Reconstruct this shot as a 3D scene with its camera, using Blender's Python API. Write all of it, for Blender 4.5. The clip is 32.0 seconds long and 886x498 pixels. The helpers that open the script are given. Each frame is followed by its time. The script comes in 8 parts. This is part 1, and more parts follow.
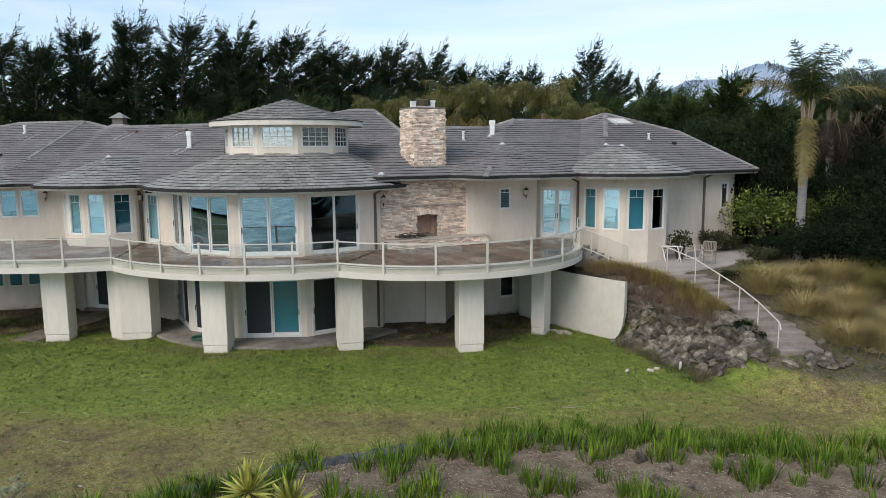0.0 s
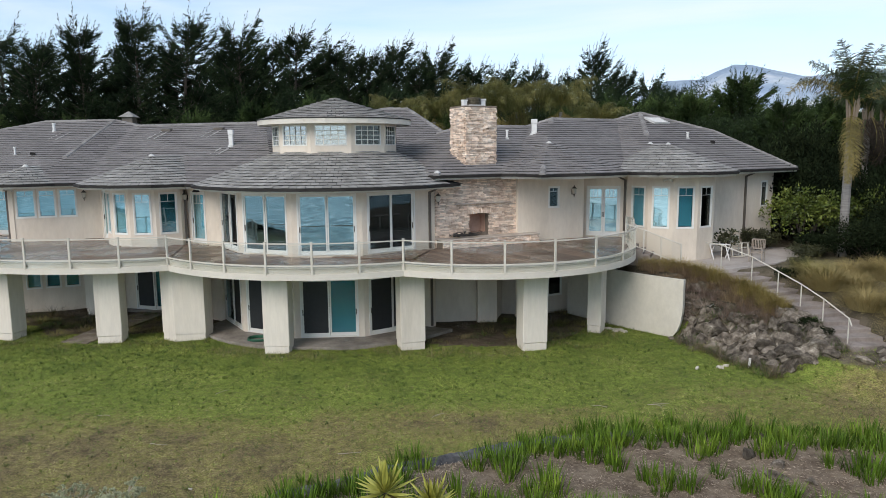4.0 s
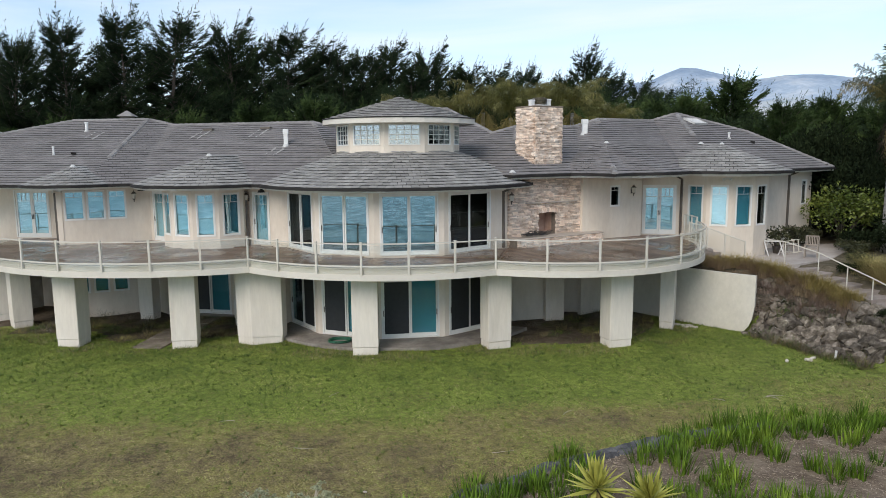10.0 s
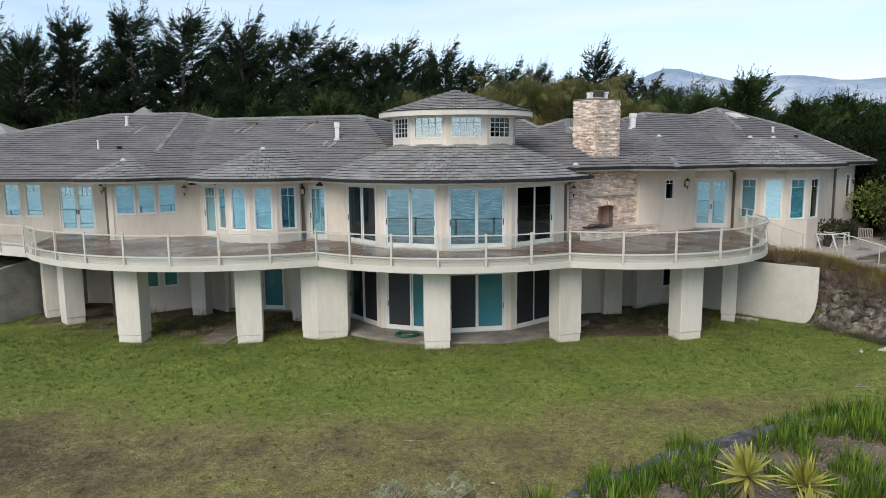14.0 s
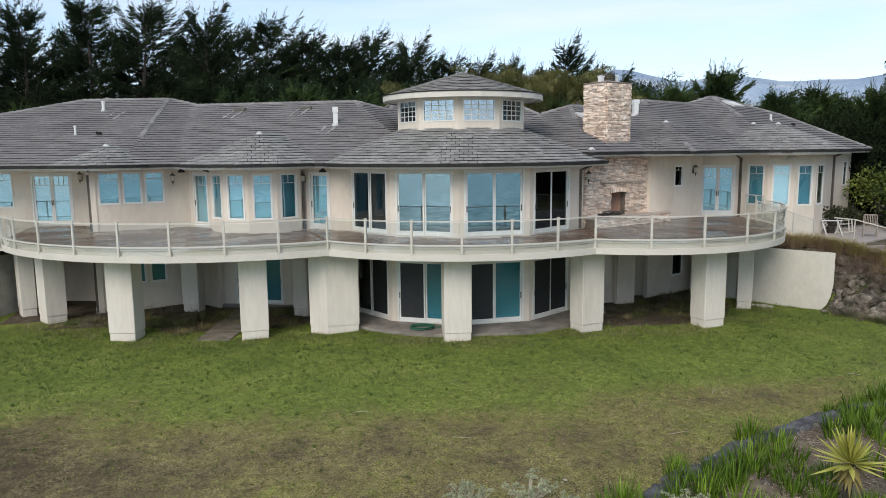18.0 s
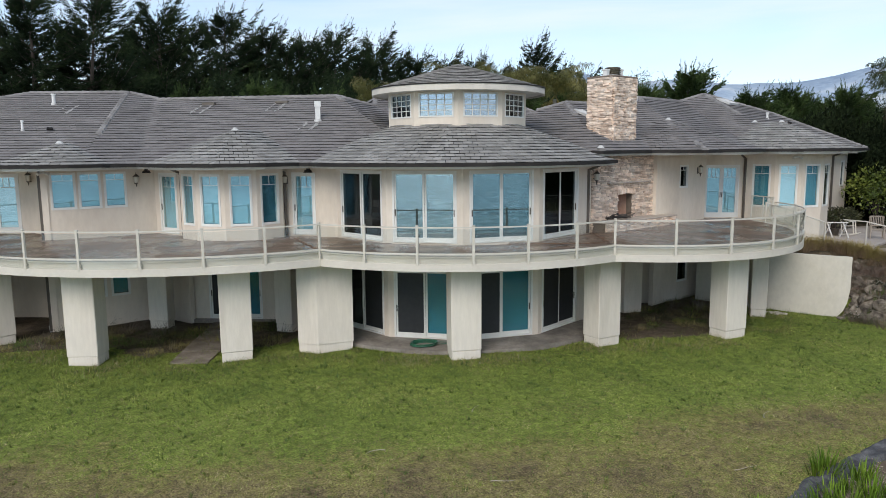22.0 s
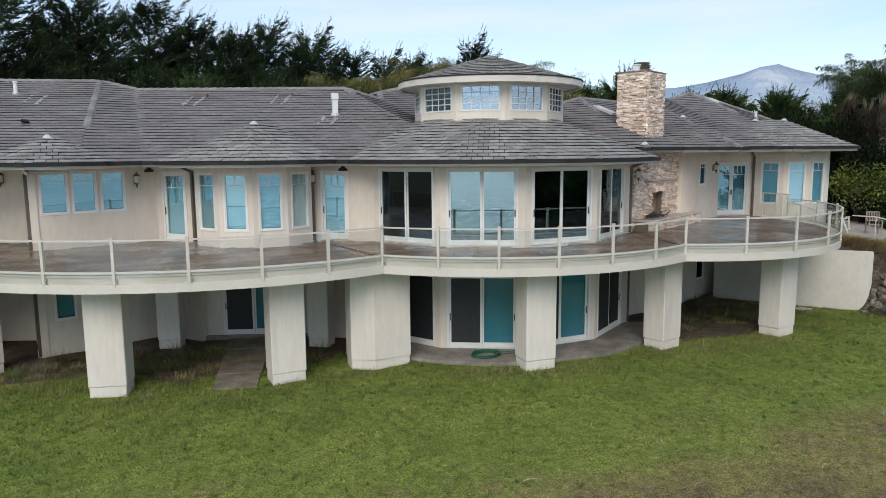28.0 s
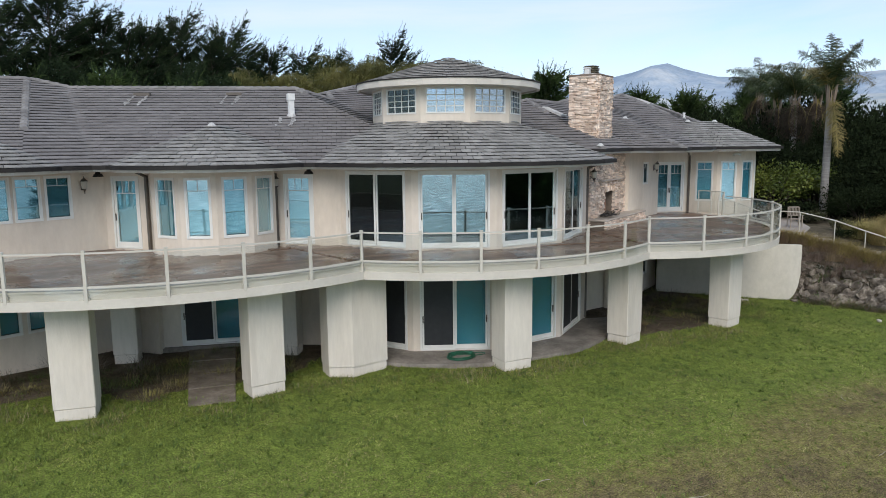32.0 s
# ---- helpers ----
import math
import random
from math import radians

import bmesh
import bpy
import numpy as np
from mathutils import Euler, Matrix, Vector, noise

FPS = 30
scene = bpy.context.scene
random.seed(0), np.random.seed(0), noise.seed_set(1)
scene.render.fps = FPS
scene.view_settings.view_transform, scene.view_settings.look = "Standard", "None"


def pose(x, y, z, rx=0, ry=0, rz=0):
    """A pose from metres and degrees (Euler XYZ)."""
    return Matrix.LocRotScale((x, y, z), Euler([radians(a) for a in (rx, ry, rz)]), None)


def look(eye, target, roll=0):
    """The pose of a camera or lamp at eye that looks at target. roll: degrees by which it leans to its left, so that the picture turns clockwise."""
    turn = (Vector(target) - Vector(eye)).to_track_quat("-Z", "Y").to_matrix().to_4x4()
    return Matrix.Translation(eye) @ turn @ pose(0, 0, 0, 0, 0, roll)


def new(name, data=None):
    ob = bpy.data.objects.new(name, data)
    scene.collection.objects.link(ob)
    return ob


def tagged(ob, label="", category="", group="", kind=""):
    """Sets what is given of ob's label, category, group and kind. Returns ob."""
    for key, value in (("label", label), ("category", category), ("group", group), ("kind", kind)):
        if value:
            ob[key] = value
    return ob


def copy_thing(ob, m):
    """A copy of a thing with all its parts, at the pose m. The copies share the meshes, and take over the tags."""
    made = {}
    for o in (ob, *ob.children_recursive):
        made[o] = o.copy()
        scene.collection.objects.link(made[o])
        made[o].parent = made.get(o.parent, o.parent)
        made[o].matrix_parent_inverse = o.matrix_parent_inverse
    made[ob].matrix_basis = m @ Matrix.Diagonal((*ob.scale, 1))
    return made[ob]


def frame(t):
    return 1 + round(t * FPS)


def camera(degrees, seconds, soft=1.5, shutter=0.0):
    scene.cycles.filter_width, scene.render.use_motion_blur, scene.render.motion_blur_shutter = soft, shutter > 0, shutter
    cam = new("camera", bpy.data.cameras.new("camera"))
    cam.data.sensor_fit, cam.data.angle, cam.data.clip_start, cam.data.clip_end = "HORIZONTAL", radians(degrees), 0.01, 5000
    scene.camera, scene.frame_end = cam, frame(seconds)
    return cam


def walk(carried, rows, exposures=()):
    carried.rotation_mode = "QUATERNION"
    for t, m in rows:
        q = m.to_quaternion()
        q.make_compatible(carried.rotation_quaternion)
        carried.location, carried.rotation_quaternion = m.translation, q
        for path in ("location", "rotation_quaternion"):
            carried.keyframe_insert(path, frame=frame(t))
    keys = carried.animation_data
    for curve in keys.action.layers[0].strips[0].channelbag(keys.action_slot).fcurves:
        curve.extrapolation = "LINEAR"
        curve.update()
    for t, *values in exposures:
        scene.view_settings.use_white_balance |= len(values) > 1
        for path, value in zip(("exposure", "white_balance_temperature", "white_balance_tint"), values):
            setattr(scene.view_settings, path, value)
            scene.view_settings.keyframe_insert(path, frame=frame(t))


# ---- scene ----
cam = camera(64.6, 32.0, soft=0.7)
METRES, EYE, TILT, LEAN, TURN = 25.7, 8.138, 0.0, 0.0, 0.0
ROWS = [
    (0.0, 0.0, 0.0, 0.0, -0.07, -8.0, 0.46),
    (0.5, -0.0141, 0.0002, -0.0005, -0.4, -8.01, 0.46),
    (1.0, -0.0287, 0.0005, -0.0014, -0.63, -8.0, 0.46),
    (1.5, -0.0437, 0.0008, -0.002, -0.74, -8.02, 0.48),
    (2.0, -0.0593, 0.0015, -0.0024, -0.69, -8.02, 0.45),
    (2.5, -0.0751, 0.0023, -0.0021, -0.84, -8.02, 0.46),
    (3.0, -0.0912, 0.003, -0.0019, -1.0, -8.02, 0.45),
    (3.5, -0.1072, 0.004, -0.0017, -1.28, -8.02, 0.48),
    (4.0, -0.1233, 0.0049, -0.0015, -1.61, -8.01, 0.47),
    (4.5, -0.1393, 0.0057, -0.0013, -2.06, -8.0, 0.47),
    (6.5, -0.2064, 0.0077, -0.0009, -4.08, -7.97, 0.43),
    (7.0, -0.2232, 0.0083, -0.0005, -4.58, -7.98, 0.44),
    (7.5, -0.2401, 0.0089, -0.0006, -4.95, -7.97, 0.43),
    (8.0, -0.2572, 0.0101, -0.0006, -5.22, -7.97, 0.45),
    (8.5, -0.2744, 0.0112, -0.0006, -5.36, -7.97, 0.45),
    (9.0, -0.2917, 0.0127, -0.0009, -5.42, -7.98, 0.47),
    (9.5, -0.3086, 0.0141, -0.0015, -5.42, -7.96, 0.46),
    (10.0, -0.3249, 0.0156, -0.0023, -5.43, -7.96, 0.47),
    (10.5, -0.3407, 0.0172, -0.0033, -5.5, -7.97, 0.47),
    (11.0, -0.3559, 0.0188, -0.0046, -5.63, -7.95, 0.47),
    (11.5, -0.3714, 0.0204, -0.0061, -5.78, -7.95, 0.47),
    (12.0, -0.387, 0.0225, -0.0079, -5.91, -7.94, 0.48),
    (12.5, -0.4029, 0.0251, -0.0096, -6.05, -7.94, 0.48),
    (13.0, -0.4191, 0.028, -0.011, -6.12, -7.94, 0.49),
    (13.5, -0.435, 0.0318, -0.0125, -6.34, -7.94, 0.5),
    (14.0, -0.4513, 0.0358, -0.0139, -6.62, -7.94, 0.5),
    (14.5, -0.4675, 0.0401, -0.0155, -6.96, -7.94, 0.51),
    (16.5, -0.5192, 0.0668, -0.0298, -9.26, -7.99, 0.57),
    (17.0, -0.527, 0.0761, -0.0335, -9.73, -7.99, 0.57),
    (17.5, -0.5327, 0.087, -0.0366, -10.13, -8.01, 0.57),
    (18.0, -0.5368, 0.099, -0.0378, -10.42, -7.99, 0.55),
    (18.5, -0.5401, 0.1118, -0.0383, -10.81, -8.0, 0.55),
    (19.0, -0.5426, 0.1258, -0.0388, -11.26, -8.0, 0.56),
    (19.5, -0.5458, 0.14, -0.0393, -11.75, -7.99, 0.53),
    (20.0, -0.5502, 0.1544, -0.0395, -12.23, -7.98, 0.51),
    (20.5, -0.5566, 0.1685, -0.0396, -12.71, -7.99, 0.49),
    (21.0, -0.5643, 0.1822, -0.0398, -13.2, -7.98, 0.48),
    (21.5, -0.5736, 0.1953, -0.0401, -13.72, -7.97, 0.47),
    (22.0, -0.5842, 0.2076, -0.0405, -14.26, -7.98, 0.47),
    (22.5, -0.5957, 0.2198, -0.0412, -14.83, -7.98, 0.47),
    (23.0, -0.6072, 0.2313, -0.0418, -15.37, -7.98, 0.46),
    (23.5, -0.6203, 0.244, -0.0427, -15.93, -7.98, 0.46),
    (24.0, -0.6345, 0.2565, -0.044, -16.47, -7.98, 0.46),
    (24.5, -0.6496, 0.2687, -0.045, -17.05, -7.97, 0.45),
    (25.0, -0.6651, 0.2808, -0.0461, -17.66, -7.96, 0.45),
    (25.5, -0.6804, 0.2927, -0.0471, -18.23, -7.95, 0.45),
    (27.5, -0.744, 0.331, -0.0463, -21.55, -7.94, 0.43),
    (28.0, -0.7592, 0.3383, -0.046, -22.69, -7.93, 0.43),
    (28.5, -0.7736, 0.3449, -0.0457, -23.96, -7.93, 0.42),
    (29.0, -0.7868, 0.3508, -0.0451, -25.51, -7.93, 0.42),
    (29.5, -0.8008, 0.3585, -0.0444, -27.9, -7.94, 0.42),
    (30.0, -0.8142, 0.3668, -0.0442, -29.36, -7.95, 0.43),
    (30.5, -0.8269, 0.3744, -0.0431, -29.58, -7.96, 0.45),
    (31.0, -0.8337, 0.3778, -0.0411, -29.69, -7.97, 0.54),
    (31.5, -0.8337, 0.3778, -0.0387, -30.2, -8.09, 0.54),
    (32.0, -0.8318, 0.377, -0.0361, -30.38, -8.36, 0.54),
]
walk(cam, [(t, pose(0, 0, EYE, TILT, LEAN, TURN) @ pose(METRES * x, METRES * y, METRES * z, 90 + pitch, roll, yaw)) for t, x, y, z, yaw, pitch, roll in ROWS], ((0, 0.22, 6650, 12.2), (18, 0.20, 6630, 12.2), (24, 0.15, 6570, 12.2), (32, 0.09, 6520, 12.6)))
# ---------------- light ----------------
world = bpy.data.worlds.new("sky")
scene.world = world
world.use_nodes = True
SUN_EL, SUN_ROT = radians(38), radians(212)
_nt = world.node_tree
_nt.nodes.clear()
_out = _nt.nodes.new("ShaderNodeOutputWorld")
_bg = _nt.nodes.new("ShaderNodeBackground")
_bg.inputs["Strength"].default_value = 0.15
_sky = _nt.nodes.new("ShaderNodeTexSky")
_sky.sky_type = 'NISHITA'
_sky.sun_disc = False
_sky.sun_elevation, _sky.sun_rotation = SUN_EL, SUN_ROT
_sky.air_density, _sky.dust_density, _sky.ozone_density = 1.0, 0.0, 4.0
_tc = _nt.nodes.new("ShaderNodeTexCoord")
_map = _nt.nodes.new("ShaderNodeMapping")
_map.inputs["Scale"].default_value = (1.0, 1.6, 7.0)
_map.inputs["Rotation"].default_value = (0.0, 0.12, 0.3)
_cl = _nt.nodes.new("ShaderNodeTexNoise")
_cl.inputs["Scale"].default_value = 1.5
_cl.inputs["Detail"].default_value = 7.0
_cl.inputs["Roughness"].default_value = 0.55
_cl.inputs["Distortion"].default_value = 0.6
_rmp = _nt.nodes.new("ShaderNodeMapRange")
_rmp.inputs["From Min"].default_value = 0.36
_rmp.inputs["From Max"].default_value = 0.72
_rmp.inputs["To Min"].default_value = 0.22
_rmp.inputs["To Max"].default_value = 0.85
_mx = _nt.nodes.new("ShaderNodeMix")
_mx.data_type = 'RGBA'
_mx.inputs["B"].default_value = (5.2, 5.9, 6.4, 1)
_nt.links.new(_tc.outputs["Generated"], _map.inputs["Vector"])
_nt.links.new(_map.outputs["Vector"], _cl.inputs["Vector"])
_nt.links.new(_cl.outputs["Fac"], _rmp.inputs["Value"])
_nt.links.new(_rmp.outputs["Result"], _mx.inputs["Factor"])
_nt.links.new(_sky.outputs["Color"], _mx.inputs["A"])
_nt.links.new(_mx.outputs["Result"], _bg.inputs["Color"])
_nt.links.new(_bg.outputs["Background"], _out.inputs["Surface"])

_sd = bpy.data.lights.new("sun", 'SUN')
_sd.energy, _sd.angle, _sd.color = 2.3, radians(38), (1.0, 0.93, 0.84)
_sun = new("sun", _sd)
_sdir = Vector((math.sin(SUN_ROT) * math.cos(SUN_EL), math.cos(SUN_ROT) * math.cos(SUN_EL), math.sin(SUN_EL)))
_sun.matrix_world = look(_sdir * 60, (0, 0, 0))


# ---------------- materials ----------------
def node(nt, kind, **vals):
    n = nt.nodes.new(kind)
    for k, v in vals.items():
        n.inputs[k.replace("_", " ")].default_value = v
    return n


def mat(name, cols, scale=4.0, rough=0.8, bump=0.1, bscale=60.0, metal=0.0, rand=0.0, island=0.0, stretch=(1, 1, 1),
        lo=0.3, hi=0.7, fine=0.0, spec=0.5):
    """A surface whose colour wanders between cols at a large and a small scale, with fine relief."""
    m = bpy.data.materials.new(name)
    m.use_nodes = True
    nt = m.node_tree
    p = nt.nodes["Principled BSDF"]
    p.inputs["Roughness"].default_value = rough
    p.inputs["Metallic"].default_value = metal
    p.inputs["Specular IOR Level"].default_value = spec
    mp = nt.nodes.new("ShaderNodeMapping")
    mp.inputs["Scale"].default_value = stretch
    geo = nt.nodes.new("ShaderNodeNewGeometry")
    nt.links.new(geo.outputs["Position"], mp.inputs["Vector"])
    n1 = node(nt, "ShaderNodeTexNoise", Scale=scale, Detail=6.0, Roughness=0.62)
    nt.links.new(mp.outputs["Vector"], n1.inputs["Vector"])
    ramp = nt.nodes.new("ShaderNodeValToRGB")
    el = ramp.color_ramp.elements
    while len(el) < len(cols):
        el.new(0.5)
    for i, c in enumerate(cols):
        el[i].position = lo + (hi - lo) * i / max(1, len(cols) - 1)
        el[i].color = (*c, 1)
    nt.links.new(n1.outputs["Fac"], ramp.inputs["Fac"])
    col = ramp.outputs["Color"]
    if fine:
        n3 = node(nt, "ShaderNodeTexNoise", Scale=scale * 9, Detail=4.0, Roughness=0.7)
        nt.links.new(mp.outputs["Vector"], n3.inputs["Vector"])
        r3 = node(nt, "ShaderNodeMapRange", From_Min=0.3, From_Max=0.7, To_Min=1 - fine, To_Max=1 + fine)
        nt.links.new(n3.outputs["Fac"], r3.inputs["Value"])
        hs = node(nt, "ShaderNodeHueSaturation")
        nt.links.new(r3.outputs["Result"], hs.inputs["Value"])
        nt.links.new(col, hs.inputs["Color"])
        col = hs.outputs["Color"]
    for amount, src in ((rand, "ob"), (island, "geo")):
        if amount:
            if src == "ob":
                o = nt.nodes.new("ShaderNodeObjectInfo").outputs["Random"]
            else:
                o = geo.outputs["Random Per Island"]
            r = node(nt, "ShaderNodeMapRange", To_Min=1 - amount, To_Max=1 + amount)
            nt.links.new(o, r.inputs["Value"])
            hs = node(nt, "ShaderNodeHueSaturation")
            nt.links.new(r.outputs["Result"], hs.inputs["Value"])
            nt.links.new(col, hs.inputs["Color"])
            col = hs.outputs["Color"]
    nt.links.new(col, p.inputs["Base Color"])
    if bump:
        n2 = node(nt, "ShaderNodeTexNoise", Scale=bscale, Detail=4.0)
        nt.links.new(mp.outputs["Vector"], n2.inputs["Vector"])
        b = node(nt, "ShaderNodeBump", Strength=bump, Distance=0.02)
        nt.links.new(n2.outputs["Fac"], b.inputs["Height"])
        nt.links.new(b.outputs["Normal"], p.inputs["Normal"])
    return m


def glass(name, tint, face, edge=0.9, gloss=(0.95, 0.98, 1.0)):
    """A pane: gloss that grows towards grazing sight, over tinted see-through."""
    m = bpy.data.materials.new(name)
    m.use_nodes = True
    nt = m.node_tree
    nt.nodes.clear()
    out = nt.nodes.new("ShaderNodeOutputMaterial")
    mix = nt.nodes.new("ShaderNodeMixShader")
    tr = node(nt, "ShaderNodeBsdfTransparent", Color=(*tint, 1))
    gl = node(nt, "ShaderNodeBsdfGlossy", Color=(*gloss, 1), Roughness=0.012)
    lw = node(nt, "ShaderNodeLayerWeight", Blend=0.5)
    pw = nt.nodes.new("ShaderNodeMath")
    pw.operation = 'POWER'
    pw.inputs[1].default_value = 5.0
    mr = node(nt, "ShaderNodeMapRange", To_Min=face, To_Max=edge)
    n = node(nt, "ShaderNodeTexNoise", Scale=1.1, Detail=1.0)
    geo = nt.nodes.new("ShaderNodeNewGeometry")
    nt.links.new(geo.outputs["Position"], n.inputs["Vector"])
    b = node(nt, "ShaderNodeBump", Strength=0.04, Distance=0.05)
    nt.links.new(n.outputs["Fac"], b.inputs["Height"])
    nt.links.new(b.outputs["Normal"], gl.inputs["Normal"])
    nt.links.new(lw.outputs["Facing"], pw.inputs[0])
    nt.links.new(pw.outputs["Value"], mr.inputs["Value"])
    nt.links.new(mr.outputs["Result"], mix.inputs["Fac"])
    nt.links.new(tr.outputs["BSDF"], mix.inputs[1])
    nt.links.new(gl.outputs["BSDF"], mix.inputs[2])
    nt.links.new(mix.outputs["Shader"], out.inputs["Surface"])
    return m


STUCCO = mat("stucco", [(0.57, 0.50, 0.41), (0.655, 0.585, 0.49), (0.695, 0.632, 0.54)], 0.7, 0.9, 0.25, 70, fine=0.05, stretch=(1, 1, 0.35))
STUCCO_P = mat("pale stucco", [(0.53, 0.485, 0.415), (0.64, 0.592, 0.518), (0.67, 0.626, 0.55)], 0.9, 0.9, 0.25, 70, fine=0.06, stretch=(1, 1, 0.16), lo=0.25, hi=0.6)
TRIM = mat("cream trim", [(0.62, 0.60, 0.54), (0.70, 0.68, 0.62)], 2, 0.55, 0.05, 40)
FRAME = mat("white frame", [(0.66, 0.66, 0.62), (0.74, 0.74, 0.70)], 2, 0.45, 0.03, 40)
RAIL = mat("rail paint", [(0.50, 0.475, 0.41), (0.57, 0.545, 0.48)], 3, 0.45, 0.05, 50)
FASCIA = mat("deck fascia paint", [(0.54, 0.505, 0.44), (0.62, 0.585, 0.515)], 1.2, 0.6, 0.08, 40, fine=0.04)
GUTTER = mat("dark gutter", [(0.018, 0.016, 0.015), (0.032, 0.029, 0.027)], 2, 0.6, 0.05, 30, spec=0.2)
PIPE = mat("brown downpipe", [(0.09, 0.075, 0.06), (0.13, 0.11, 0.09)], 2, 0.5, 0.05, 30)
TILE = mat("roof tile", [(0.156, 0.146, 0.143), (0.180, 0.170, 0.166), (0.208, 0.198, 0.193)], 0.5, 0.85, 0.35, 35, island=0.11, fine=0.10)
TILE_C = mat("hand-cut roof tile", [(0.215, 0.210, 0.196), (0.255, 0.249, 0.234), (0.305, 0.298, 0.281)], 0.7, 0.85, 0.35, 35, island=0.2, fine=0.12)
TILE_P = mat("hand-cut roof tile loose", [(0.215, 0.210, 0.196), (0.255, 0.249, 0.234), (0.305, 0.298, 0.281)], 0.7, 0.85, 0.35, 35, rand=0.2, fine=0.12)
CAP = mat("ridge tile", [(0.155, 0.148, 0.143), (0.20, 0.192, 0.185), (0.255, 0.246, 0.238)], 1.2, 0.85, 0.35, 35, island=0.2, fine=0.12)
UNDER = mat("roof felt", [(0.03, 0.03, 0.03), (0.05, 0.05, 0.05)], 2, 0.9, 0)
LEAD = mat("white flashing", [(0.40, 0.40, 0.385), (0.58, 0.58, 0.56)], 3, 0.6, 0.1, 30)
VENT = mat("white vent pipe", [(0.62, 0.62, 0.6), (0.74, 0.74, 0.72)], 5, 0.5, 0.05, 30)
STONE = mat("ledge stone", [(0.50, 0.365, 0.275), (0.70, 0.565, 0.455), (0.82, 0.72, 0.62)], 3.0, 0.9, 0.5, 45, rand=0.32, fine=0.14)
STONE_J = mat("ledge stone joined", [(0.50, 0.365, 0.275), (0.70, 0.565, 0.455), (0.82, 0.72, 0.62)], 3.0, 0.9, 0.5, 45, island=0.32, fine=0.14)
MORTAR = mat("mortar", [(0.14, 0.11, 0.085), (0.21, 0.17, 0.135)], 8, 0.95, 0.2, 50)
SLAB = mat("stone slab", [(0.36, 0.31, 0.26), (0.48, 0.43, 0.37)], 3, 0.85, 0.3, 50)
SOOT = mat("firebox plaster", [(0.42, 0.26, 0.19), (0.66, 0.47, 0.37)], 2, 0.9, 0.2, 30)
PLANK = mat("deck board", [(0.13, 0.080, 0.055), (0.20, 0.135, 0.098), (0.28, 0.215, 0.17)], 0.5, 0.30, 0.25, 60, rand=0.32, fine=0.2)
def gloss_patches(m, lo, hi, scale):
    """Wet-looking and dull patches on one finish."""
    nt = m.node_tree
    geo = nt.nodes.new("ShaderNodeNewGeometry")
    n = node(nt, "ShaderNodeTexNoise", Scale=scale, Detail=5.0, Roughness=0.6)
    r = node(nt, "ShaderNodeMapRange", From_Min=0.44, From_Max=0.54, To_Min=lo, To_Max=hi)
    nt.links.new(geo.outputs["Position"], n.inputs["Vector"])
    nt.links.new(n.outputs["Fac"], r.inputs["Value"])
    nt.links.new(r.outputs["Result"], nt.nodes["Principled BSDF"].inputs["Roughness"])


gloss_patches(PLANK, 0.16, 0.45, 0.55)
CONC = mat("concrete", [(0.13, 0.115, 0.098), (0.225, 0.202, 0.175), (0.30, 0.275, 0.243)], 1.1, 0.9, 0.25, 40, fine=0.18)
PATHC = mat("worn path concrete", [(0.09, 0.073, 0.056), (0.17, 0.142, 0.112), (0.25, 0.215, 0.175)], 1.8, 0.95, 0.3, 30, fine=0.15)
STEP = mat("stair concrete", [(0.17, 0.145, 0.125), (0.25, 0.215, 0.19), (0.32, 0.28, 0.25)], 1.2, 0.9, 0.2, 40, fine=0.1)
PATIO = mat("pale terrace concrete", [(0.30, 0.27, 0.245), (0.38, 0.345, 0.315), (0.43, 0.395, 0.36)], 0.8, 0.9, 0.2, 40, fine=0.08)
# the rooms' dimness is put into this near-black colour
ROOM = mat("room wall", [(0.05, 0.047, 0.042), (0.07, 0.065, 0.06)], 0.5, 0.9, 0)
SHADE = mat("pale blue shade", [(0.30, 0.47, 0.53), (0.41, 0.58, 0.63)], 0.8, 0.8, 0, stretch=(0.5, 0.5, 4))
SHADE_T = mat("teal shade", [(0.05, 0.20, 0.25), (0.075, 0.26, 0.31)], 0.8, 0.8, 0)
SHADE_W = mat("white shade", [(0.52, 0.58, 0.62), (0.62, 0.67, 0.70)], 0.8, 0.8, 0)
SCREEN = mat("insect screen", [(0.012, 0.015, 0.017), (0.02, 0.023, 0.025)], 6, 0.6, 0)
GLASS = glass("window glass", (0.76, 0.92, 0.95), 0.28, 0.9, (0.78, 0.94, 0.98))
# darker copy of the window glass; its tint stands for mirrored dark surroundings
GLASS_D = glass("dark uncoated glass", (0.48, 0.53, 0.56), 0.065, 0.8, (0.80, 0.92, 0.97))
GLASS_C = glass("cupola glass", (0.80, 0.86, 0.95), 0.30, 0.9, (0.84, 0.91, 1.0))
# weak gloss keeps the mirrored lawn out of these panes
GLASS_L = glass("shaded lower glass", (0.80, 0.93, 0.95), 0.075, 0.8, (0.80, 0.92, 0.97))
GLASS_R = glass("rail glass", (0.912, 0.93, 0.924), 0.05, 0.7)
IRON = mat("black iron", [(0.02, 0.018, 0.016), (0.045, 0.04, 0.035)], 12, 0.5, 0.1, 40)
BRONZE = mat("bronze", [(0.06, 0.05, 0.04), (0.10, 0.085, 0.07)], 12, 0.45, 0.1, 40, metal=0.4)
AMBER = mat("lantern glass", [(0.45, 0.42, 0.35), (0.55, 0.52, 0.45)], 6, 0.3, 0)
TEAK = mat("weathered teak", [(0.22, 0.185, 0.15), (0.32, 0.28, 0.235)], 6, 0.8, 0.2, 80, rand=0.1)
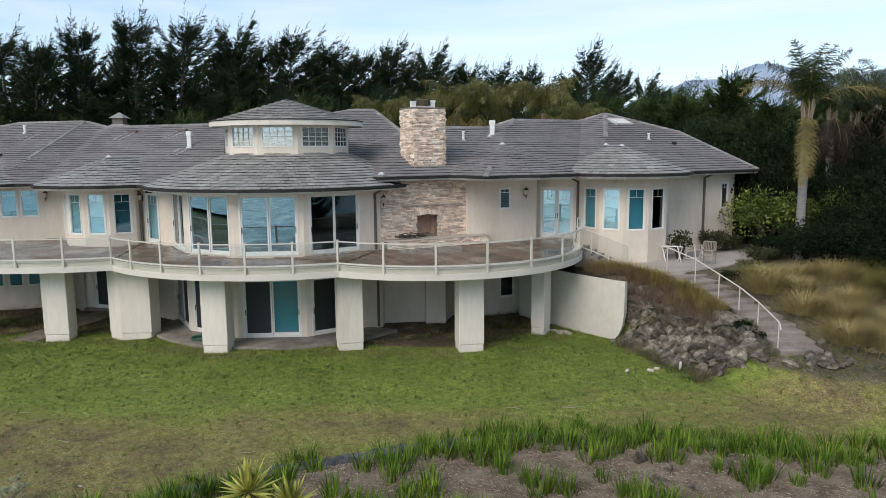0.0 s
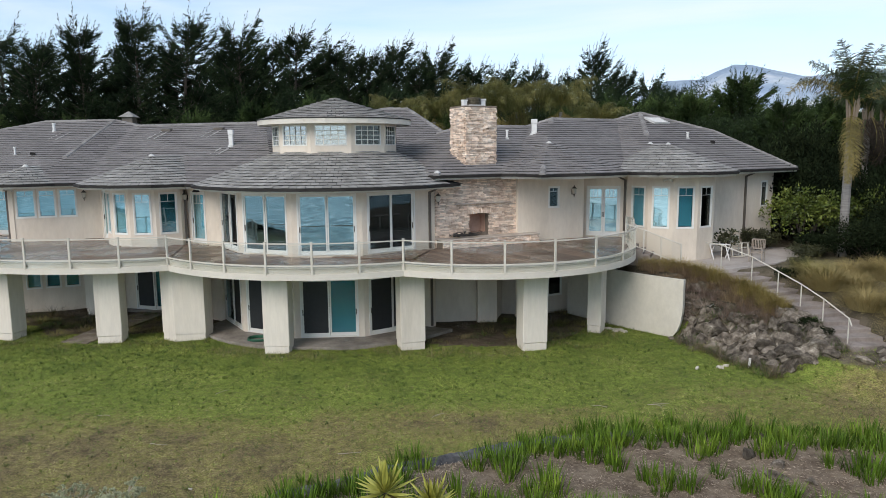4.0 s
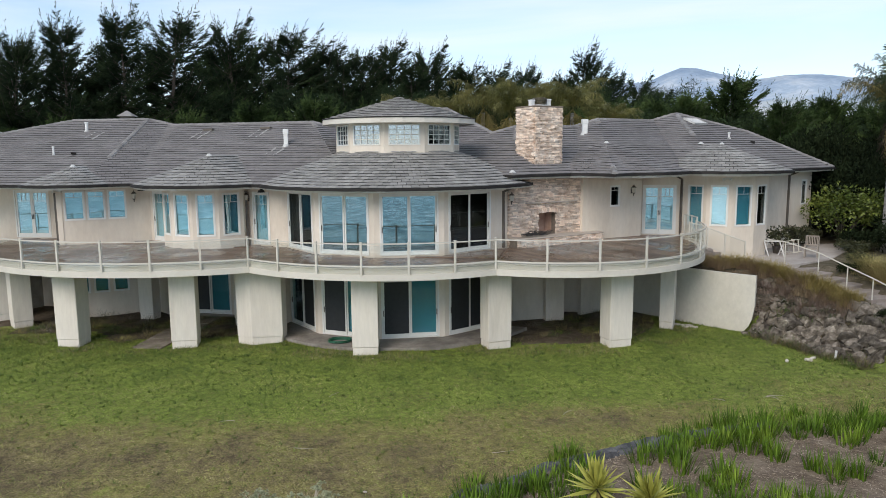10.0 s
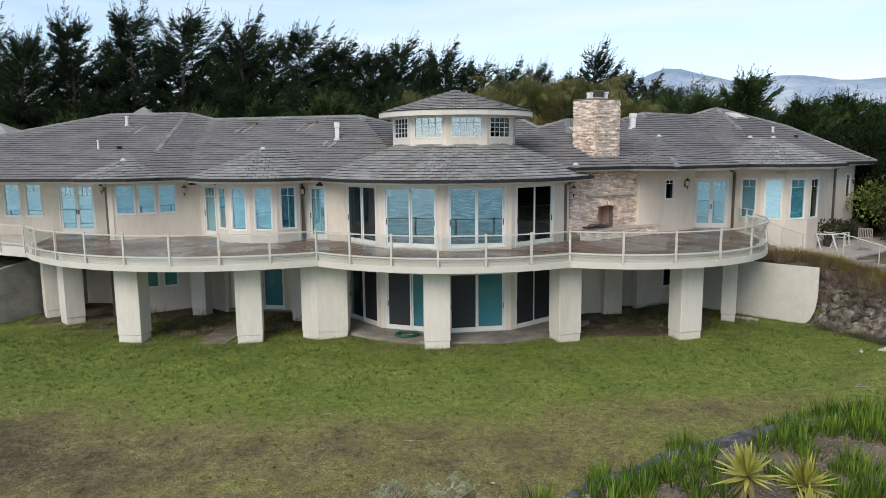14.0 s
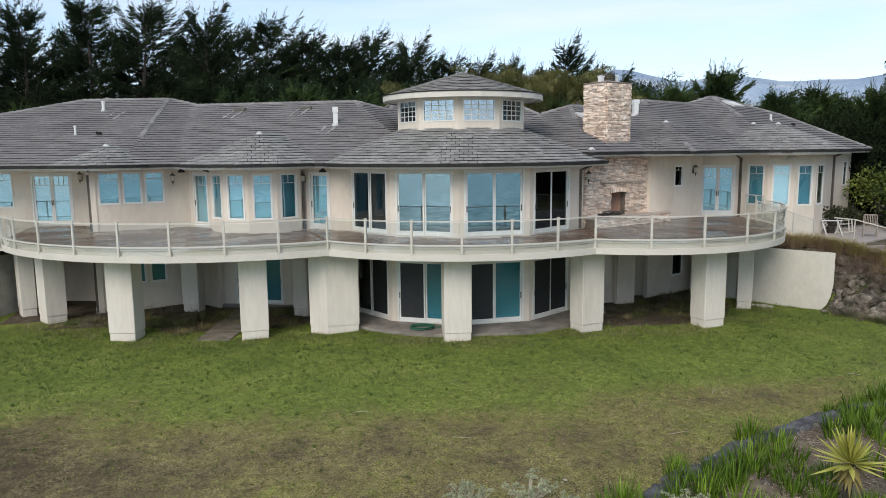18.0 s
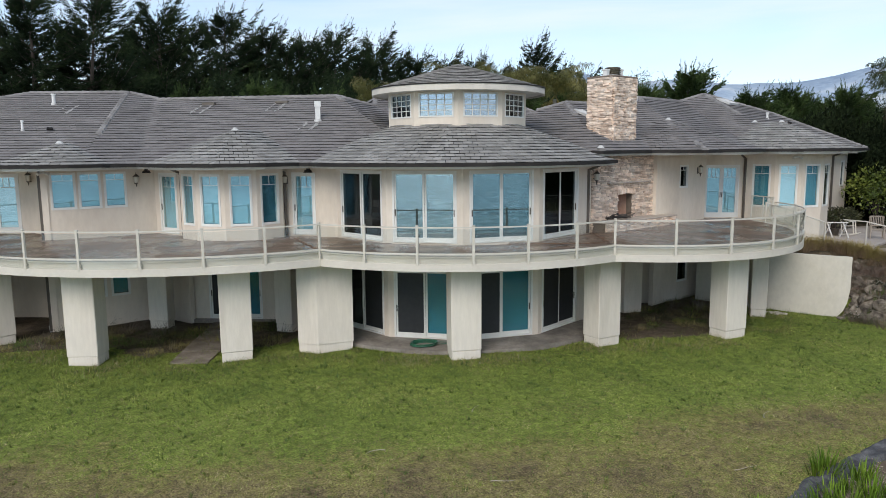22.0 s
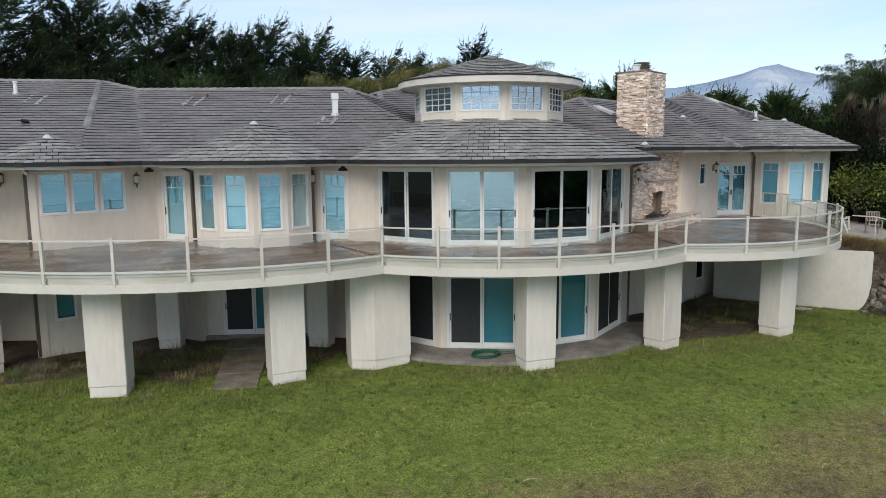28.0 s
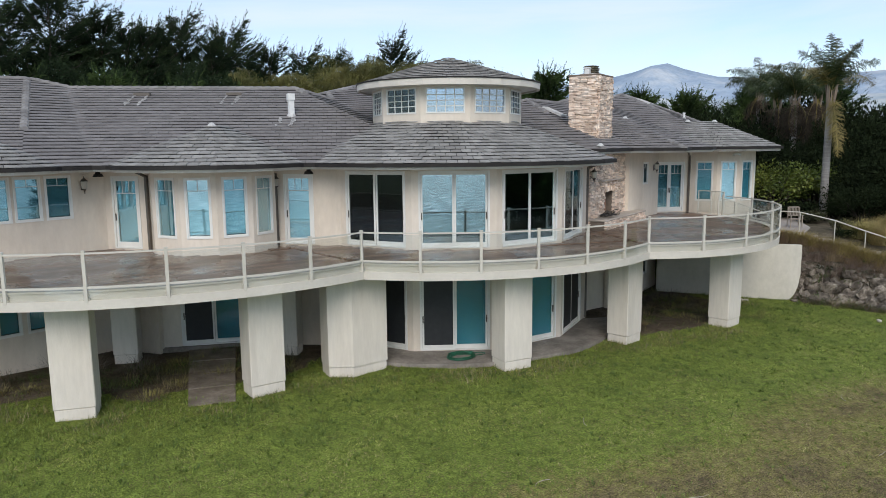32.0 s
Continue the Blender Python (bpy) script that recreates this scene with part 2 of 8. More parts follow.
WEATHERED = mat("weathered grey stucco", [(0.19, 0.18, 0.155), (0.29, 0.275, 0.24), (0.37, 0.355, 0.315)], 1.2, 0.95, 0.3, 50, fine=0.1)
WHITEP = mat("white paint", [(0.50, 0.49, 0.465), (0.66, 0.65, 0.62)], 6, 0.6, 0.1, 60)
HOSE = mat("green hose", [(0.015, 0.09, 0.05), (0.03, 0.14, 0.08)], 6, 0.45, 0)
ROCK = mat("grey rock", [(0.036, 0.031, 0.025), (0.098, 0.083, 0.066), (0.168, 0.146, 0.119), (0.32, 0.29, 0.235)], 4.5, 1.0, 1.0, 24, rand=0.5, fine=0.3, hi=0.7, spec=0.15)
WALL_R = mat("retaining wall stucco", [(0.49, 0.465, 0.40), (0.57, 0.54, 0.465), (0.60, 0.57, 0.495)], 0.8, 0.95, 0.3, 70, fine=0.05, stretch=(1, 1, 0.7))
PALEROCK = mat("pale stone", [(0.42, 0.38, 0.32), (0.6, 0.56, 0.5)], 6, 0.9, 0.4, 30)


# ---------------- building helpers ----------------
def part(name, bm, material, parent=None, label=""):
    me = bpy.data.meshes.new(name)
    bm.to_mesh(me)
    bm.free()
    me.materials.append(material)
    ob = new(name, me)
    if parent is not None:
        ob.parent = parent
    if label:
        ob["label"] = label
    return ob


def mesh_part(name, verts, faces, material, parent=None, label=""):
    me = bpy.data.meshes.new(name)
    me.from_pydata([tuple(v) for v in verts], [], faces)
    me.update()
    me.materials.append(material)
    ob = new(name, me)
    if parent is not None:
        ob.parent = parent
    if label:
        ob["label"] = label
    return ob


def share(name, me, parent, m):
    ob = new(name, me)
    ob.parent = parent
    ob.matrix_basis = m
    return ob


def thing(name, m, label, category, group="", kind=""):
    ob = new(name)
    ob.empty_display_size = 0.1
    ob.matrix_basis = m
    return tagged(ob, label, category, group, kind)


def box(bm, x0, x1, y0, y1, z0, z1, m=None, bev=0.0):
    r = bmesh.ops.create_cube(bm, size=1.0, matrix=Matrix.LocRotScale(((x0 + x1) / 2, (y0 + y1) / 2, (z0 + z1) / 2), None, (x1 - x0, y1 - y0, z1 - z0)))
    vs = r["verts"]
    if bev:
        es = list({e for v in vs for e in v.link_edges})
        rb = bmesh.ops.bevel(bm, geom=es, offset=bev, segments=1, affect='EDGES')
        vs = list({v for f in rb["faces"] for v in f.verts} | {v for v in vs if v.is_valid})
    if m is not None:
        bmesh.ops.transform(bm, matrix=m, verts=[v for v in vs if v.is_valid])
    return vs


def boxm(x0, x1, y0, y1, z0, z1, bev=0.0, m=None):
    bm = bmesh.new()
    box(bm, x0, x1, y0, y1, z0, z1, m, bev)
    return bm


def cyl(bm, p, q, r0, r1=None, seg=8):
    p, q = Vector(p), Vector(q)
    d = q - p
    m = Matrix.Translation((p + q) / 2) @ d.to_track_quat("Z", "Y").to_matrix().to_4x4()
    return bmesh.ops.create_cone(bm, cap_ends=True, segments=seg, radius1=r0, radius2=r0 if r1 is None else r1, depth=d.length, matrix=m)["verts"]


def cylm(p, q, r0, r1=None, seg=8):
    bm = bmesh.new()
    cyl(bm, p, q, r0, r1, seg)
    return bm


def prism(pts, z0, z1, bm=None):
    """A flat slab with the outline pts (counter-clockwise)."""
    bm = bm or bmesh.new()
    lo = [bm.verts.new((x, y, z0)) for x, y in pts]
    hi = [bm.verts.new((x, y, z1)) for x, y in pts]
    n = len(pts)
    bm.faces.new(hi)
    bm.faces.new(lo[::-1])
    for i in range(n):
        bm.faces.new((lo[i], lo[(i + 1) % n], hi[(i + 1) % n], hi[i]))
    return bm


def sweep(pts, w0, w1, z0, z1, bm=None):
    """A band along the plan line pts, from w0 to w1 to its right side, z0 to z1 high."""
    bm = bm or bmesh.new()
    ring = []
    for i, p in enumerate(pts):
        a = Vector(pts[max(0, i - 1)])
        b = Vector(pts[min(len(pts) - 1, i + 1)])
        d = (b - a).normalized()
        n = Vector((d.y, -d.x))
        k = 1.0
        if 0 < i < len(pts) - 1:
            d0 = (Vector(p) - a).normalized()
            k = 1 / max(0.5, d0.dot(d))
        q0, q1 = Vector(p) + n * w0 * k, Vector(p) + n * w1 * k
        ring.append([bm.verts.new((q0.x, q0.y, z0)), bm.verts.new((q1.x, q1.y, z0)), bm.verts.new((q1.x, q1.y, z1)), bm.verts.new((q0.x, q0.y, z1))])
    for a, b in zip(ring, ring[1:]):
        for k in range(4):
            bm.faces.new((a[k], a[(k + 1) % 4], b[(k + 1) % 4], b[k]))
    bm.faces.new(ring[0][::-1])
    bm.faces.new(ring[-1])
    bmesh.ops.recalc_face_normals(bm, faces=bm.faces)
    return bm


def interp(v, xs, ys):
    return float(np.interp(v, xs, ys))


def arc(c, r, a0, a1, n):
    """Points on a circle; angles in degrees from straight towards the sea, growing to the right."""
    return [(c[0] + r * math.sin(radians(a0 + (a1 - a0) * i / n)), c[1] - r * math.cos(radians(a0 + (a1 - a0) * i / n))) for i in range(n + 1)]


# ---------------- the plan ----------------
DECK, SLABZ = 3.90, 0.50
C_MID, R_MID = (-7.32, 33.64), 8.26
C_LEFT, R_LEFT = (-16.90, 37.79), 10.40
C_RIGHT, R_RIGHT = (-0.50, 31.84), 6.70
BAY_C = (-7.30, 33.45)
BAY_L = (-16.03, 34.20)
BAY_R = (8.72, 34.05)


def ngon(c, r, angles):
    return [(c[0] + r * math.sin(radians(a)), c[1] - r * math.cos(radians(a))) for a in angles]


V_C = ngon(BAY_C, 5.30, (-73.5, -43, -13, 18, 48))
V_L = ngon(BAY_L, 2.20, (-72, -41, -11, 19, 49))
V_R = ngon(BAY_R, 2.25, (-72, -41, -12, 18, 50))


# ---------------- ground ----------------
def smooth(t):
    t = np.clip(t, 0, 1)
    return t * t * (3 - 2 * t)


def ground_z(x, y):
    x, y = np.asarray(x, float), np.asarray(y, float)
    base = np.interp(y, [-60, -22, -14, -8, 8, 16, 26, 40], [-15, -15, -6, -0.6, 0.12, 0.2, 0.36, 0.36])
    base = base + 0.035 * np.sin(x * 0.7 + 1.3) * np.sin(y * 0.55) + 0.02 * np.sin(x * 1.9 + y * 1.3)
    # flower bed towards the sea, a little raised
    bed = smooth((bed_edge(x) - y) / 1.2) * smooth((y + 2) / 6)
    base = base + 0.25 * bed
    # bank to the east of the house, with the stairs
    ze = np.interp(y, [15, 17, 20, 23.2, 25.7, 27, 29.4, 31, 60], [0.3, 0.4, 0.80, 1.30, 1.9, 2.2, 2.86, 2.90, 3.2])
    xs = np.interp(y, [15, 17, 20, 23.2, 25, 27, 28.1, 29.4, 30.0, 31], [16, 15, 13, 11.2, 10.9, 10.0, 9.1, 7.7, 6.0, 5.6])
    ft = np.interp(y, [15, 17, 20, 23, 24.6, 27.7, 27.9, 30, 31], [13, 12.2, 11.2, 8.6, 8.2, 7.65, 7.6, 5.75, 5.6])
    t = smooth((x - ft) / np.maximum(0.25, xs - ft)) * smooth((y - 6) / 6)
    h = base + (ze - base) * t + 0.05 * np.clip(x - np.maximum(xs, np.interp(y, [26, 29], [0, 17.0])), 0, 14) * smooth((y - 18) / 4)
    xc = np.interp(y, [23.2, 24.2, 25.2, 26.4, 27.5, 28.55, 29.55], [11.5, 11.5, 11.4, 11.15, 10.75, 10.25, 9.75])
    h = h - 0.30 * smooth((x - xc + 0.25) / 0.3) * smooth((xc + 1.75 - x) / 0.3) * ((y > 22.9) & (y < 29.6))
    # bank to the west
    fw = np.interp(y, [18, 26, 30, 33, 36, 40], [-46, -36, -31, -28.3, -26.3, -26.2])
    zw = np.interp(y, [20, 28, 33, 36, 60], [0.2, 1.4, 2.6, 2.9, 3.2])
    tw = smooth((fw - x) / np.interp(y, [20, 30, 33, 60], [9, 3, 0.5, 0.5])) * smooth((y - 10) / 7)
    h = h + (zw - h) * tw
    # the shore turns inland to the west
    h = h + (-15.0 - h) * smooth((-31 - x) / 9) * smooth((27 - y) / 8)
    # high ground behind the house
    tb = smooth((y - 40.5) / 3.5)
    h = h + (3.2 - h) * tb * (h < 3.2)
    return h


def bed_edge(x):
    x = np.asarray(x, float)
    return np.interp(x, [-60, -14, -8, -7, -6, -3.2, -0.2, 2, 4, 6.5, 9.6, 14, 30], [4, 9.5, 14.2, 14.9, 15.6, 16.9, 17.9, 18.3, 18.6, 18.1, 17.3, 17.0, 17])


DRY = [(-10, 17.3, 5, 3.0, 0.35), (-19.5, 18.6, 5.5, 2.8, 0.55), (-3, 19.4, 5, 1.1, 0.30), (10.5, 20.3, 3.5, 1.5, 0.35), (-8, 22.2, 2.2, 1.0, 0.22), (6.8, 21.8, 1.6, 0.8, 0.25), (-1.0, 20.3, 3.5, 0.7, 0.22), (-5.5, 26.3, 3.5, 0.5, 0.2), (11.6, 21.6, 3.6, 1.7, 0.40), (-22.0, 21.6, 4.2, 2.4, 0.42)]


def dry_at(x, y):
    """How worn and dry the lawn is, 0 to 1."""
    x, y = np.asarray(x, float), np.asarray(y, float)
    d = np.interp(y, [10, 16, 19.5, 22, 26], [0.62, 0.50, 0.36, 0.10, 0.0])
    for cx, cy, rx, ry, k in DRY:
        d = d + k * np.exp(-((x - cx) / rx) ** 2 - ((y - cy) / ry) ** 2)
    return np.clip(d, 0, 1)


def gz(x, y):
    return float(ground_z(x, y))


LAWN = bpy.data.materials.new("lawn, bank and bed")
LAWN.use_nodes = True
_nt = LAWN.node_tree
_p = _nt.nodes["Principled BSDF"]
_p.inputs["Roughness"].default_value = 0.95
_p.inputs["Specular IOR Level"].default_value = 0.15
_geo = _nt.nodes.new("ShaderNodeNewGeometry")
_sep = _nt.nodes.new("ShaderNodeSeparateXYZ")
_nt.links.new(_geo.outputs["Position"], _sep.inputs["Vector"])
_n1 = node(_nt, "ShaderNodeTexNoise", Scale=0.30, Detail=7.0, Roughness=0.7)
_n2 = node(_nt, "ShaderNodeTexNoise", Scale=11.0, Detail=5.0, Roughness=0.8)
_n3 = node(_nt, "ShaderNodeTexNoise", Scale=1.7, Detail=8.0, Roughness=0.72)
for _n in (_n1, _n2, _n3):
    _nt.links.new(_geo.outputs["Position"], _n.inputs["Vector"])


def _math(op, a, b, c=None):
    n = _nt.nodes.new("ShaderNodeMath")
    n.operation = op
    for i, v in enumerate((a, b, c)):
        if v is None:
            continue
        if isinstance(v, float):
            n.inputs[i].default_value = v
        else:
            _nt.links.new(v, n.inputs[i])
    return n.outputs["Value"]


def _ramp(fac, stops):
    r = _nt.nodes.new("ShaderNodeValToRGB")
    el = r.color_ramp.elements
    while len(el) < len(stops):
        el.new(0.5)
    for e, (p, c) in zip(el, stops):
        e.position, e.color = p, (*c, 1)
    _nt.links.new(fac, r.inputs["Fac"])
    return r.outputs["Color"]


_dry = _nt.nodes.new("ShaderNodeAttribute")
_dry.attribute_name = "dryness"
_f = _math('MULTIPLY_ADD', _n2.outputs["Fac"], 0.85, _n1.outputs["Fac"])
_f = _math('MULTIPLY_ADD', _n3.outputs["Fac"], 0.48, _f)
_f = _math('MULTIPLY_ADD', _dry.outputs["Fac"], -0.56, _f)
_f = _math('MULTIPLY_ADD', _f, 0.85, 0.10)
_col = _ramp(_f, ((0.52, (0.098, 0.074, 0.044)), (0.66, (0.172, 0.138, 0.070)), (0.80, (0.215, 0.192, 0.068)), (0.95, (0.158, 0.206, 0.040))))
# blade-fine light and dark
_n4 = node(_nt, "ShaderNodeTexNoise", Scale=26.0, Detail=3.0, Roughness=0.6)
_n5 = node(_nt, "ShaderNodeTexNoise", Scale=4.0, Detail=4.0, Roughness=0.65)
for _n in (_n4, _n5):
    _nt.links.new(_geo.outputs["Position"], _n.inputs["Vector"])
_g = node(_nt, "ShaderNodeMapRange", From_Min=0.34, From_Max=0.66, To_Min=0.40, To_Max=1.55)
_nt.links.new(_n4.outputs["Fac"], _g.inputs["Value"])
_g5 = node(_nt, "ShaderNodeMapRange", From_Min=0.32, From_Max=0.68, To_Min=0.66, To_Max=1.32)
_nt.links.new(_n5.outputs["Fac"], _g5.inputs["Value"])
_hs = node(_nt, "ShaderNodeHueSaturation")
_nt.links.new(_math('MULTIPLY', _g.outputs["Result"], _g5.outputs["Result"]), _hs.inputs["Value"])
_nt.links.new(_col, _hs.inputs["Color"])
_col = _hs.outputs["Color"]
_zone = _nt.nodes.new("ShaderNodeAttribute")
_zone.attribute_name = "zone"
_zs = _nt.nodes.new("ShaderNodeSeparateColor")
_nt.links.new(_zone.outputs["Color"], _zs.inputs["Color"])
_mixf = _math('MULTIPLY_ADD', _n2.outputs["Fac"], 0.5, _math('MULTIPLY', _n3.outputs["Fac"], 0.9))
for _ch, _stops in (("Green", ((0.5, (0.045, 0.050, 0.028)), (0.66, (0.085, 0.074, 0.050)), (0.8, (0.14, 0.118, 0.088)))),
                    ("Blue", ((0.5, (0.045, 0.034, 0.024)), (0.66, (0.080, 0.063, 0.045)), (0.8, (0.13, 0.105, 0.078)))),
                    ("Red", ((0.5, (0.085, 0.062, 0.044)), (0.66, (0.145, 0.112, 0.082)), (0.82, (0.235, 0.19, 0.142))))):
    _c2 = _ramp(_mixf, _stops)
    _k = _math('MULTIPLY_ADD', _mixf, 0.9, _math('SUBTRACT', _zs.outputs[_ch], 0.62))
    _mr = node(_nt, "ShaderNodeMapRange", From_Min=0.38, From_Max=0.58)
    _nt.links.new(_k, _mr.inputs["Value"])
    _mxx = _nt.nodes.new("ShaderNodeMix")
    _mxx.data_type = 'RGBA'
    _nt.links.new(_mr.outputs["Result"], _mxx.inputs["Factor"])
    _nt.links.new(_col, _mxx.inputs["A"])
    _nt.links.new(_c2, _mxx.inputs["B"])
    _col = _mxx.outputs["Result"]
_nt.links.new(_col, _p.inputs["Base Color"])
_b = node(_nt, "ShaderNodeBump", Strength=0.55, Distance=0.05)
_nt.links.new(_n2.outputs["Fac"], _b.inputs["Height"])
_nt.links.new(_b.outputs["Normal"], _p.inputs["Normal"])
FIELD = mat("far field", [(0.07, 0.09, 0.035), (0.12, 0.12, 0.055)], 0.05, 1.0, 0.3, 3)


def noise_field(x, y):
    return 0.6 * np.sin(x * 1.3 + 0.7 * y) * np.sin(y * 1.9 - 0.4 * x) + 0.4 * np.sin(x * 3.1 + 1.0) * np.sin(y * 2.7 + x)


def under_house(x, y):
    """Where the deck and the house keep rain and grass away."""
    a = ((x - C_MID[0]) ** 2 + (y - C_MID[1]) ** 2 < 6.6 ** 2) & (y > 27.0)
    b = (np.hypot(x - C_LEFT[0], y - C_LEFT[1]) < 7.9 + 0.7 * noise_field(x, y)) & (x > -26.4)
    c = ((x - C_RIGHT[0]) ** 2 + (y - C_RIGHT[1]) ** 2 < 4.8 ** 2)
    return a | b | c | ((x > -26.6) & (x < 5) & (y > 33.0)) | ((x > -24.4) & (x < 5) & (y > 31.5))


def make_ground():
    far = [70, 110, 180, 320, 700, 1600, 4000]
    gx = np.concatenate([[-v for v in far[::-1]], np.arange(-46, 34.01, 0.32), far])
    gx = np.unique(np.concatenate([gx, [-58, 45]]))
    gy = np.concatenate([[-60, -40, -30], np.arange(-22, 8, 1.0), np.arange(8, 47.01, 0.32), [50, 56, 64, 75, 90, 120, 180, 320, 700, 1600, 4000]])
    X, Y = np.meshgrid(gx, gy)
    Z = ground_z(X, Y)
    nx, ny = len(gx), len(gy)
    vs = np.stack([X.ravel(), Y.ravel(), Z.ravel()], 1)
    i = np.arange(nx * ny).reshape(ny, nx)
    fs = np.stack([i[:-1, :-1].ravel(), i[:-1, 1:].ravel(), i[1:, 1:].ravel(), i[1:, :-1].ravel()], 1)
    ob = mesh_part("ground", vs.tolist(), fs.tolist(), LAWN)
    me = ob.data
    me.materials.append(FIELD)
    x, y, z = vs.T
    zone = me.color_attributes.new("zone", 'FLOAT_COLOR', 'POINT')
    bed = smooth((bed_edge(x) + 0.4 - y) / 0.9)
    bank = smooth((z - 0.72) / 0.5) * (y > 16)
    bare = under_house(x, y) * 1.0
    zone.data.foreach_set("color", np.stack([bed, bank * (1 - bare), bare, np.ones(len(x))], 1).ravel())
    me.attributes.new("dryness", 'FLOAT', 'POINT').data.foreach_set("value", dry_at(x, y))
    c = vs[fs].mean(1)
    x, y, z = c.T
    idx = np.zeros(len(fs), int)
    idx[(y > 46) | (np.abs(x) > 60)] = 1
    me.polygons.foreach_set("material_index", idx)
    me.polygons.foreach_set("use_smooth", [True] * len(fs))
    return tagged(ob, "sloping lawn, earth bank and fields round the house", "ground", kind="structure")


make_ground()
SEA = mat("sea water", [(0.06, 0.14, 0.16), (0.30, 0.46, 0.48), (0.82, 0.90, 0.90)], 0.30, 0.45, 0.0, 1, stretch=(1, 0.55, 1), lo=0.36, hi=0.68, spec=0.3)
_bm = bmesh.new()
bmesh.ops.create_grid(_bm, x_segments=1, y_segments=1, size=1.0, matrix=Matrix.LocRotScale((0, -2036, -13.5), None, (4000, 2000, 1)))
tagged(part("water", _bm, SEA), "grey-blue sea below the bluff", "sea", kind="structure")


# ---------------- walls with openings ----------------
def frame_at(p, d):
    """A pose at p whose x runs along d, whose y points into the house and whose z is up."""
    d = Vector((d[0], d[1], 0)).normalized()
    return Matrix(((d.x, -d.y, 0, p[0]), (d.y, d.x, 0, p[1]), (0, 0, 1, p[2]), (0, 0, 0, 1)))


def wall(name, a, b, z0, z1, ops=(), thick=0.22, material=None, label="cream stucco house wall"):
    """One flat stretch of wall from a to b; ops are openings (u0, u1, z0, z1) along it."""
    L = math.dist(a, b)
    bm = bmesh.new()
    cuts = sorted({0.0, L, *[o[0] for o in ops], *[o[1] for o in ops]})
    for u0, u1 in zip(cuts, cuts[1:]):
        holes = sorted((o[2], o[3]) for o in ops if o[0] < (u0 + u1) / 2 < o[1])
        z = z0
        for h0, h1 in holes:
            if h0 > z + 0.001:
                box(bm, u0, u1, 0, thick, z, h0)
            z = h1
        if z1 > z + 0.001:
            box(bm, u0, u1, 0, thick, z, z1)
    bmesh.ops.remove_doubles(bm, verts=bm.verts, dist=0.0005)
    ob = part(name, bm, material or STUCCO)
    ob.matrix_basis = frame_at((*a, 0), (b[0] - a[0], b[1] - a[1]))
    return tagged(ob, label, "wall", kind="structure")


COUNT = {"window": 0, "door": 0}


def bars(parent, name, rects, y0, y1, material, bev=0.006):
    for r in rects:
        part(name, boxm(r[0], r[1], y0, y1, r[2], r[3], bev), material, parent)


def ring(bm, x0, x1, z0, z1, w, y0, y1, wb=None):
    wb = wb or w
    box(bm, x0, x0 + w, y0, y1, z0, z1)
    box(bm, x1 - w, x1, y0, y1, z0, z1)
    box(bm, x0 + w, x1 - w, y0, y1, z1 - w, z1)
    box(bm, x0 + w, x1 - w, y0, y1, z0, z0 + wb)


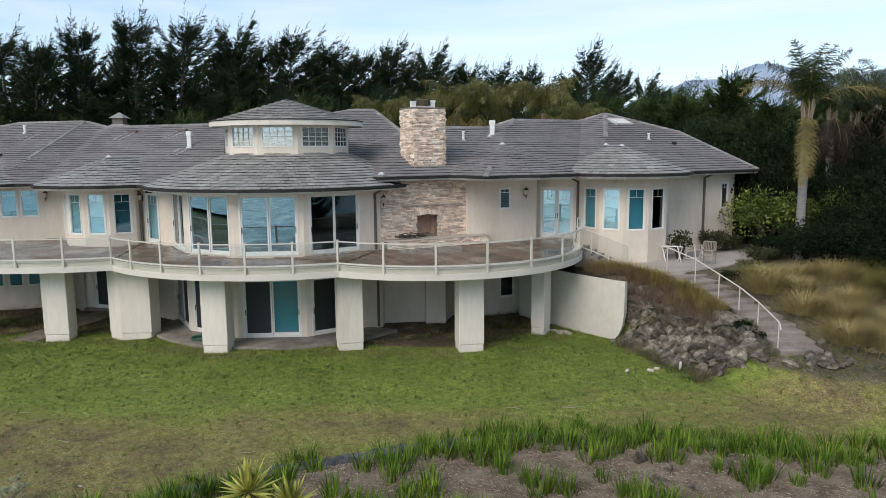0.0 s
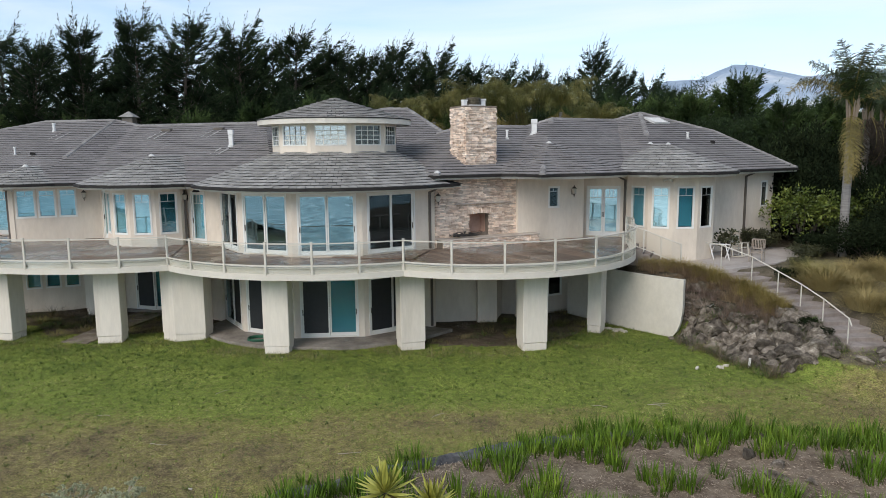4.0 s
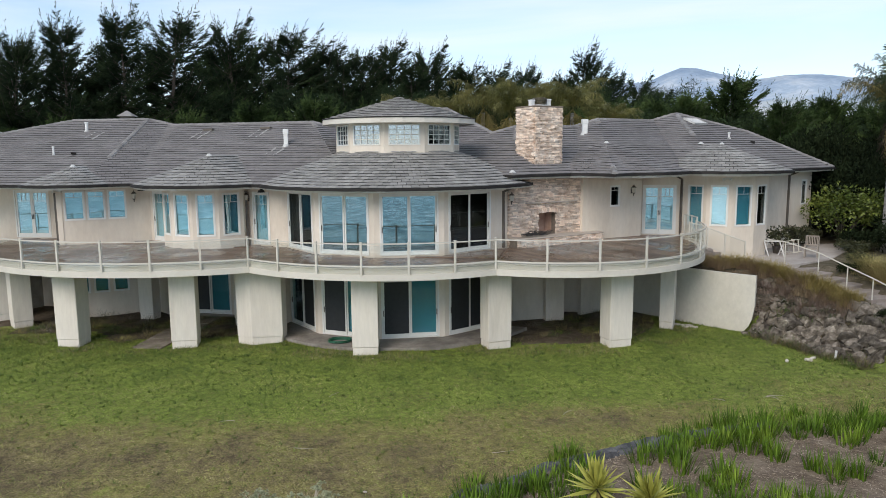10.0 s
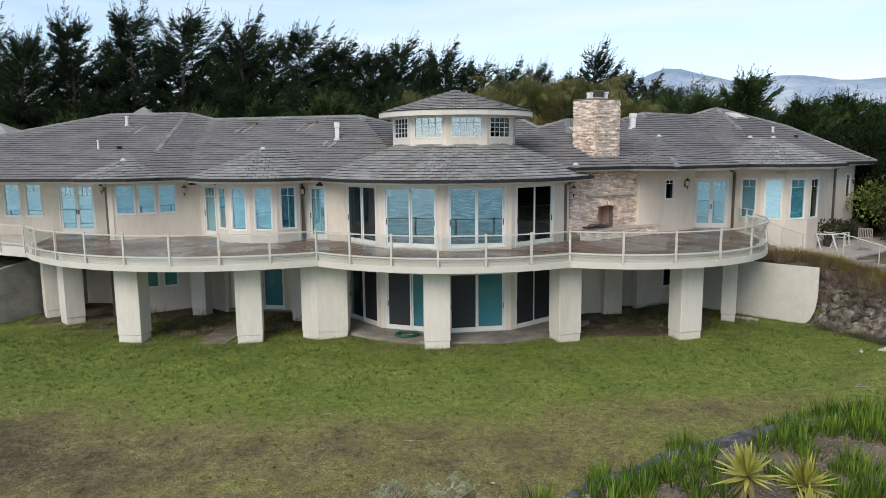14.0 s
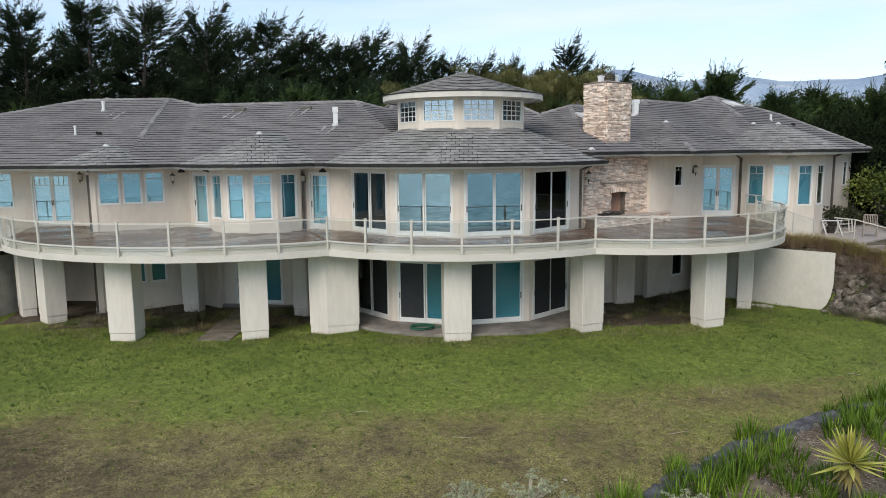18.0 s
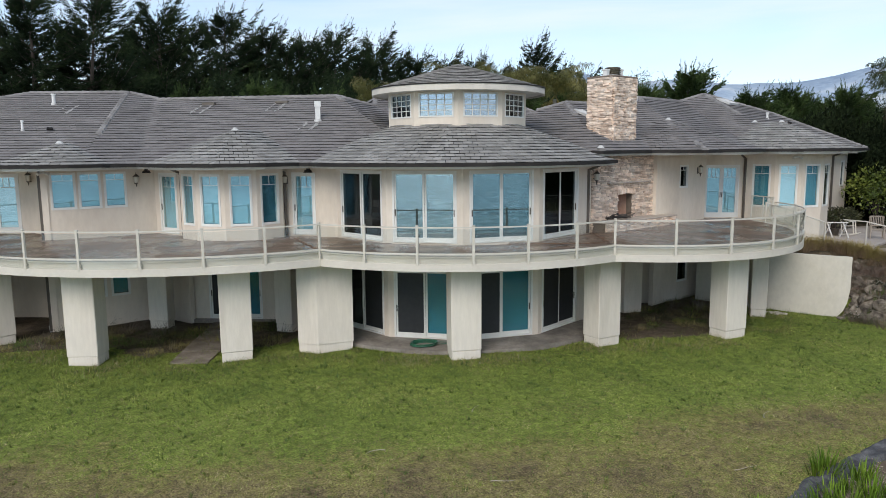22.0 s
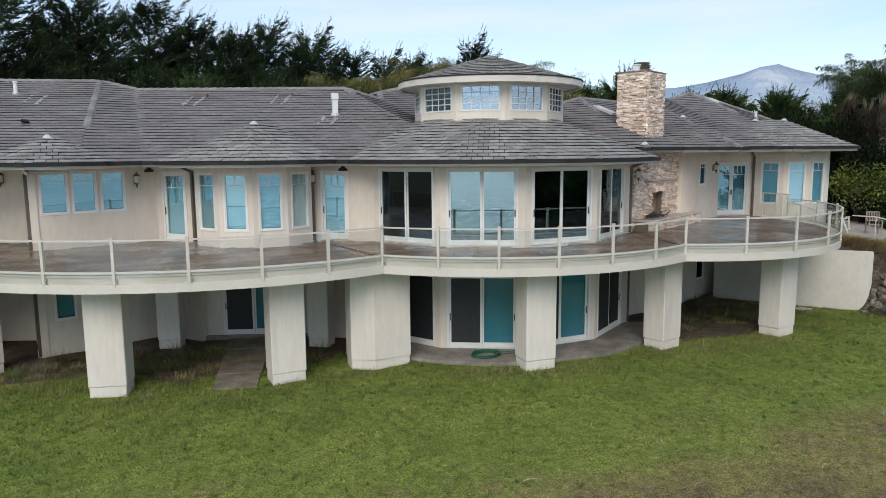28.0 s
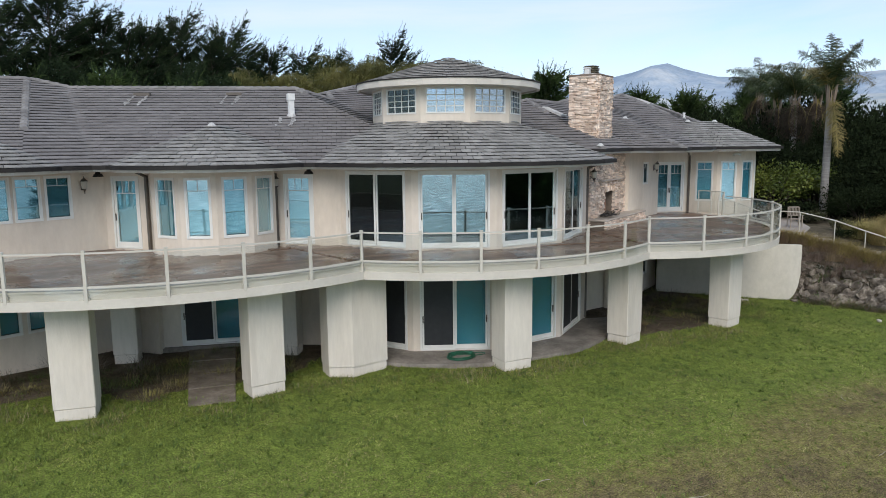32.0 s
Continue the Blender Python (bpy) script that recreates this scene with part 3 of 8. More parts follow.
def opening(a, b, u0, u1, z0, z1, kind, shade=None, cols=2, rows=1, label="", pane=None):
    """Fills an opening of the wall a-b. Kinds: casement, slider, french, door, grid."""
    pane = pane or GLASS
    base = "window" if kind in ("casement", "grid") else "door"
    COUNT[base] += 1
    L = math.dist(a, b)
    d = ((b[0] - a[0]) / L, (b[1] - a[1]) / L)
    w, h = u1 - u0, z1 - z0
    T = thing("%s_%d" % (base, COUNT[base]), frame_at((a[0] + d[0] * (u0 + u1) / 2, a[1] + d[1] * (u0 + u1) / 2, z0), d),
              label or "white-framed window in a cream stucco wall", base, kind="structure")
    x0, x1 = -w / 2, w / 2
    bm = bmesh.new()
    c, e = (0.05, 0.015) if base == "window" else (0.07, 0.025)
    ring(bm, x0 - e, x1 + e, -0.015 if base == "window" else 0.0, h + e, c, -0.022, 0.10, 0.05 if base == "window" else 0.04)
    part("frame", bm, FRAME, T)
    x0, x1, zb, zt = x0 + c - e, x1 - c + e, 0.035, h - c + e
    if kind == "casement":
        bm = bmesh.new()
        ring(bm, x0, x1, zb, zt, 0.034, 0.0, 0.06)
        part("sash", bm, FRAME, T)
        part("pane", boxm(x0 + 0.03, x1 - 0.03, 0.030, 0.036, zb + 0.03, zt - 0.03), pane, T).visible_shadow = False
        zc = zt - 0.2 * (zt - zb)
        bars(T, "muntin", [(x0 + 0.034, x1 - 0.034, zc - 0.011, zc + 0.011), (-0.010, 0.010, zc + 0.011, zt - 0.034)], 0.012, 0.028, FRAME, 0.003)
        if shade:
            part("roller_shade", boxm(x0 + 0.03, x1 - 0.03, 0.11, 0.118, zb + 0.05, zt - 0.03), shade, T)
    elif kind == "grid":
        part("pane", boxm(x0, x1, 0.030, 0.036, zb, zt), pane, T).visible_shadow = False
        for i in range(1, cols):
            x = x0 + (x1 - x0) * i / cols
            part("muntin", boxm(x - 0.015, x + 0.015, 0.004, 0.03, zb, zt, 0.003), FRAME, T)
        for i in range(1, rows):
            z = zb + (zt - zb) * i / rows
            part("muntin", boxm(x0, x1, 0.002, 0.028, z - 0.015, z + 0.015, 0.003), FRAME, T)
        if shade:
            part("roller_shade", boxm(x0, x1, 0.11, 0.118, zb, zt), shade, T)
    else:
        n = 1 if kind == "door" else 2
        pw = (x1 - x0) / n
        for i in range(n):
            a0, a1 = x0 + pw * i, x0 + pw * (i + 1)
            y = 0.012 if (i == 0 or kind != "slider") else 0.055
            leaf = bmesh.new()
            st = 0.06 if kind == "slider" else 0.085
            ring(leaf, a0 + 0.004, a1 - 0.004, zb - 0.02, zt, st, y, y + 0.042, 0.16 if kind == "slider" else 0.2)
            leaf = part("door_leaf", leaf, FRAME, T)
            g0, g1, gb, gt = a0 + st, a1 - st, zb + (0.14 if kind == "slider" else 0.18), zt - st
            part("pane", boxm(g0 - 0.01, g1 + 0.01, y + 0.018, y + 0.024, gb - 0.01, gt + 0.01), pane, leaf).visible_shadow = False
            if kind != "slider":
                zc = gt - 0.2 * (gt - gb)
                part("muntin", boxm(g0, g1, y + 0.002, y + 0.016, zc - 0.012, zc + 0.012), FRAME, leaf)
                for k in (1, 2):
                    xk = g0 + (g1 - g0) * k / 3
                    part("muntin", boxm(xk - 0.009, xk + 0.009, y + 0.002, y + 0.016, zc + 0.012, gt), FRAME, leaf)
            hx = (a1 - 0.04 if i == 0 else a0 + 0.04) if kind == "french" else (a0 + 0.03 if i == 0 else a1 - 0.03)
            hb = boxm(hx - 0.018, hx + 0.018, y - 0.03, y + 0.004, 0.92, 1.16, 0.006)
            part("handle", hb, BRONZE, leaf, "dark bronze handle")
            s = shade[i] if isinstance(shade, (list, tuple)) else shade
            if s is SCREEN:
                part("insect_screen", boxm(g0 - 0.005, g1 + 0.005, y + 0.004, y + 0.008, gb, gt), SCREEN, leaf, "dark mesh screen")
            elif s:
                part("roller_shade", boxm(g0 - 0.02, g1 + 0.02, 0.13, 0.138, gb - 0.02, gt), s, leaf)
    return T


# ---------------- house walls ----------------
def stretch(name, a, b, z0, z1, fills=(), **kw):
    """A wall from a to b with fills (end point, end point, z0, z1, kind, options): their ends are set square onto the wall."""
    L = math.dist(a, b)
    d = ((b[0] - a[0]) / L, (b[1] - a[1]) / L)
    ops = []
    for p, q, f0, f1, kind, opt in fills:
        u0 = (p[0] - a[0]) * d[0] + (p[1] - a[1]) * d[1]
        u1 = (q[0] - a[0]) * d[0] + (q[1] - a[1]) * d[1]
        u0, u1 = max(0.06, u0), min(L - 0.06, u1)
        ops.append((u0, u1, f0, f1))
        opening(a, b, u0, u1, f0, f1, kind, **opt)
    return wall(name, a, b, z0, z1, ops, **kw)


TOP_L, TOP_R = 6.62, 6.95
LOW = 0.20
DOORZ = DECK + 0.03
SLIDE = "white sliding glass door with two panels, closed"
FRENCH = "pair of white glazed french doors with pale blinds, closed"
CASE = "tall white casement window with divided top lights"


def mid(a, b, f0, f1):
    return ((a[0] + (b[0] - a[0]) * f0, a[1] + (b[1] - a[1]) * f0), (a[0] + (b[0] - a[0]) * f1, a[1] + (b[1] - a[1]) * f1))


# west wing, set back under the eaves
stretch("wall_west", (-33.0, 38.85), (-23.6, 36.93), LOW, TOP_L, [
    ((-29.3, 38.1), (-28.45, 37.9), 4.75, 6.36, "casement", dict(shade=SHADE, label=CASE)),
    ((-28.2, 37.86), (-27.35, 37.7), 4.75, 6.36, "casement", dict(shade=SHADE, label=CASE)),
    ((-26.49, 37.51), (-24.69, 37.14), DOORZ, 6.30, "french", dict(shade=SHADE, label=FRENCH))])
stretch("wall_west_return", (-23.6, 36.93), (-23.06, 34.20), LOW, TOP_L)
W3A, W3B = (-23.06, 34.20), (-19.30, 35.56)
stretch("wall_west_front", W3A, W3B, LOW, TOP_L, [
    ((-22.78, 34.35), (-21.98, 34.60), 5.02, 6.38, "casement", dict(shade=SHADE, label="square white casement window with pale blue blind")),
    ((-21.88, 34.64), (-21.16, 34.90), 5.02, 6.38, "casement", dict(shade=SHADE, label="square white casement window with pale blue blind")),
    ((-21.04, 34.94), (-20.30, 35.20), 5.02, 6.38, "casement", dict(shade=SHADE, label="square white casement window with pale blue blind")),
    ((-22.61, 34.36), (-21.99, 34.59), 1.53, 2.85, "casement", dict(shade=SHADE_T, pane=GLASS_L, label="white lower window with a teal blind")),
    ((-21.82, 34.65), (-21.20, 34.87), 1.53, 2.85, "casement", dict(shade=SHADE_T, pane=GLASS_L, label="white lower window with a teal blind")),
    ((-21.03, 34.93), (-20.40, 35.16), 1.53, 2.85, "casement", dict(shade=SHADE_T, pane=GLASS_L, label="white lower window with a teal blind"))])
SD1 = ((-19.30, 35.56), (-18.08, 34.28))
stretch("wall_bay_west_side", *SD1, LOW, TOP_L, [((-19.06, 35.35), (-18.35, 34.60), DOORZ, 6.30, "door", dict(shade=SHADE, label="single glazed white door with a pale blind"))])
stretch("wall_bay_west_link", SD1[1], V_L[0], DECK - 0.3, TOP_L)
for i in range(4):
    a, b = V_L[i], V_L[i + 1]
    stretch("wall_bay_west_%d" % (i + 1), a, b, DECK - 0.3, TOP_L, [(*mid(a, b, 0.16, 0.84), 4.42, 6.30, "casement",
            dict(shade=SHADE if i in (1, 2) else SHADE_T, label=CASE))])
SD2 = ((-14.28, 33.22), (-12.50, 31.98))
stretch("wall_bay_west_end", V_L[4], SD2[0], DECK - 0.3, TOP_L)
stretch("wall_door_link", *SD2, LOW, TOP_L, [((-13.98, 33.0), (-13.18, 32.45), DOORZ, 6.30, "door", dict(shade=SHADE, label="single glazed white door with a pale blind"))])
stretch("wall_hall_west", SD2[1], V_C[0], LOW, TOP_L)
# lower wall under the west bay, with its sliding door
stretch("wall_lower_west", (-18.08, 34.60), (-14.2, 33.30), LOW, DECK - 0.35, [((-17.3, 34.4), (-15.3, 33.7), SLABZ, 2.95, "slider", dict(shade=[SCREEN, SHADE_T], pane=GLASS_L, label=SLIDE))])
# the round hall
DN = [[None, SCREEN], [SCREEN, SHADE_T], [SCREEN, SHADE_T], [SCREEN, SCREEN]]
for i in range(4):
    a, b = V_C[i], V_C[i + 1]
    f = mid(a, b, 0.09, 0.91)
    stretch("wall_hall_%d" % (i + 1), a, b, LOW, TOP_L, [
        (*f, DOORZ, 6.40, "slider", dict(shade=None, label=SLIDE, pane=GLASS_D if i in (0, 3) else None)),
        (*f, SLABZ + 0.02, 2.95, "slider", dict(shade=DN[i], pane=GLASS_L, label="white sliding glass door below the deck, with screen and teal blind"))])
# the stone chimney breast and the wall east of it
ST_A, ST_B = (-2.70, 30.42), (1.20, 32.38)
stretch("wall_hall_east", V_C[4], ST_A, LOW, TOP_L)
RECESS = [ST_A, (-2.66, 31.28), (0.05, 31.55), (0.50, 32.90), (1.75, 32.36)]
for i, (a, b) in enumerate(zip(RECESS, RECESS[1:])):
    wall("wall_lower_recess_%d" % (i + 1), a, b, LOW, DECK - 0.45)
wall("wall_lower_pier", (-0.78, 31.08), (0.10, 31.22), LOW, DECK - 0.45, thick=0.30, label="cream stucco pier in the recess below the deck")
wall("wall_fireplace", ST_A, ST_B, DECK - 0.45, TOP_R, [(1.72, 2.72, 4.42, 5.28)], thick=0.25, material=MORTAR, label="stone-faced chimney breast wall")
stretch("wall_east", (1.14, 32.08), (4.50, 33.50), LOW, TOP_R, [
    ((2.66, 32.73), (3.20, 32.95), 5.40, 6.38, "casement", dict(pane=GLASS_D, label="small white casement window with divided top lights")),
    ((2.7, 32.7), (3.4, 33.0), 1.2, 2.95, "casement", dict(pane=GLASS_D, label="narrow dark lower window"))])
stretch("wall_east_return", (4.50, 33.50), (4.56, 34.03), DECK - 0.3, TOP_R)
FD = ((4.56, 34.03), (6.46, 33.42))
stretch("wall_east_doors", *FD, DECK - 0.3, TOP_R, [((4.76, 33.96), (6.24, 33.50), DOORZ, 6.32, "french", dict(shade=SHADE, label=FRENCH))])
stretch("wall_bay_east_link", FD[1], V_R[0], 2.6, TOP_R)
for i in range(4):
    a, b = V_R[i], V_R[i + 1]
    stretch("wall_bay_east_%d" % (i + 1), a, b, 2.6, TOP_R, [(*mid(a, b, 0.16 if i else 0.2, 0.84), 4.45, 6.36, "casement",
            dict(shade=[SHADE_T, SHADE_W, SHADE_T, None][i], pane=[GLASS_L, None, GLASS_L, GLASS_D][i], label=CASE))])
stretch("wall_bay_east_5", V_R[4], (10.92, 33.66), 2.6, TOP_R)
stretch("wall_bay_east_6", (10.92, 33.66), (10.94, 34.25), 2.6, TOP_R)
stretch("wall_east_end", (10.94, 34.25), (15.20, 36.57), 2.6, TOP_R, [((14.35, 36.1), (14.78, 36.35), 5.08, 6.40, "casement", dict(pane=GLASS_D, label="narrow white casement window with divided top lights"))])
# plain walls that close the house behind
for i, (a, b) in enumerate([((15.2, 36.57), (13.0, 40.4)), ((13.0, 40.4), (4.0, 44.2)), ((4.0, 44.2), (-12.0, 46.0)), ((-12.0, 46.0), (-33.0, 47.0)), ((-33.0, 47.0), (-33.0, 38.85))]):
    wall("wall_back_%d" % (i + 1), a, b, LOW, 6.7)
OUTLINE = [(-33.0, 38.85), (-23.6, 36.93), W3A, W3B, SD1[1], *V_L, SD2[0], SD2[1], *V_C, ST_A, ST_B, (4.5, 33.5), (4.56, 34.03), FD[1], *V_R, (10.92, 33.66), (10.94, 34.25),
           (15.2, 36.57), (13.0, 40.4), (4.0, 44.2), (-12.0, 46.0), (-33.0, 47.0)]


def inset(pts, k):
    out = []
    n = len(pts)
    for i, p in enumerate(pts):
        a, b = Vector(pts[i - 1]), Vector(pts[(i + 1) % n])
        p = Vector(p)
        d0, d1 = (p - a).normalized(), (b - p).normalized()
        m = (Vector((-d0.y, d0.x)) + Vector((-d1.y, d1.x)))
        m = m.normalized() * k if m.length > 0.01 else Vector((0, 0))
        out.append((p.x + m.x, p.y + m.y))
    return out


ROOMF = mat("dark timber floor", [(0.06, 0.045, 0.035), (0.10, 0.075, 0.055)], 2, 0.5, 0.1, 30, stretch=(1, 6, 1))
tagged(part("floor_upper", prism(inset(OUTLINE, 0.10), DECK - 0.30, DECK - 0.02), ROOMF), "dark timber floor of the main storey", "floor", kind="structure")
LOWLINE = []
for p in OUTLINE:
    if p not in V_L:
        LOWLINE += RECESS[:4] if p == ST_A else [] if p == ST_B else [p]
tagged(part("floor_lower", prism(inset(LOWLINE, 0.12), 0.15, SLABZ - 0.01), CONC), "concrete floor of the lower storey", "floor", kind="structure")
# a partition behind the front rooms, near-black to stand for their dimness
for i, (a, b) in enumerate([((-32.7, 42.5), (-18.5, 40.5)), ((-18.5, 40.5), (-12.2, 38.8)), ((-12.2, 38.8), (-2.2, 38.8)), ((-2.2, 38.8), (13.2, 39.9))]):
    wall("wall_inner_%d" % (i + 1), a, b, SLABZ, 6.6, thick=0.12, material=ROOM, label="plain near-black inner wall")

# ---------------- roof ----------------
class Roof:
    """A convex roof: the lowest of its planes, down to its eave. A plane: a point on it, its downhill heading in degrees, its fall."""

    def __init__(self, name, eave, planes, course=0.295, soffit=0.0):
        self.name, self.eave, self.course, self.soffit = name, eave, course, soffit
        self.cut = len(planes) > 6
        self.radius = (planes[0][0][2] - eave) / planes[0][2]
        self.P = [(p, (math.cos(radians(h)), math.sin(radians(h))), s) for p, h, s in planes]

    def z(self, i, x, y):
        p, n, s = self.P[i]
        return p[2] - s * ((x - p[0]) * n[0] + (y - p[1]) * n[1])

    def top(self, x, y):
        return min(self.z(i, x, y) for i in range(len(self.P)))

    def clip(self, poly, i, eave=True, skip=None):
        """Cuts a plan polygon to where plane i is the lowest and above the eave."""
        cuts = [lambda q, j=j: self.z(j, *q) - self.z(i, *q) for j in range(len(self.P)) if j != i]
        if eave:
            cuts.append(lambda q: self.z(i, *q) - self.eave)
        for f in cuts:
            out = []
            vals = [f(q) for q in poly]
            for k in range(len(poly)):
                a, b, va, vb = poly[k - 1], poly[k], vals[k - 1], vals[k]
                if (va >= -1e-9) != (vb >= -1e-9):
                    t = va / (va - vb)
                    out.append((a[0] + (b[0] - a[0]) * t, a[1] + (b[1] - a[1]) * t))
                if vb >= -1e-9:
                    out.append(b)
            poly = out
            if len(poly) < 3:
                return []
        return poly

    def region(self, i):
        p = self.P[i][0]
        return self.clip([(p[0] - 40, p[1] - 40), (p[0] + 40, p[1] - 40), (p[0] + 40, p[1] + 40), (p[0] - 40, p[1] + 40)], i)


def cone(name, c, z, r, eave, n=12, turn=0.0, course=0.29, soffit=0.0, ridge=None, length=1.8):
    """A fan of facets round a peak; with a ridge (its heading) it runs back level into the roof behind."""
    s = (z - eave) / r
    heads = [turn + 360.0 * k / n - 90 for k in range(n)]
    if ridge is None:
        return Roof(name, eave, [((c[0], c[1], z), h, s) for h in heads], course, soffit)
    heads = [ridge - 90, ridge + 90] + [h for h in heads if math.cos(radians(h - ridge)) < -0.15]
    end = (c[0] + length * math.cos(radians(ridge)), c[1] + length * math.sin(radians(ridge)), z)
    return Roof(name, eave, [((c[0], c[1], z), h, s) for h in heads] + [(end, ridge, 2.0)], course, soffit)


EL, ER = 6.68, 7.03
ROOFS = [
    Roof("roof_west", EL, [((-21.19, 42.24, 9.96), -101.6, 0.379), ((-21.19, 42.24, 9.96), -70.5, 0.404), ((-25.6, 43.1, 9.96), 150, 0.36), ((-21.19, 42.3, 9.97), 80, 0.42), ((-21.19, 42.24, 10.0), 20, 0.28)], soffit=0.0),
    Roof("roof_middle", EL, [((-11.58, 38.38, 9.60), -112.6, 0.416), ((-11.58, 38.38, 9.60), -42.8, 0.40), ((-11.58, 38.42, 9.61), 67, 0.42), ((-22.0, 42.0, 9.60), 157, 0.5)], soffit=0.004),
    Roof("roof_hall_back", EL, [((-4.0, 42.5, 10.5), -87, 0.38), ((-4.0, 42.5, 10.5), 5, 0.9), ((-5.6, 42.5, 10.5), 175, 0.24), ((-9.6, 42.5, 9.6), 180, 1.6), ((-4.0, 42.6, 10.52), 88, 0.5)], soffit=0.008),
    cone("roof_hall", BAY_C, 9.10, 6.35, EL, 24, 2.5, soffit=0.012),
    Roof("roof_chimney", ER, [((-1.1, 36.41, 9.26), -63.2, 0.42), ((-1.1, 36.41, 9.26), -142.4, 0.42), ((-1.1, 36.45, 9.32), 117, 0.42), ((9.0, 41.3, 9.31), 27, 0.5)], soffit=0.016),
    Roof("roof_east", ER, [((3.80, 38.50, 9.70), -58.3, 0.413), ((3.80, 38.50, 9.70), -146.9, 0.413), ((3.80, 38.56, 9.71), 122, 0.42), ((8.5, 41.6, 9.70), 32, 0.9)], soffit=0.020),
    Roof("roof_east_end", ER, [((9.40, 41.05, 10.14), -58.5, 0.413), ((9.40, 41.05, 10.14), -145.9, 0.413), ((13.26, 40.61, 9.20), -20, 0.5), ((9.40, 41.05, 10.14), 50, 0.5), ((9.40, 41.11, 10.15), 122, 0.42)], soffit=0.024),
    cone("roof_bay_west", (-16.04, 34.02), 7.97, 3.20, EL + 0.01, 12, 4, soffit=0.028, ridge=58.7),
    cone("roof_bay_small", (-22.48, 34.92), 7.51, 2.15, EL + 0.01, 12, 4, soffit=0.032, ridge=78.7, length=2.0),
    cone("roof_door_fan", (2.91, 34.2), 8.44, 3.9, ER + 0.01, 12, 4, soffit=0.036),
    cone("roof_bay_east", (8.56, 33.70), 8.30, 3.1, ER + 0.01, 12, 4, soffit=0.040, ridge=105.6, length=1.6),
]
CUPOLA = cone("roof_cupola", (-7.24, 33.35), 10.54, 3.42, 9.50, 24, 7.5, 0.30)


def highest(x, y, skip=None):
    return max((r.top(x, y) for r in ROOFS if r is not skip and r.top(x, y) > r.eave - 0.02), default=-1)


def tiles_of(r, others=True):
    """The tiles of one roof: for each the four corners of a wedge on its plane, laid in broken courses."""
    out = []
    rng = random.Random(len(r.name) * 7 + 1)
    for i, (p, n, s) in enumerate(r.P):
        reg = r.region(i)
        if len(reg) < 3:
            continue
        if n[1] > 0.75:
            continue
        t = (-n[1], n[0])
        us = [(q[0] - p[0]) * t[0] + (q[1] - p[1]) * t[1] for q in reg]
        vmax = (p[2] - r.eave) / s
        gap = 0.012 if r.cut else 0.006
        step = r.course * math.cos(math.atan(s))
        row = 0
        v = vmax
        while v > -0.05:
            off = (0.5 if row % 2 else 0.0) * 0.33
            u = math.floor((min(us) - 0.3) / 0.33) * 0.33 + off
            while u < max(us):
                quad = [(u + gap, v), (u + 0.33 - gap, v), (u + 0.33 - gap, v - step), (u + gap, v - step)]
                quad = [(p[0] + t[0] * a + n[0] * b, p[1] + t[1] * a + n[1] * b) for a, b in quad]
                q = r.clip(quad, i, eave=False)
                if len(q) >= 3:
                    cx, cy = sum(k[0] for k in q) / len(q), sum(k[1] for k in q) / len(q)
                    zc = r.z(i, cx, cy)
                    if not others or zc > highest(cx, cy, r) - 0.10:
                        zz = []
                        lift = rng.uniform(-0.005, 0.007) if r.cut else rng.uniform(-0.003, 0.004)
                        for k in q:
                            b = (k[0] - p[0]) * n[0] + (k[1] - p[1]) * n[1]
                            w = (b - (v - step)) / step
                            zz.append((k[0], k[1], r.z(i, *k) + 0.006 + 0.046 * w + lift))
                        out.append(zz)
                u += 0.33
            v -= step
            row += 1
    return out


def add_tile(vs, fs, q, depth=0.026):
    b = len(vs)
    n = len(q)
    vs.extend(q)
    vs.extend((x, y, z - depth) for x, y, z in q)
    fs.append(tuple(range(b, b + n)))
    for k in range(n):
        k2 = (k + 1) % n
        fs.append((b + k, b + n + k, b + n + k2, b + k2))


def hip_caps(r, others=True):
    """Overlapping cap tiles along the ridges and hips of one roof."""
    out = []
    done = []
    for i in range(len(r.P)):
        reg = r.region(i)
        for k in range(len(reg)):
            a, b = Vector(reg[k - 1]), Vector(reg[k])
            m = (a + b) / 2
            js = [j for j in range(len(r.P)) if j != i and abs(r.z(j, *m) - r.z(i, *m)) < 1e-4]
            if not js or (b - a).length < 0.3:
                continue
            if any((m - d).length < 0.05 for d in done):
                continue
            done.append(m)
            L = (b - a).length
            if r.z(i, *a) > r.z(i, *b):
                a, b = b, a
            nn = max(1, int(L / 0.34))
            d = (b - a).normalized()
            for c in range(nn):
                p0, p1 = a + d * (L * c / nn), a + d * min(L, L * (c + 1.12) / nn)
                q = (p0 + p1) / 2
                if others and (r.top(*q) < highest(*q, r) + 0.01 or any((q - Vector(o.P[0][0][:2])).length < 0.93 * o.radius for o in ROOFS if o.cut and o is not r)):
                    continue
                z0, z1 = r.z(i, *p0), r.z(i, *p1)
                out.append((Vector((*p0, z0)), Vector((*p1, z1))))
    return out


def cap_mesh(vs, fs, p, q, w=0.135):
    d = (q - p).normalized()
    sd = d.cross(Vector((0, 0, 1))).normalized()
    prof = [(-w, -0.03), (-w * 0.7, 0.055), (0, 0.085), (w * 0.7, 0.055), (w, -0.03)]
    b = len(vs)
    for e, lift in ((p, 0.03), (q, 0.0)):
        for x, z in prof:
            vs.append(tuple(e + sd * x * (1.08 if lift else 0.95) + Vector((0, 0, z + lift))))
    for k in range(4):
        fs.append((b + k, b + k + 1, b + 6 + k, b + 5 + k))
    fs.append((b, b + 1, b + 2, b + 3, b + 4))
    fs.append((b + 9, b + 8, b + 7, b + 6, b + 5))


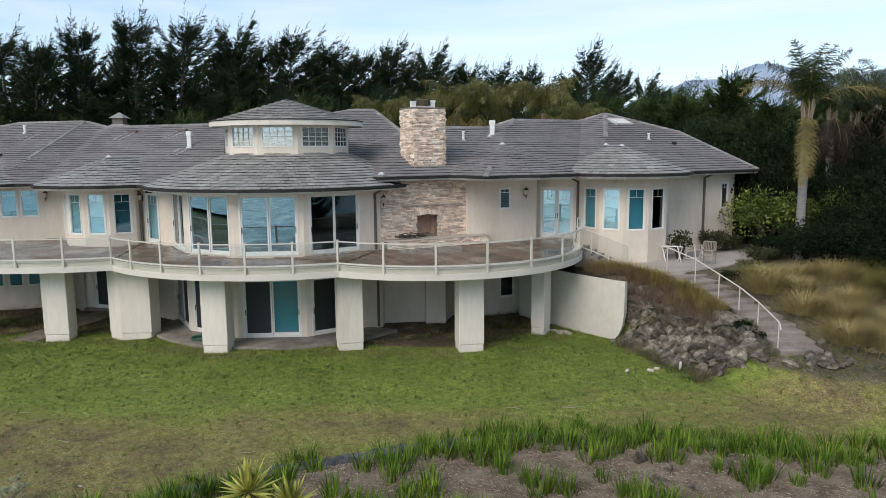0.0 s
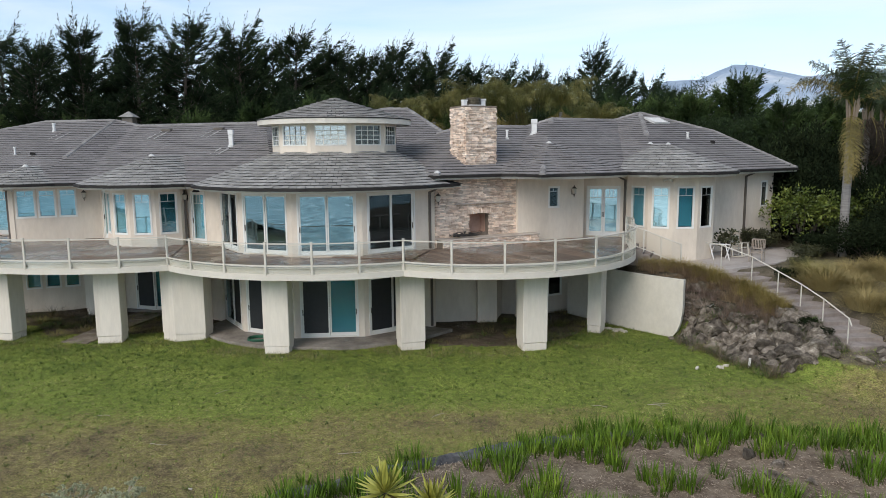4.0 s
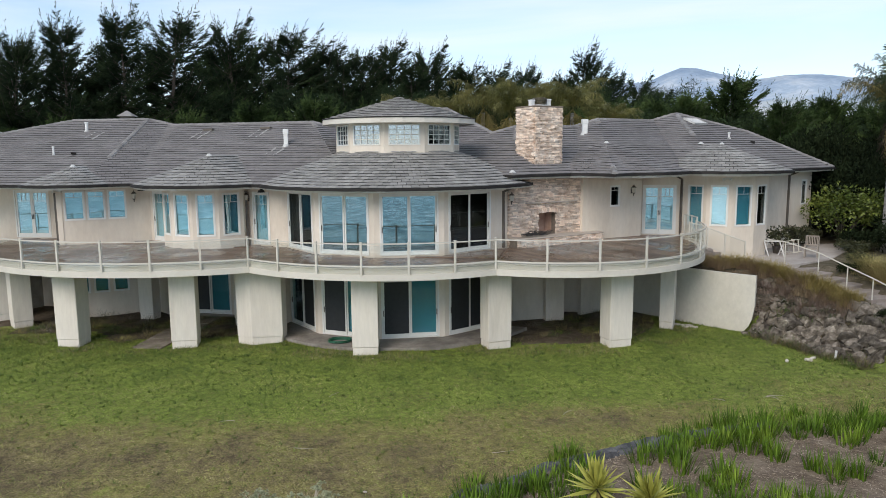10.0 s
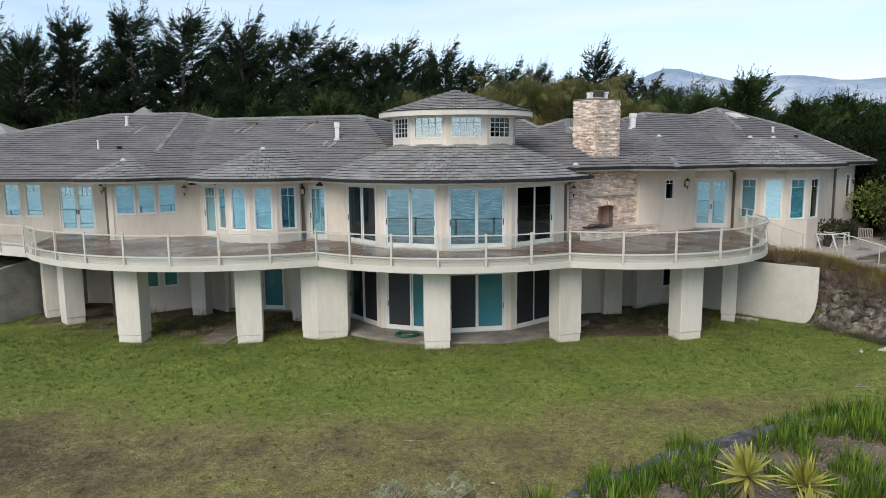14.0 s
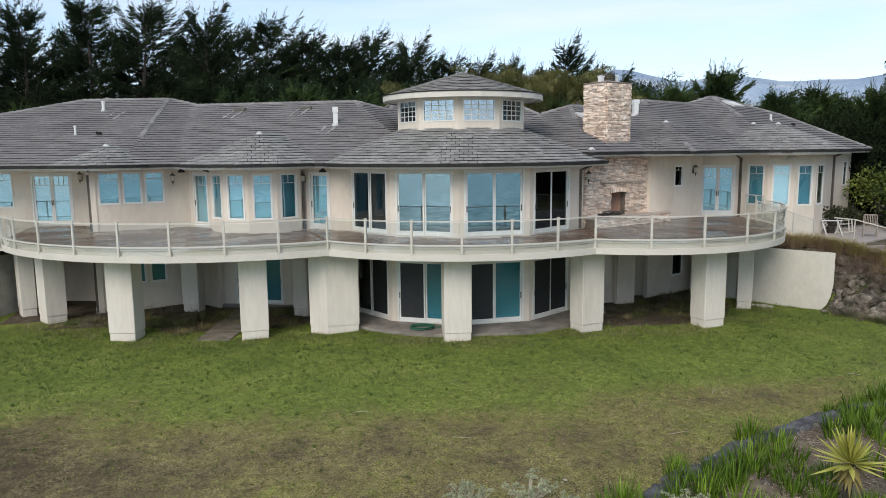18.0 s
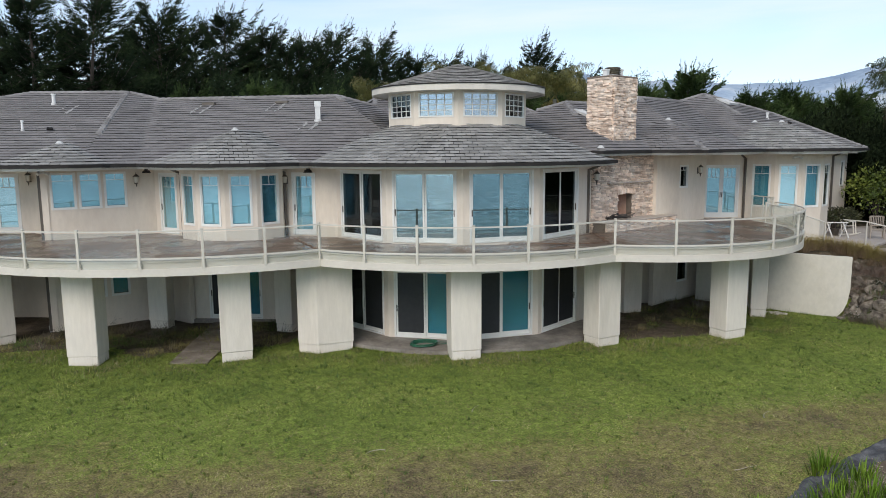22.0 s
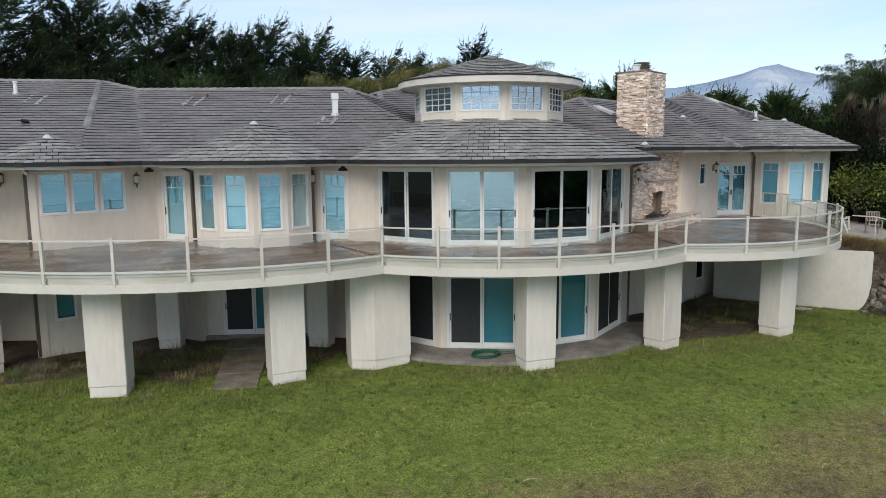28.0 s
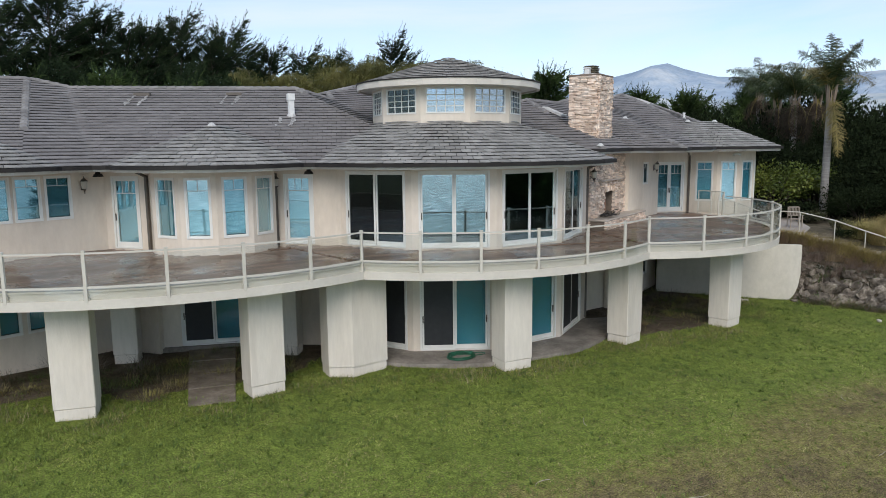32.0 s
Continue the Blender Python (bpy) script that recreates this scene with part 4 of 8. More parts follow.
def build_roof(r, others=True, singles=0, label="grey concrete tile roof", caps=True):
    T = thing(r.name, pose(0, 0, 0), label, "roof", kind="structure")
    vs, fs = [], []
    for i in range(len(r.P)):
        reg = r.region(i)
        if len(reg) >= 3:
            b = len(vs)
            vs += [(x, y, r.z(i, x, y) - 0.035) for x, y in reg]
            fs.append(tuple(range(b, b + len(reg))))
    mesh_part("roof_deck", vs, fs, UNDER, T)
    tl = tiles_of(r, others)
    if singles:
        tl.sort(key=lambda q: q[0][1])
    vs, fs = [], []
    for q in tl[singles:]:
        add_tile(vs, fs, q)
    if vs:
        tagged(mesh_part("roof_tiles", vs, fs, TILE_C if r.cut and r.name != "roof_door_fan" else TILE, T), kind="stuff")
    if caps:
        vs, fs = [], []
        for p, q in hip_caps(r, others):
            cap_mesh(vs, fs, p, q)
        if vs:
            tagged(mesh_part("ridge_caps", vs, fs, CAP, T), kind="stuff")
    # the boxed soffit
    hull = eave_outline(r)
    k = r.soffit
    part("soffit", prism(inset(hull, 0.05), r.eave - 0.16 - k, r.eave - 0.045 - k), TRIM, T)
    return T, tl[:singles]


def eave_outline(r):
    """The plan outline of a roof at its eave, counter-clockwise."""
    p = r.P[0][0]
    poly = [(p[0] - 40, p[1] - 40), (p[0] + 40, p[1] - 40), (p[0] + 40, p[1] + 40), (p[0] - 40, p[1] + 40)]
    for i in range(len(r.P)):
        out = []
        vals = [r.z(i, *q) - r.eave for q in poly]
        for k in range(len(poly)):
            a, b, va, vb = poly[k - 1], poly[k], vals[k - 1], vals[k]
            if (va >= 0) != (vb >= 0):
                t = va / (va - vb)
                out.append((a[0] + (b[0] - a[0]) * t, a[1] + (b[1] - a[1]) * t))
            if vb >= 0:
                out.append(b)
        poly = out
    return poly


def gutters(r, others=True):
    """Gutter along the open parts of the eave."""
    hull = eave_outline(r)
    pts = []
    n = len(hull)
    for k in range(n):
        a, b = Vector(hull[k]), Vector(hull[(k + 1) % n])
        m = max(1, int((b - a).length / 0.25))
        pts += [tuple(a + (b - a) * (j / m)) for j in range(m)]
    if others:
        ok = [highest(*p, r) < r.eave - 0.01 or not any(o.top(*p) > o.eave + 0.02 for o in ROOFS if o is not r) for p in pts]
    else:
        ok = [True] * len(pts)
    for _ in range(2):
        ok = [ok[i] or ok[i - 1] or ok[(i + 1) % len(ok)] for i in range(len(ok))]
    runs, cur = [], []
    s = next((i for i in range(len(pts)) if not ok[i]), None)
    order = list(range(len(pts))) if s is None else [(s + i) % len(pts) for i in range(len(pts))]
    for i in order:
        if ok[i]:
            cur.append(pts[i])
        elif cur:
            runs.append(cur)
            cur = []
    if cur:
        if s is None:
            cur.append(pts[order[0]])
        runs.append(cur)
    return [c for c in runs if len(c) > 2 and min(p[1] for p in c) < 40]


SINGLE_TILES = []
for r in ROOFS:
    T, singles = build_roof(r, True, 300 if r.name == "roof_hall" else 0, caps=r.name not in ("roof_hall", "roof_bay_west", "roof_bay_small", "roof_door_fan", "roof_bay_east"))
    if singles:
        SINGLE_TILES.append((T, singles))
    for run in gutters(r):
        g = tagged(part("gutter", sweep(run, -0.02, 0.11, r.eave - 0.10, r.eave + 0.012), GUTTER), "dark metal rain gutter along the tiled eave", "gutter", kind="structure")
        part("fascia_board", sweep(run, -0.05, -0.01, r.eave - 0.165, r.eave - 0.03), TRIM, g)
# lead saddles on the tops of the small cones and ends of hips
for x, y, z in ((-16.04, 34.02, 7.96), (-22.48, 34.92, 7.50), (2.91, 34.2, 8.41), (8.56, 33.70, 8.29), (8.1, 34.98, 8.34), (-2.59, 29.9, 7.16)):
    bm = bmesh.new()
    bmesh.ops.create_cone(bm, cap_ends=True, segments=8, radius1=0.16, radius2=0.05, depth=0.11, matrix=pose(x, y, z + 0.04))
    tagged(part("roof_cap", bm, LEAD), "pale cement cap at the tip of a tiled hip", "roof cap", "hip caps", "structure")

# ---------------- cupola ----------------
CUP = (-7.29, 33.40)
ANG = [-120 + 35.3 * k for k in range(7)]
CV = ngon(CUP, 2.86, ANG)
for i in range(6):
    a, b = CV[i], CV[i + 1]
    f = [(*mid(a, b, 0.115, 0.885), 8.36, 9.22, "grid", dict(cols=4, rows=4, pane=GLASS_C if i in (2, 3) else GLASS_D, label="cupola window with a white grid of small panes"))]
    stretch("wall_cupola_%d" % (i + 1), a, b, 7.6, 9.45, f, thick=0.16, material=STUCCO)
wall("wall_cupola_back", CV[6], CV[0], 7.6, 9.45, thick=0.16)
# added drum, near-black, so no lit wall shows behind the cupola panes
tagged(part("wall_cupola_inner", sweep(ngon(CUP, 2.45, [-180 + 30 * k for k in range(13)]), 0, 0.04, 7.6, 9.35), ROOM), "added near-black drum that keeps the cupola panes dark", "wall", kind="structure")
build_roof(CUPOLA, False, label="low conical roof of the cupola in grey concrete tiles", caps=False)
for run in gutters(CUPOLA, False):
    tagged(part("trim_cupola", sweep(run, -0.05, 0.06, 9.27, 9.485), FASCIA), "cream fascia round the cupola roof", "fascia", kind="structure")
tagged(part("trim_cupola_top", sweep(gutters(CUPOLA, False)[0], -0.05, 0.09, 9.488, 9.53), GUTTER), "dark drip edge of the cupola roof", "drip edge", kind="structure")
tagged(part("ceiling_cupola", prism(ngon(CUP, 3.30, [15 * k for k in range(24)]), 9.30, 9.34), TRIM), "cream soffit of the cupola", "ceiling", kind="structure")

# ---------------- deck ----------------
def on(c, p):
    return math.degrees(math.atan2(p[0] - c[0], -(p[1] - c[1])))


K1, K2 = (-13.34, 28.01), (-3.93, 26.08)
EDGE_L = arc(C_LEFT, R_LEFT, -60.0, on(C_LEFT, K1), 40)
EDGE_M = arc(C_MID, R_MID, on(C_MID, K1), on(C_MID, K2), 40)
EDGE_R = arc(C_RIGHT, R_RIGHT, on(C_RIGHT, K2), 92, 50)
EDGE_M[0], EDGE_M[-1] = EDGE_L[-1], EDGE_R[0]
EDGE = EDGE_L + EDGE_M[1:] + EDGE_R[1:]
INNER = [FD[1], FD[0], (4.5, 33.5), ST_B, ST_A, *V_C[::-1], SD2[1], SD2[0], *V_L[::-1], SD1[1], W3B, W3A, (-23.6, 36.93), (-26.6, 37.5)]
deck = thing("deck", pose(0, 0, 0), "curved timber deck with a cream fascia round the upper storey", "deck", kind="structure")
part("fascia", sweep(EDGE, -0.06, 0.0, DECK - 0.45, DECK - 0.04), FASCIA, deck, "curved cream fascia board")
part("fascia_lip", sweep(EDGE, 0.002, 0.075, DECK - 0.46, DECK - 0.225), FASCIA, deck, "proud cream lip along the foot of the fascia")
part("deck_edge", sweep(EDGE, -0.27, 0.03, DECK - 0.04, DECK + 0.008), FASCIA, deck)


def poly_lines(poly, p, d):
    """Where the line p + t d runs inside a polygon: pairs of t."""
    ts = []
    nx, ny = -d[1], d[0]
    n = len(poly)
    for k in range(n):
        a, b = poly[k - 1], poly[k]
        va = (a[0] - p[0]) * nx + (a[1] - p[1]) * ny
        vb = (b[0] - p[0]) * nx + (b[1] - p[1]) * ny
        if (va > 0) != (vb > 0):
            s = va / (va - vb)
            q = (a[0] + (b[0] - a[0]) * s, a[1] + (b[1] - a[1]) * s)
            ts.append((q[0] - p[0]) * d[0] + (q[1] - p[1]) * d[1])
    ts.sort()
    return list(zip(ts[::2], ts[1::2]))


DECKPOLY = arc(C_LEFT, R_LEFT - 0.09, -60.0, on(C_LEFT, K1), 40) + arc(C_MID, R_MID - 0.09, on(C_MID, K1) + 0.5, on(C_MID, K2) - 0.5, 40) + arc(C_RIGHT, R_RIGHT - 0.09, on(C_RIGHT, K2), 92, 50) + INNER
part("subfloor", prism(DECKPOLY, DECK - 0.40, DECK - 0.06), PLANK, deck)
# unseen sheet, cream so that it bounces light onto the lower walls
part("soffit", prism(DECKPOLY, DECK - 0.43, DECK - 0.403), FASCIA, deck, "cream sheet under the deck, added to bounce light")
BOARDS = []


def lay_boards(poly, heading, width=0.29):
    d = (math.cos(radians(heading)), math.sin(radians(heading)))
    n = (-d[1], d[0])
    vs = [p[0] * n[0] + p[1] * n[1] for p in poly]
    v = min(vs) + width / 2
    while v < max(vs):
        for t0, t1 in poly_lines(poly, (n[0] * v, n[1] * v), d):
            for w in (v - 0.14, v + 0.14):
                ab = [(max(a, t0), min(b, t1)) for a, b in poly_lines(poly, (n[0] * w, n[1] * w), d) if min(b, t1) - max(a, t0) > 0.3]
                t0, t1 = max(ab, key=lambda q: q[1] - q[0]) if ab else (0.0, 0.0)
            if t1 - t0 > 0.3:
                BOARDS.append(((n[0] * v, n[1] * v), d, t0 + 0.05, t1 - 0.05))
        v += width


PL = EDGE_L + [SD2[0], *V_L[::-1], SD1[1], W3B, W3A, (-23.6, 36.93), (-26.6, 37.5)]
PM = EDGE_M + [ST_A, *V_C[::-1], SD2[1], SD2[0]]
PR = EDGE_R + [FD[1], FD[0], (4.5, 33.5), ST_B, ST_A]
lay_boards(PL, 4)
lay_boards(PM, -12)
lay_boards(PR, -62)


# railing: posts, two rails, glass
def rail_posts(c, r, a0, a1, n):
    return [(c[0] + r * math.sin(radians(a0 + (a1 - a0) * k / n)), c[1] - r * math.cos(radians(a0 + (a1 - a0) * k / n)), a0 + (a1 - a0) * k / n) for k in range(n + 1)]


POSTS = rail_posts(C_LEFT, R_LEFT + 0.05, -60, on(C_LEFT, K1), 8)[:-1] + rail_posts(C_MID, R_MID + 0.05, on(C_MID, K1), on(C_MID, K2), 6)[:-1] + \
    rail_posts(C_RIGHT, R_RIGHT + 0.05, on(C_RIGHT, K2), 84, 7)
rail = thing("deck_railing", pose(0, 0, 0), "cream metal deck railing with posts, two rails and clear glass panels", "railing", kind="structure")
bm = bmesh.new()
box(bm, -0.04, 0.04, -0.036, 0.036, DECK - 0.28, 4.83, bev=0.006)
box(bm, -0.047, 0.047, -0.043, 0.043, 4.83, 4.865, bev=0.006)
for _z in (DECK - 0.21, DECK - 0.12):
    for _x in (-0.075, 0.055):
        box(bm, _x, _x + 0.02, -0.03, 0.05, _z, _z + 0.03)
    box(bm, -0.06, 0.06, 0.0, 0.05, _z + 0.005, _z + 0.025)
first = part("post", bm, RAIL, rail)
first.matrix_basis = pose(POSTS[0][0], POSTS[0][1], 0, 0, 0, POSTS[0][2])
for x, y, a in POSTS[1:]:
    share("post", first.data, rail, pose(x, y, 0, 0, 0, a))
for pts in (EDGE_L, EDGE_M, [p for p in EDGE_R if on(C_RIGHT, p) < 84.5]):
    part("top_rail", sweep(pts, 0.025, 0.085, 4.775, 4.815), RAIL, rail)
    part("bottom_rail", sweep(pts, 0.025, 0.08, DECK + 0.055, DECK + 0.105), RAIL, rail)
for c, r, a0, a1, n in ((C_LEFT, R_LEFT + 0.05, -60, on(C_LEFT, K1), 8), (C_MID, R_MID + 0.05, on(C_MID, K1), on(C_MID, K2), 6), (C_RIGHT, R_RIGHT + 0.05, on(C_RIGHT, K2), 84, 7)):
    for k in range(n):
        b0, b1 = a0 + (a1 - a0) * k / n, a0 + (a1 - a0) * (k + 1) / n
        part("glass_panel", sweep(arc(c, r, b0 + 0.3, b1 - 0.3, 6), -0.004, 0.0, DECK - 0.22, 4.745), GLASS_R, rail, "clear glass panel").visible_shadow = False

# pillars under the deck
bm = bmesh.new()
box(bm, -0.50, 0.50, -0.30, 0.50, 0.42, DECK - 0.42, bev=0.02)
pil = thing("pillar", pose(0, 0, 0), "broad cream stucco pillar under the deck", "pillar", "pillars under the deck")
part("shaft", bm, STUCCO_P, pil)
part("plinth", boxm(-0.48, 0.48, -0.28, 0.48, 0.0, 0.418, 0.02), STUCCO_P, pil)
SPOTS = [(-20.82, 29.52, -14), (-16.12, 28.72, 4), (-8.88, 26.80, -3), (-3.72, 27.15, 16), (1.03, 26.70, 12), (-24.6, 33.1, -55)]
for k, (x, y, a) in enumerate(SPOTS):
    m = pose(x, y, gz(x, y) - 0.12, 0, 0, a)
    if k == 0:
        pil.matrix_basis = m
    else:
        copy_thing(pil, m)
# the wide pillar below the inner kink
bm = prism([(-0.92, -0.02), (-0.28, -0.40), (0.92, -0.25), (1.0, 0.55), (-0.9, 0.65)], 0.42, DECK - 0.42)
wide = thing("pillar", pose(-13.2, 28.98, gz(-13.3, 29) - 0.12), "wide angled cream stucco pillar below the bend of the deck", "pillar", "pillars under the deck")
part("shaft", bm, STUCCO_P, wide)
part("plinth", prism([(-0.90, 0.0), (-0.28, -0.37), (0.89, -0.23), (0.98, 0.53), (-0.88, 0.63)], 0.0, 0.418), STUCCO_P, wide)
# slimmer supports further in
bm = bmesh.new()
box(bm, -0.38, 0.38, -0.3, 0.3, 0.40, DECK - 0.42, bev=0.02)
slim = thing("pillar", pose(-19.1, 33.95, gz(-19, 34) - 0.1, 0, 0, -20), "slim cream stucco support pillar", "pillar", "pillars under the deck")
part("shaft", bm, STUCCO_P, slim)
part("plinth", boxm(-0.36, 0.36, -0.28, 0.28, 0, 0.398, 0.02), STUCCO_P, slim)
for x, y, a in ((-14.35, 31.95, -38), (4.15, 29.2, 60), (-26.0, 34.6, -60)):
    copy_thing(slim, pose(x, y, gz(x, y) - 0.1, 0, 0, a))


# ---------------- chimney and fireplace ----------------
def stone_mesh(name, seed, material):
    rng = random.Random(seed)
    bm = bmesh.new()
    box(bm, -0.5, 0.5, 0, 1.0, -0.5, 0.5)
    for v in bm.verts:
        v.co += Vector((rng.uniform(-0.04, 0.04), rng.uniform(-0.22, 0.12) if v.co.y < 0.5 else 0, rng.uniform(-0.12, 0.12)))
    bmesh.ops.bevel(bm, geom=list(bm.edges), offset=0.06, segments=1, affect='EDGES')
    me = bpy.data.meshes.new(name)
    bm.to_mesh(me)
    bm.free()
    me.materials.append(material)
    return me


STONES = [stone_mesh("stone", 20 + k, STONE) for k in range(5)]
STONES_J = [stone_mesh("stone_j", 20 + k, STONE_J) for k in range(5)]


def ledge_stones(parent, face, width, z0, z1, seed, left, holes=(), hmin=0.038, hmax=0.085):
    """Dry-laid ledge stones over one face; returns how many single stones are still free."""
    rng = random.Random(seed)
    spare = bmesh.new()
    z = z0
    cells = []
    while z < z1 - 0.02:
        h = min(rng.uniform(hmin, hmax), z1 - z)
        u = -rng.uniform(0, 0.2)
        while u < width:
            L = rng.uniform(0.14, 0.46)
            a, b = max(0, u), min(width, u + L)
            if b - a > 0.04 and not any(a < q[1] and b > q[0] and z < q[3] - 0.02 and z + h > q[2] + 0.02 for q in holes):
                cells.append((a, b, z, h))
            elif b - a > 0.04:
                for q in holes:
                    for c, d in ((a, min(b, q[0])), (max(a, q[1]), b)):
                        if d - c > 0.05 and z < q[3] - 0.02 and z + h > q[2] + 0.02 and b > q[0] and a < q[1]:
                            cells.append((c, d, z, h))
            u += L
        z += h
    rng.shuffle(cells)
    for k, (a, b, z, h) in enumerate(cells):
        dep = rng.uniform(0.05, 0.115)
        m = face @ Matrix.LocRotScale(((a + b) / 2, -dep + 0.012, z + h / 2), Euler((rng.uniform(-0.03, 0.03), 0, rng.uniform(-0.02, 0.02))), (b - a - 0.008, dep, h - 0.006))
        if k < left:
            share("stone", STONES[k % 5], parent, m)
        else:
            n = len(spare.verts)
            spare.from_mesh(STONES_J[k % 5])
            spare.verts.ensure_lookup_table()
            bmesh.ops.transform(spare, matrix=m, verts=spare.verts[n:])
    if len(spare.verts):
        tagged(part("stone_rest", spare, STONE_J, parent), kind="stuff")
    else:
        spare.free()


CHA = 27.0
cd = (math.cos(radians(CHA)), math.sin(radians(CHA)))
CFR = (0.12, 32.2)
CW, CDP = 1.60, 1.25
CFL = (CFR[0] - CW * cd[0], CFR[1] - CW * cd[1])
chimney = thing("chimney", pose(0, 0, 0), "square chimney faced with buff ledge stone, metal flue on top", "chimney")
CM = frame_at((*CFL, 0), cd)
part("core", boxm(0.03, CW - 0.03, 0.03, CDP - 0.03, 7.0, 9.98, m=CM), MORTAR, chimney)
ledge_stones(chimney, CM, CW, 7.1, 9.98, 3, 220)
ledge_stones(chimney, frame_at((CFL[0] - cd[1] * CDP, CFL[1] + cd[0] * CDP, 0), (cd[1], -cd[0])), CDP, 7.2, 9.98, 4, 80)
ledge_stones(chimney, frame_at((*CFR, 0), (-cd[1], cd[0])), CDP, 7.2, 9.98, 5, 0)
part("crown", boxm(-0.05, CW + 0.05, -0.05, CDP + 0.05, 9.98, 10.05, 0.02, CM), MORTAR, chimney, "flat stone crown")
FLUE = mat("flue metal", [(0.10, 0.085, 0.06), (0.22, 0.18, 0.12)], 9, 0.4, 0.1, 40, metal=0.7)
part("flue_base", boxm(0.42, 1.18, 0.3, 0.95, 10.05, 10.12, 0.01, CM), LEAD, chimney)
bm = cylm(CM @ Vector((0.8, 0.62, 10.1)), CM @ Vector((0.8, 0.62, 10.44)), 0.27, 0.27, 16)
for k in range(4):
    cyl(bm, CM @ Vector((0.8, 0.62, 10.16 + 0.08 * k)), CM @ Vector((0.8, 0.62, 10.185 + 0.08 * k)), 0.34, 0.31, 16)
part("flue", bm, FLUE, chimney, "brown metal louvred flue")
for x, s in ((0.32, 0.10), (1.26, 0.12)):
    bm = boxm(x - s, x + s, 0.5, 0.5 + 2 * s, 10.05, 10.05 + 2.6 * s, 0.01, CM)
    box(bm, x - s * 1.2, x + s * 1.2, 0.5 - s * 0.2, 0.5 + 2.2 * s, 10.05 + 2.3 * s, 10.05 + 2.9 * s, CM, 0.01)
    part("vent_pot", bm, VENT, chimney, "small white vent pot")

fire = thing("fireplace", pose(0, 0, 0), "outdoor fireplace of buff ledge stone with an open firebox", "fireplace")
FM = frame_at((*ST_A, 0), (ST_B[0] - ST_A[0], ST_B[1] - ST_A[1]))
FW = math.dist(ST_A, ST_B)
HOLE = (1.72, 2.72, 4.30, 5.30)
ledge_stones(fire, FM, FW, 3.86, 6.86, 8, 290, [HOLE])
ledge_stones(fire, frame_at((*ST_B, 0), (-0.45, 0.89)), 0.35, 3.9, 6.86, 9, 0)
bm = bmesh.new()
box(bm, 1.6, 2.84, 0.75, 0.82, 4.2, 5.5, FM)
box(bm, 1.62, 1.70, 0.02, 0.8, 4.2, 5.5, FM)
box(bm, 2.74, 2.82, 0.02, 0.8, 4.2, 5.5, FM)
box(bm, 1.62, 2.82, 0.02, 0.8, 5.36, 5.44, FM)
box(bm, 1.62, 2.82, 0.02, 0.8, 4.34, 4.40, FM)
part("firebox", bm, SOOT, fire, "sooty pinkish firebox lining")
for k in range(11):
    t = -1 + 2 * k / 10
    share("arch_stone", STONES[k % 5], fire, FM @ Matrix.LocRotScale((2.22 + t * 0.58, -0.13, 5.36 + 0.05 * (1 - t * t)), Euler((0, t * 0.25, 0)), (0.10, 0.16, 0.19)))
part("mantel", boxm(0.95, 3.85, -0.20, 0.0, 5.73, 5.79, 0.015, FM), SLAB, fire, "thin pale stone mantel shelf")
part("hearth_top", boxm(-0.02, 5.05, -0.78, -0.02, 4.24, 4.31, 0.02, FM), SLAB, fire, "pale stone hearth slab")
part("hearth_core", boxm(0.05, 4.98, -0.68, -0.02, 3.88, 4.24, 0, FM), MORTAR, fire)
ledge_stones(fire, FM @ pose(0.0, -0.70, 0), 5.0, 3.90, 4.24, 10, 0)
ledge_stones(fire, FM @ pose(5.0, -0.70, 0, 0, 0, 90), 0.66, 3.90, 4.24, 11, 0)
# heap of black branches and cable beside the firebox
heap = thing("cable_heap", FM @ pose(1.25, -0.42, 4.31), "tangled heap of black cables and twigs on the hearth", "cables")
rng = random.Random(4)
for k in range(16):
    cu = bpy.data.curves.new("cable", 'CURVE')
    cu.dimensions, cu.bevel_depth, cu.bevel_resolution = '3D', 0.013, 0
    sp = cu.splines.new('NURBS')
    sp.points.add(8)
    p = Vector((rng.uniform(-0.6, 0.6), rng.uniform(-0.25, 0.25), 0.03))
    r = rng.uniform(0.15, 0.45)
    a = rng.uniform(0, 6.3)
    for j in range(9):
        t = a + j * 0.55
        w = p + Vector((math.cos(t) * r * 1.3, math.sin(t) * r * 0.5, 0.03 + 0.20 * abs(math.sin(t * 0.9 + k)) * (1 if k % 3 == 0 else 0.4)))
        sp.points[j].co = (max(-0.75, min(0.75, w.x)), max(-0.3, min(0.3, w.y)), w.z, 1)
    sp.use_endpoint_u = True
    cu.materials.append(IRON)
    ob = new("cable", cu)
    ob.parent = heap


# ---------------- things on the roof and walls ----------------
def roof_at(x, y):
    return highest(x, y)


def pipe_vent(x, y, h, r, material=None, square=False, label="white roof vent pipe with a cap"):
    z = roof_at(x, y)
    T = thing("roof_vent", pose(x, y, z), label, "roof vent", "roof vents")
    bm = boxm(-r, r, -r, r, -0.1, h, 0.008) if square else cylm((0, 0, -0.1), (0, 0, h), r, r, 10)
    part("pipe", bm, material or VENT, T)
    bm = boxm(-r * 1.25, r * 1.25, -r * 1.25, r * 1.25, h * 0.72, h + 0.03, 0.01) if square else cylm((0, 0, h), (0, 0, h + 0.05), r * 1.5, r * 1.2, 10)
    part("cap", bm, material or VENT, T)
    part("flashing", cylm((0, 0, -0.08), (0, 0, 0.07), r * 2.2, r * 1.3, 10), LEAD, T)
    return T


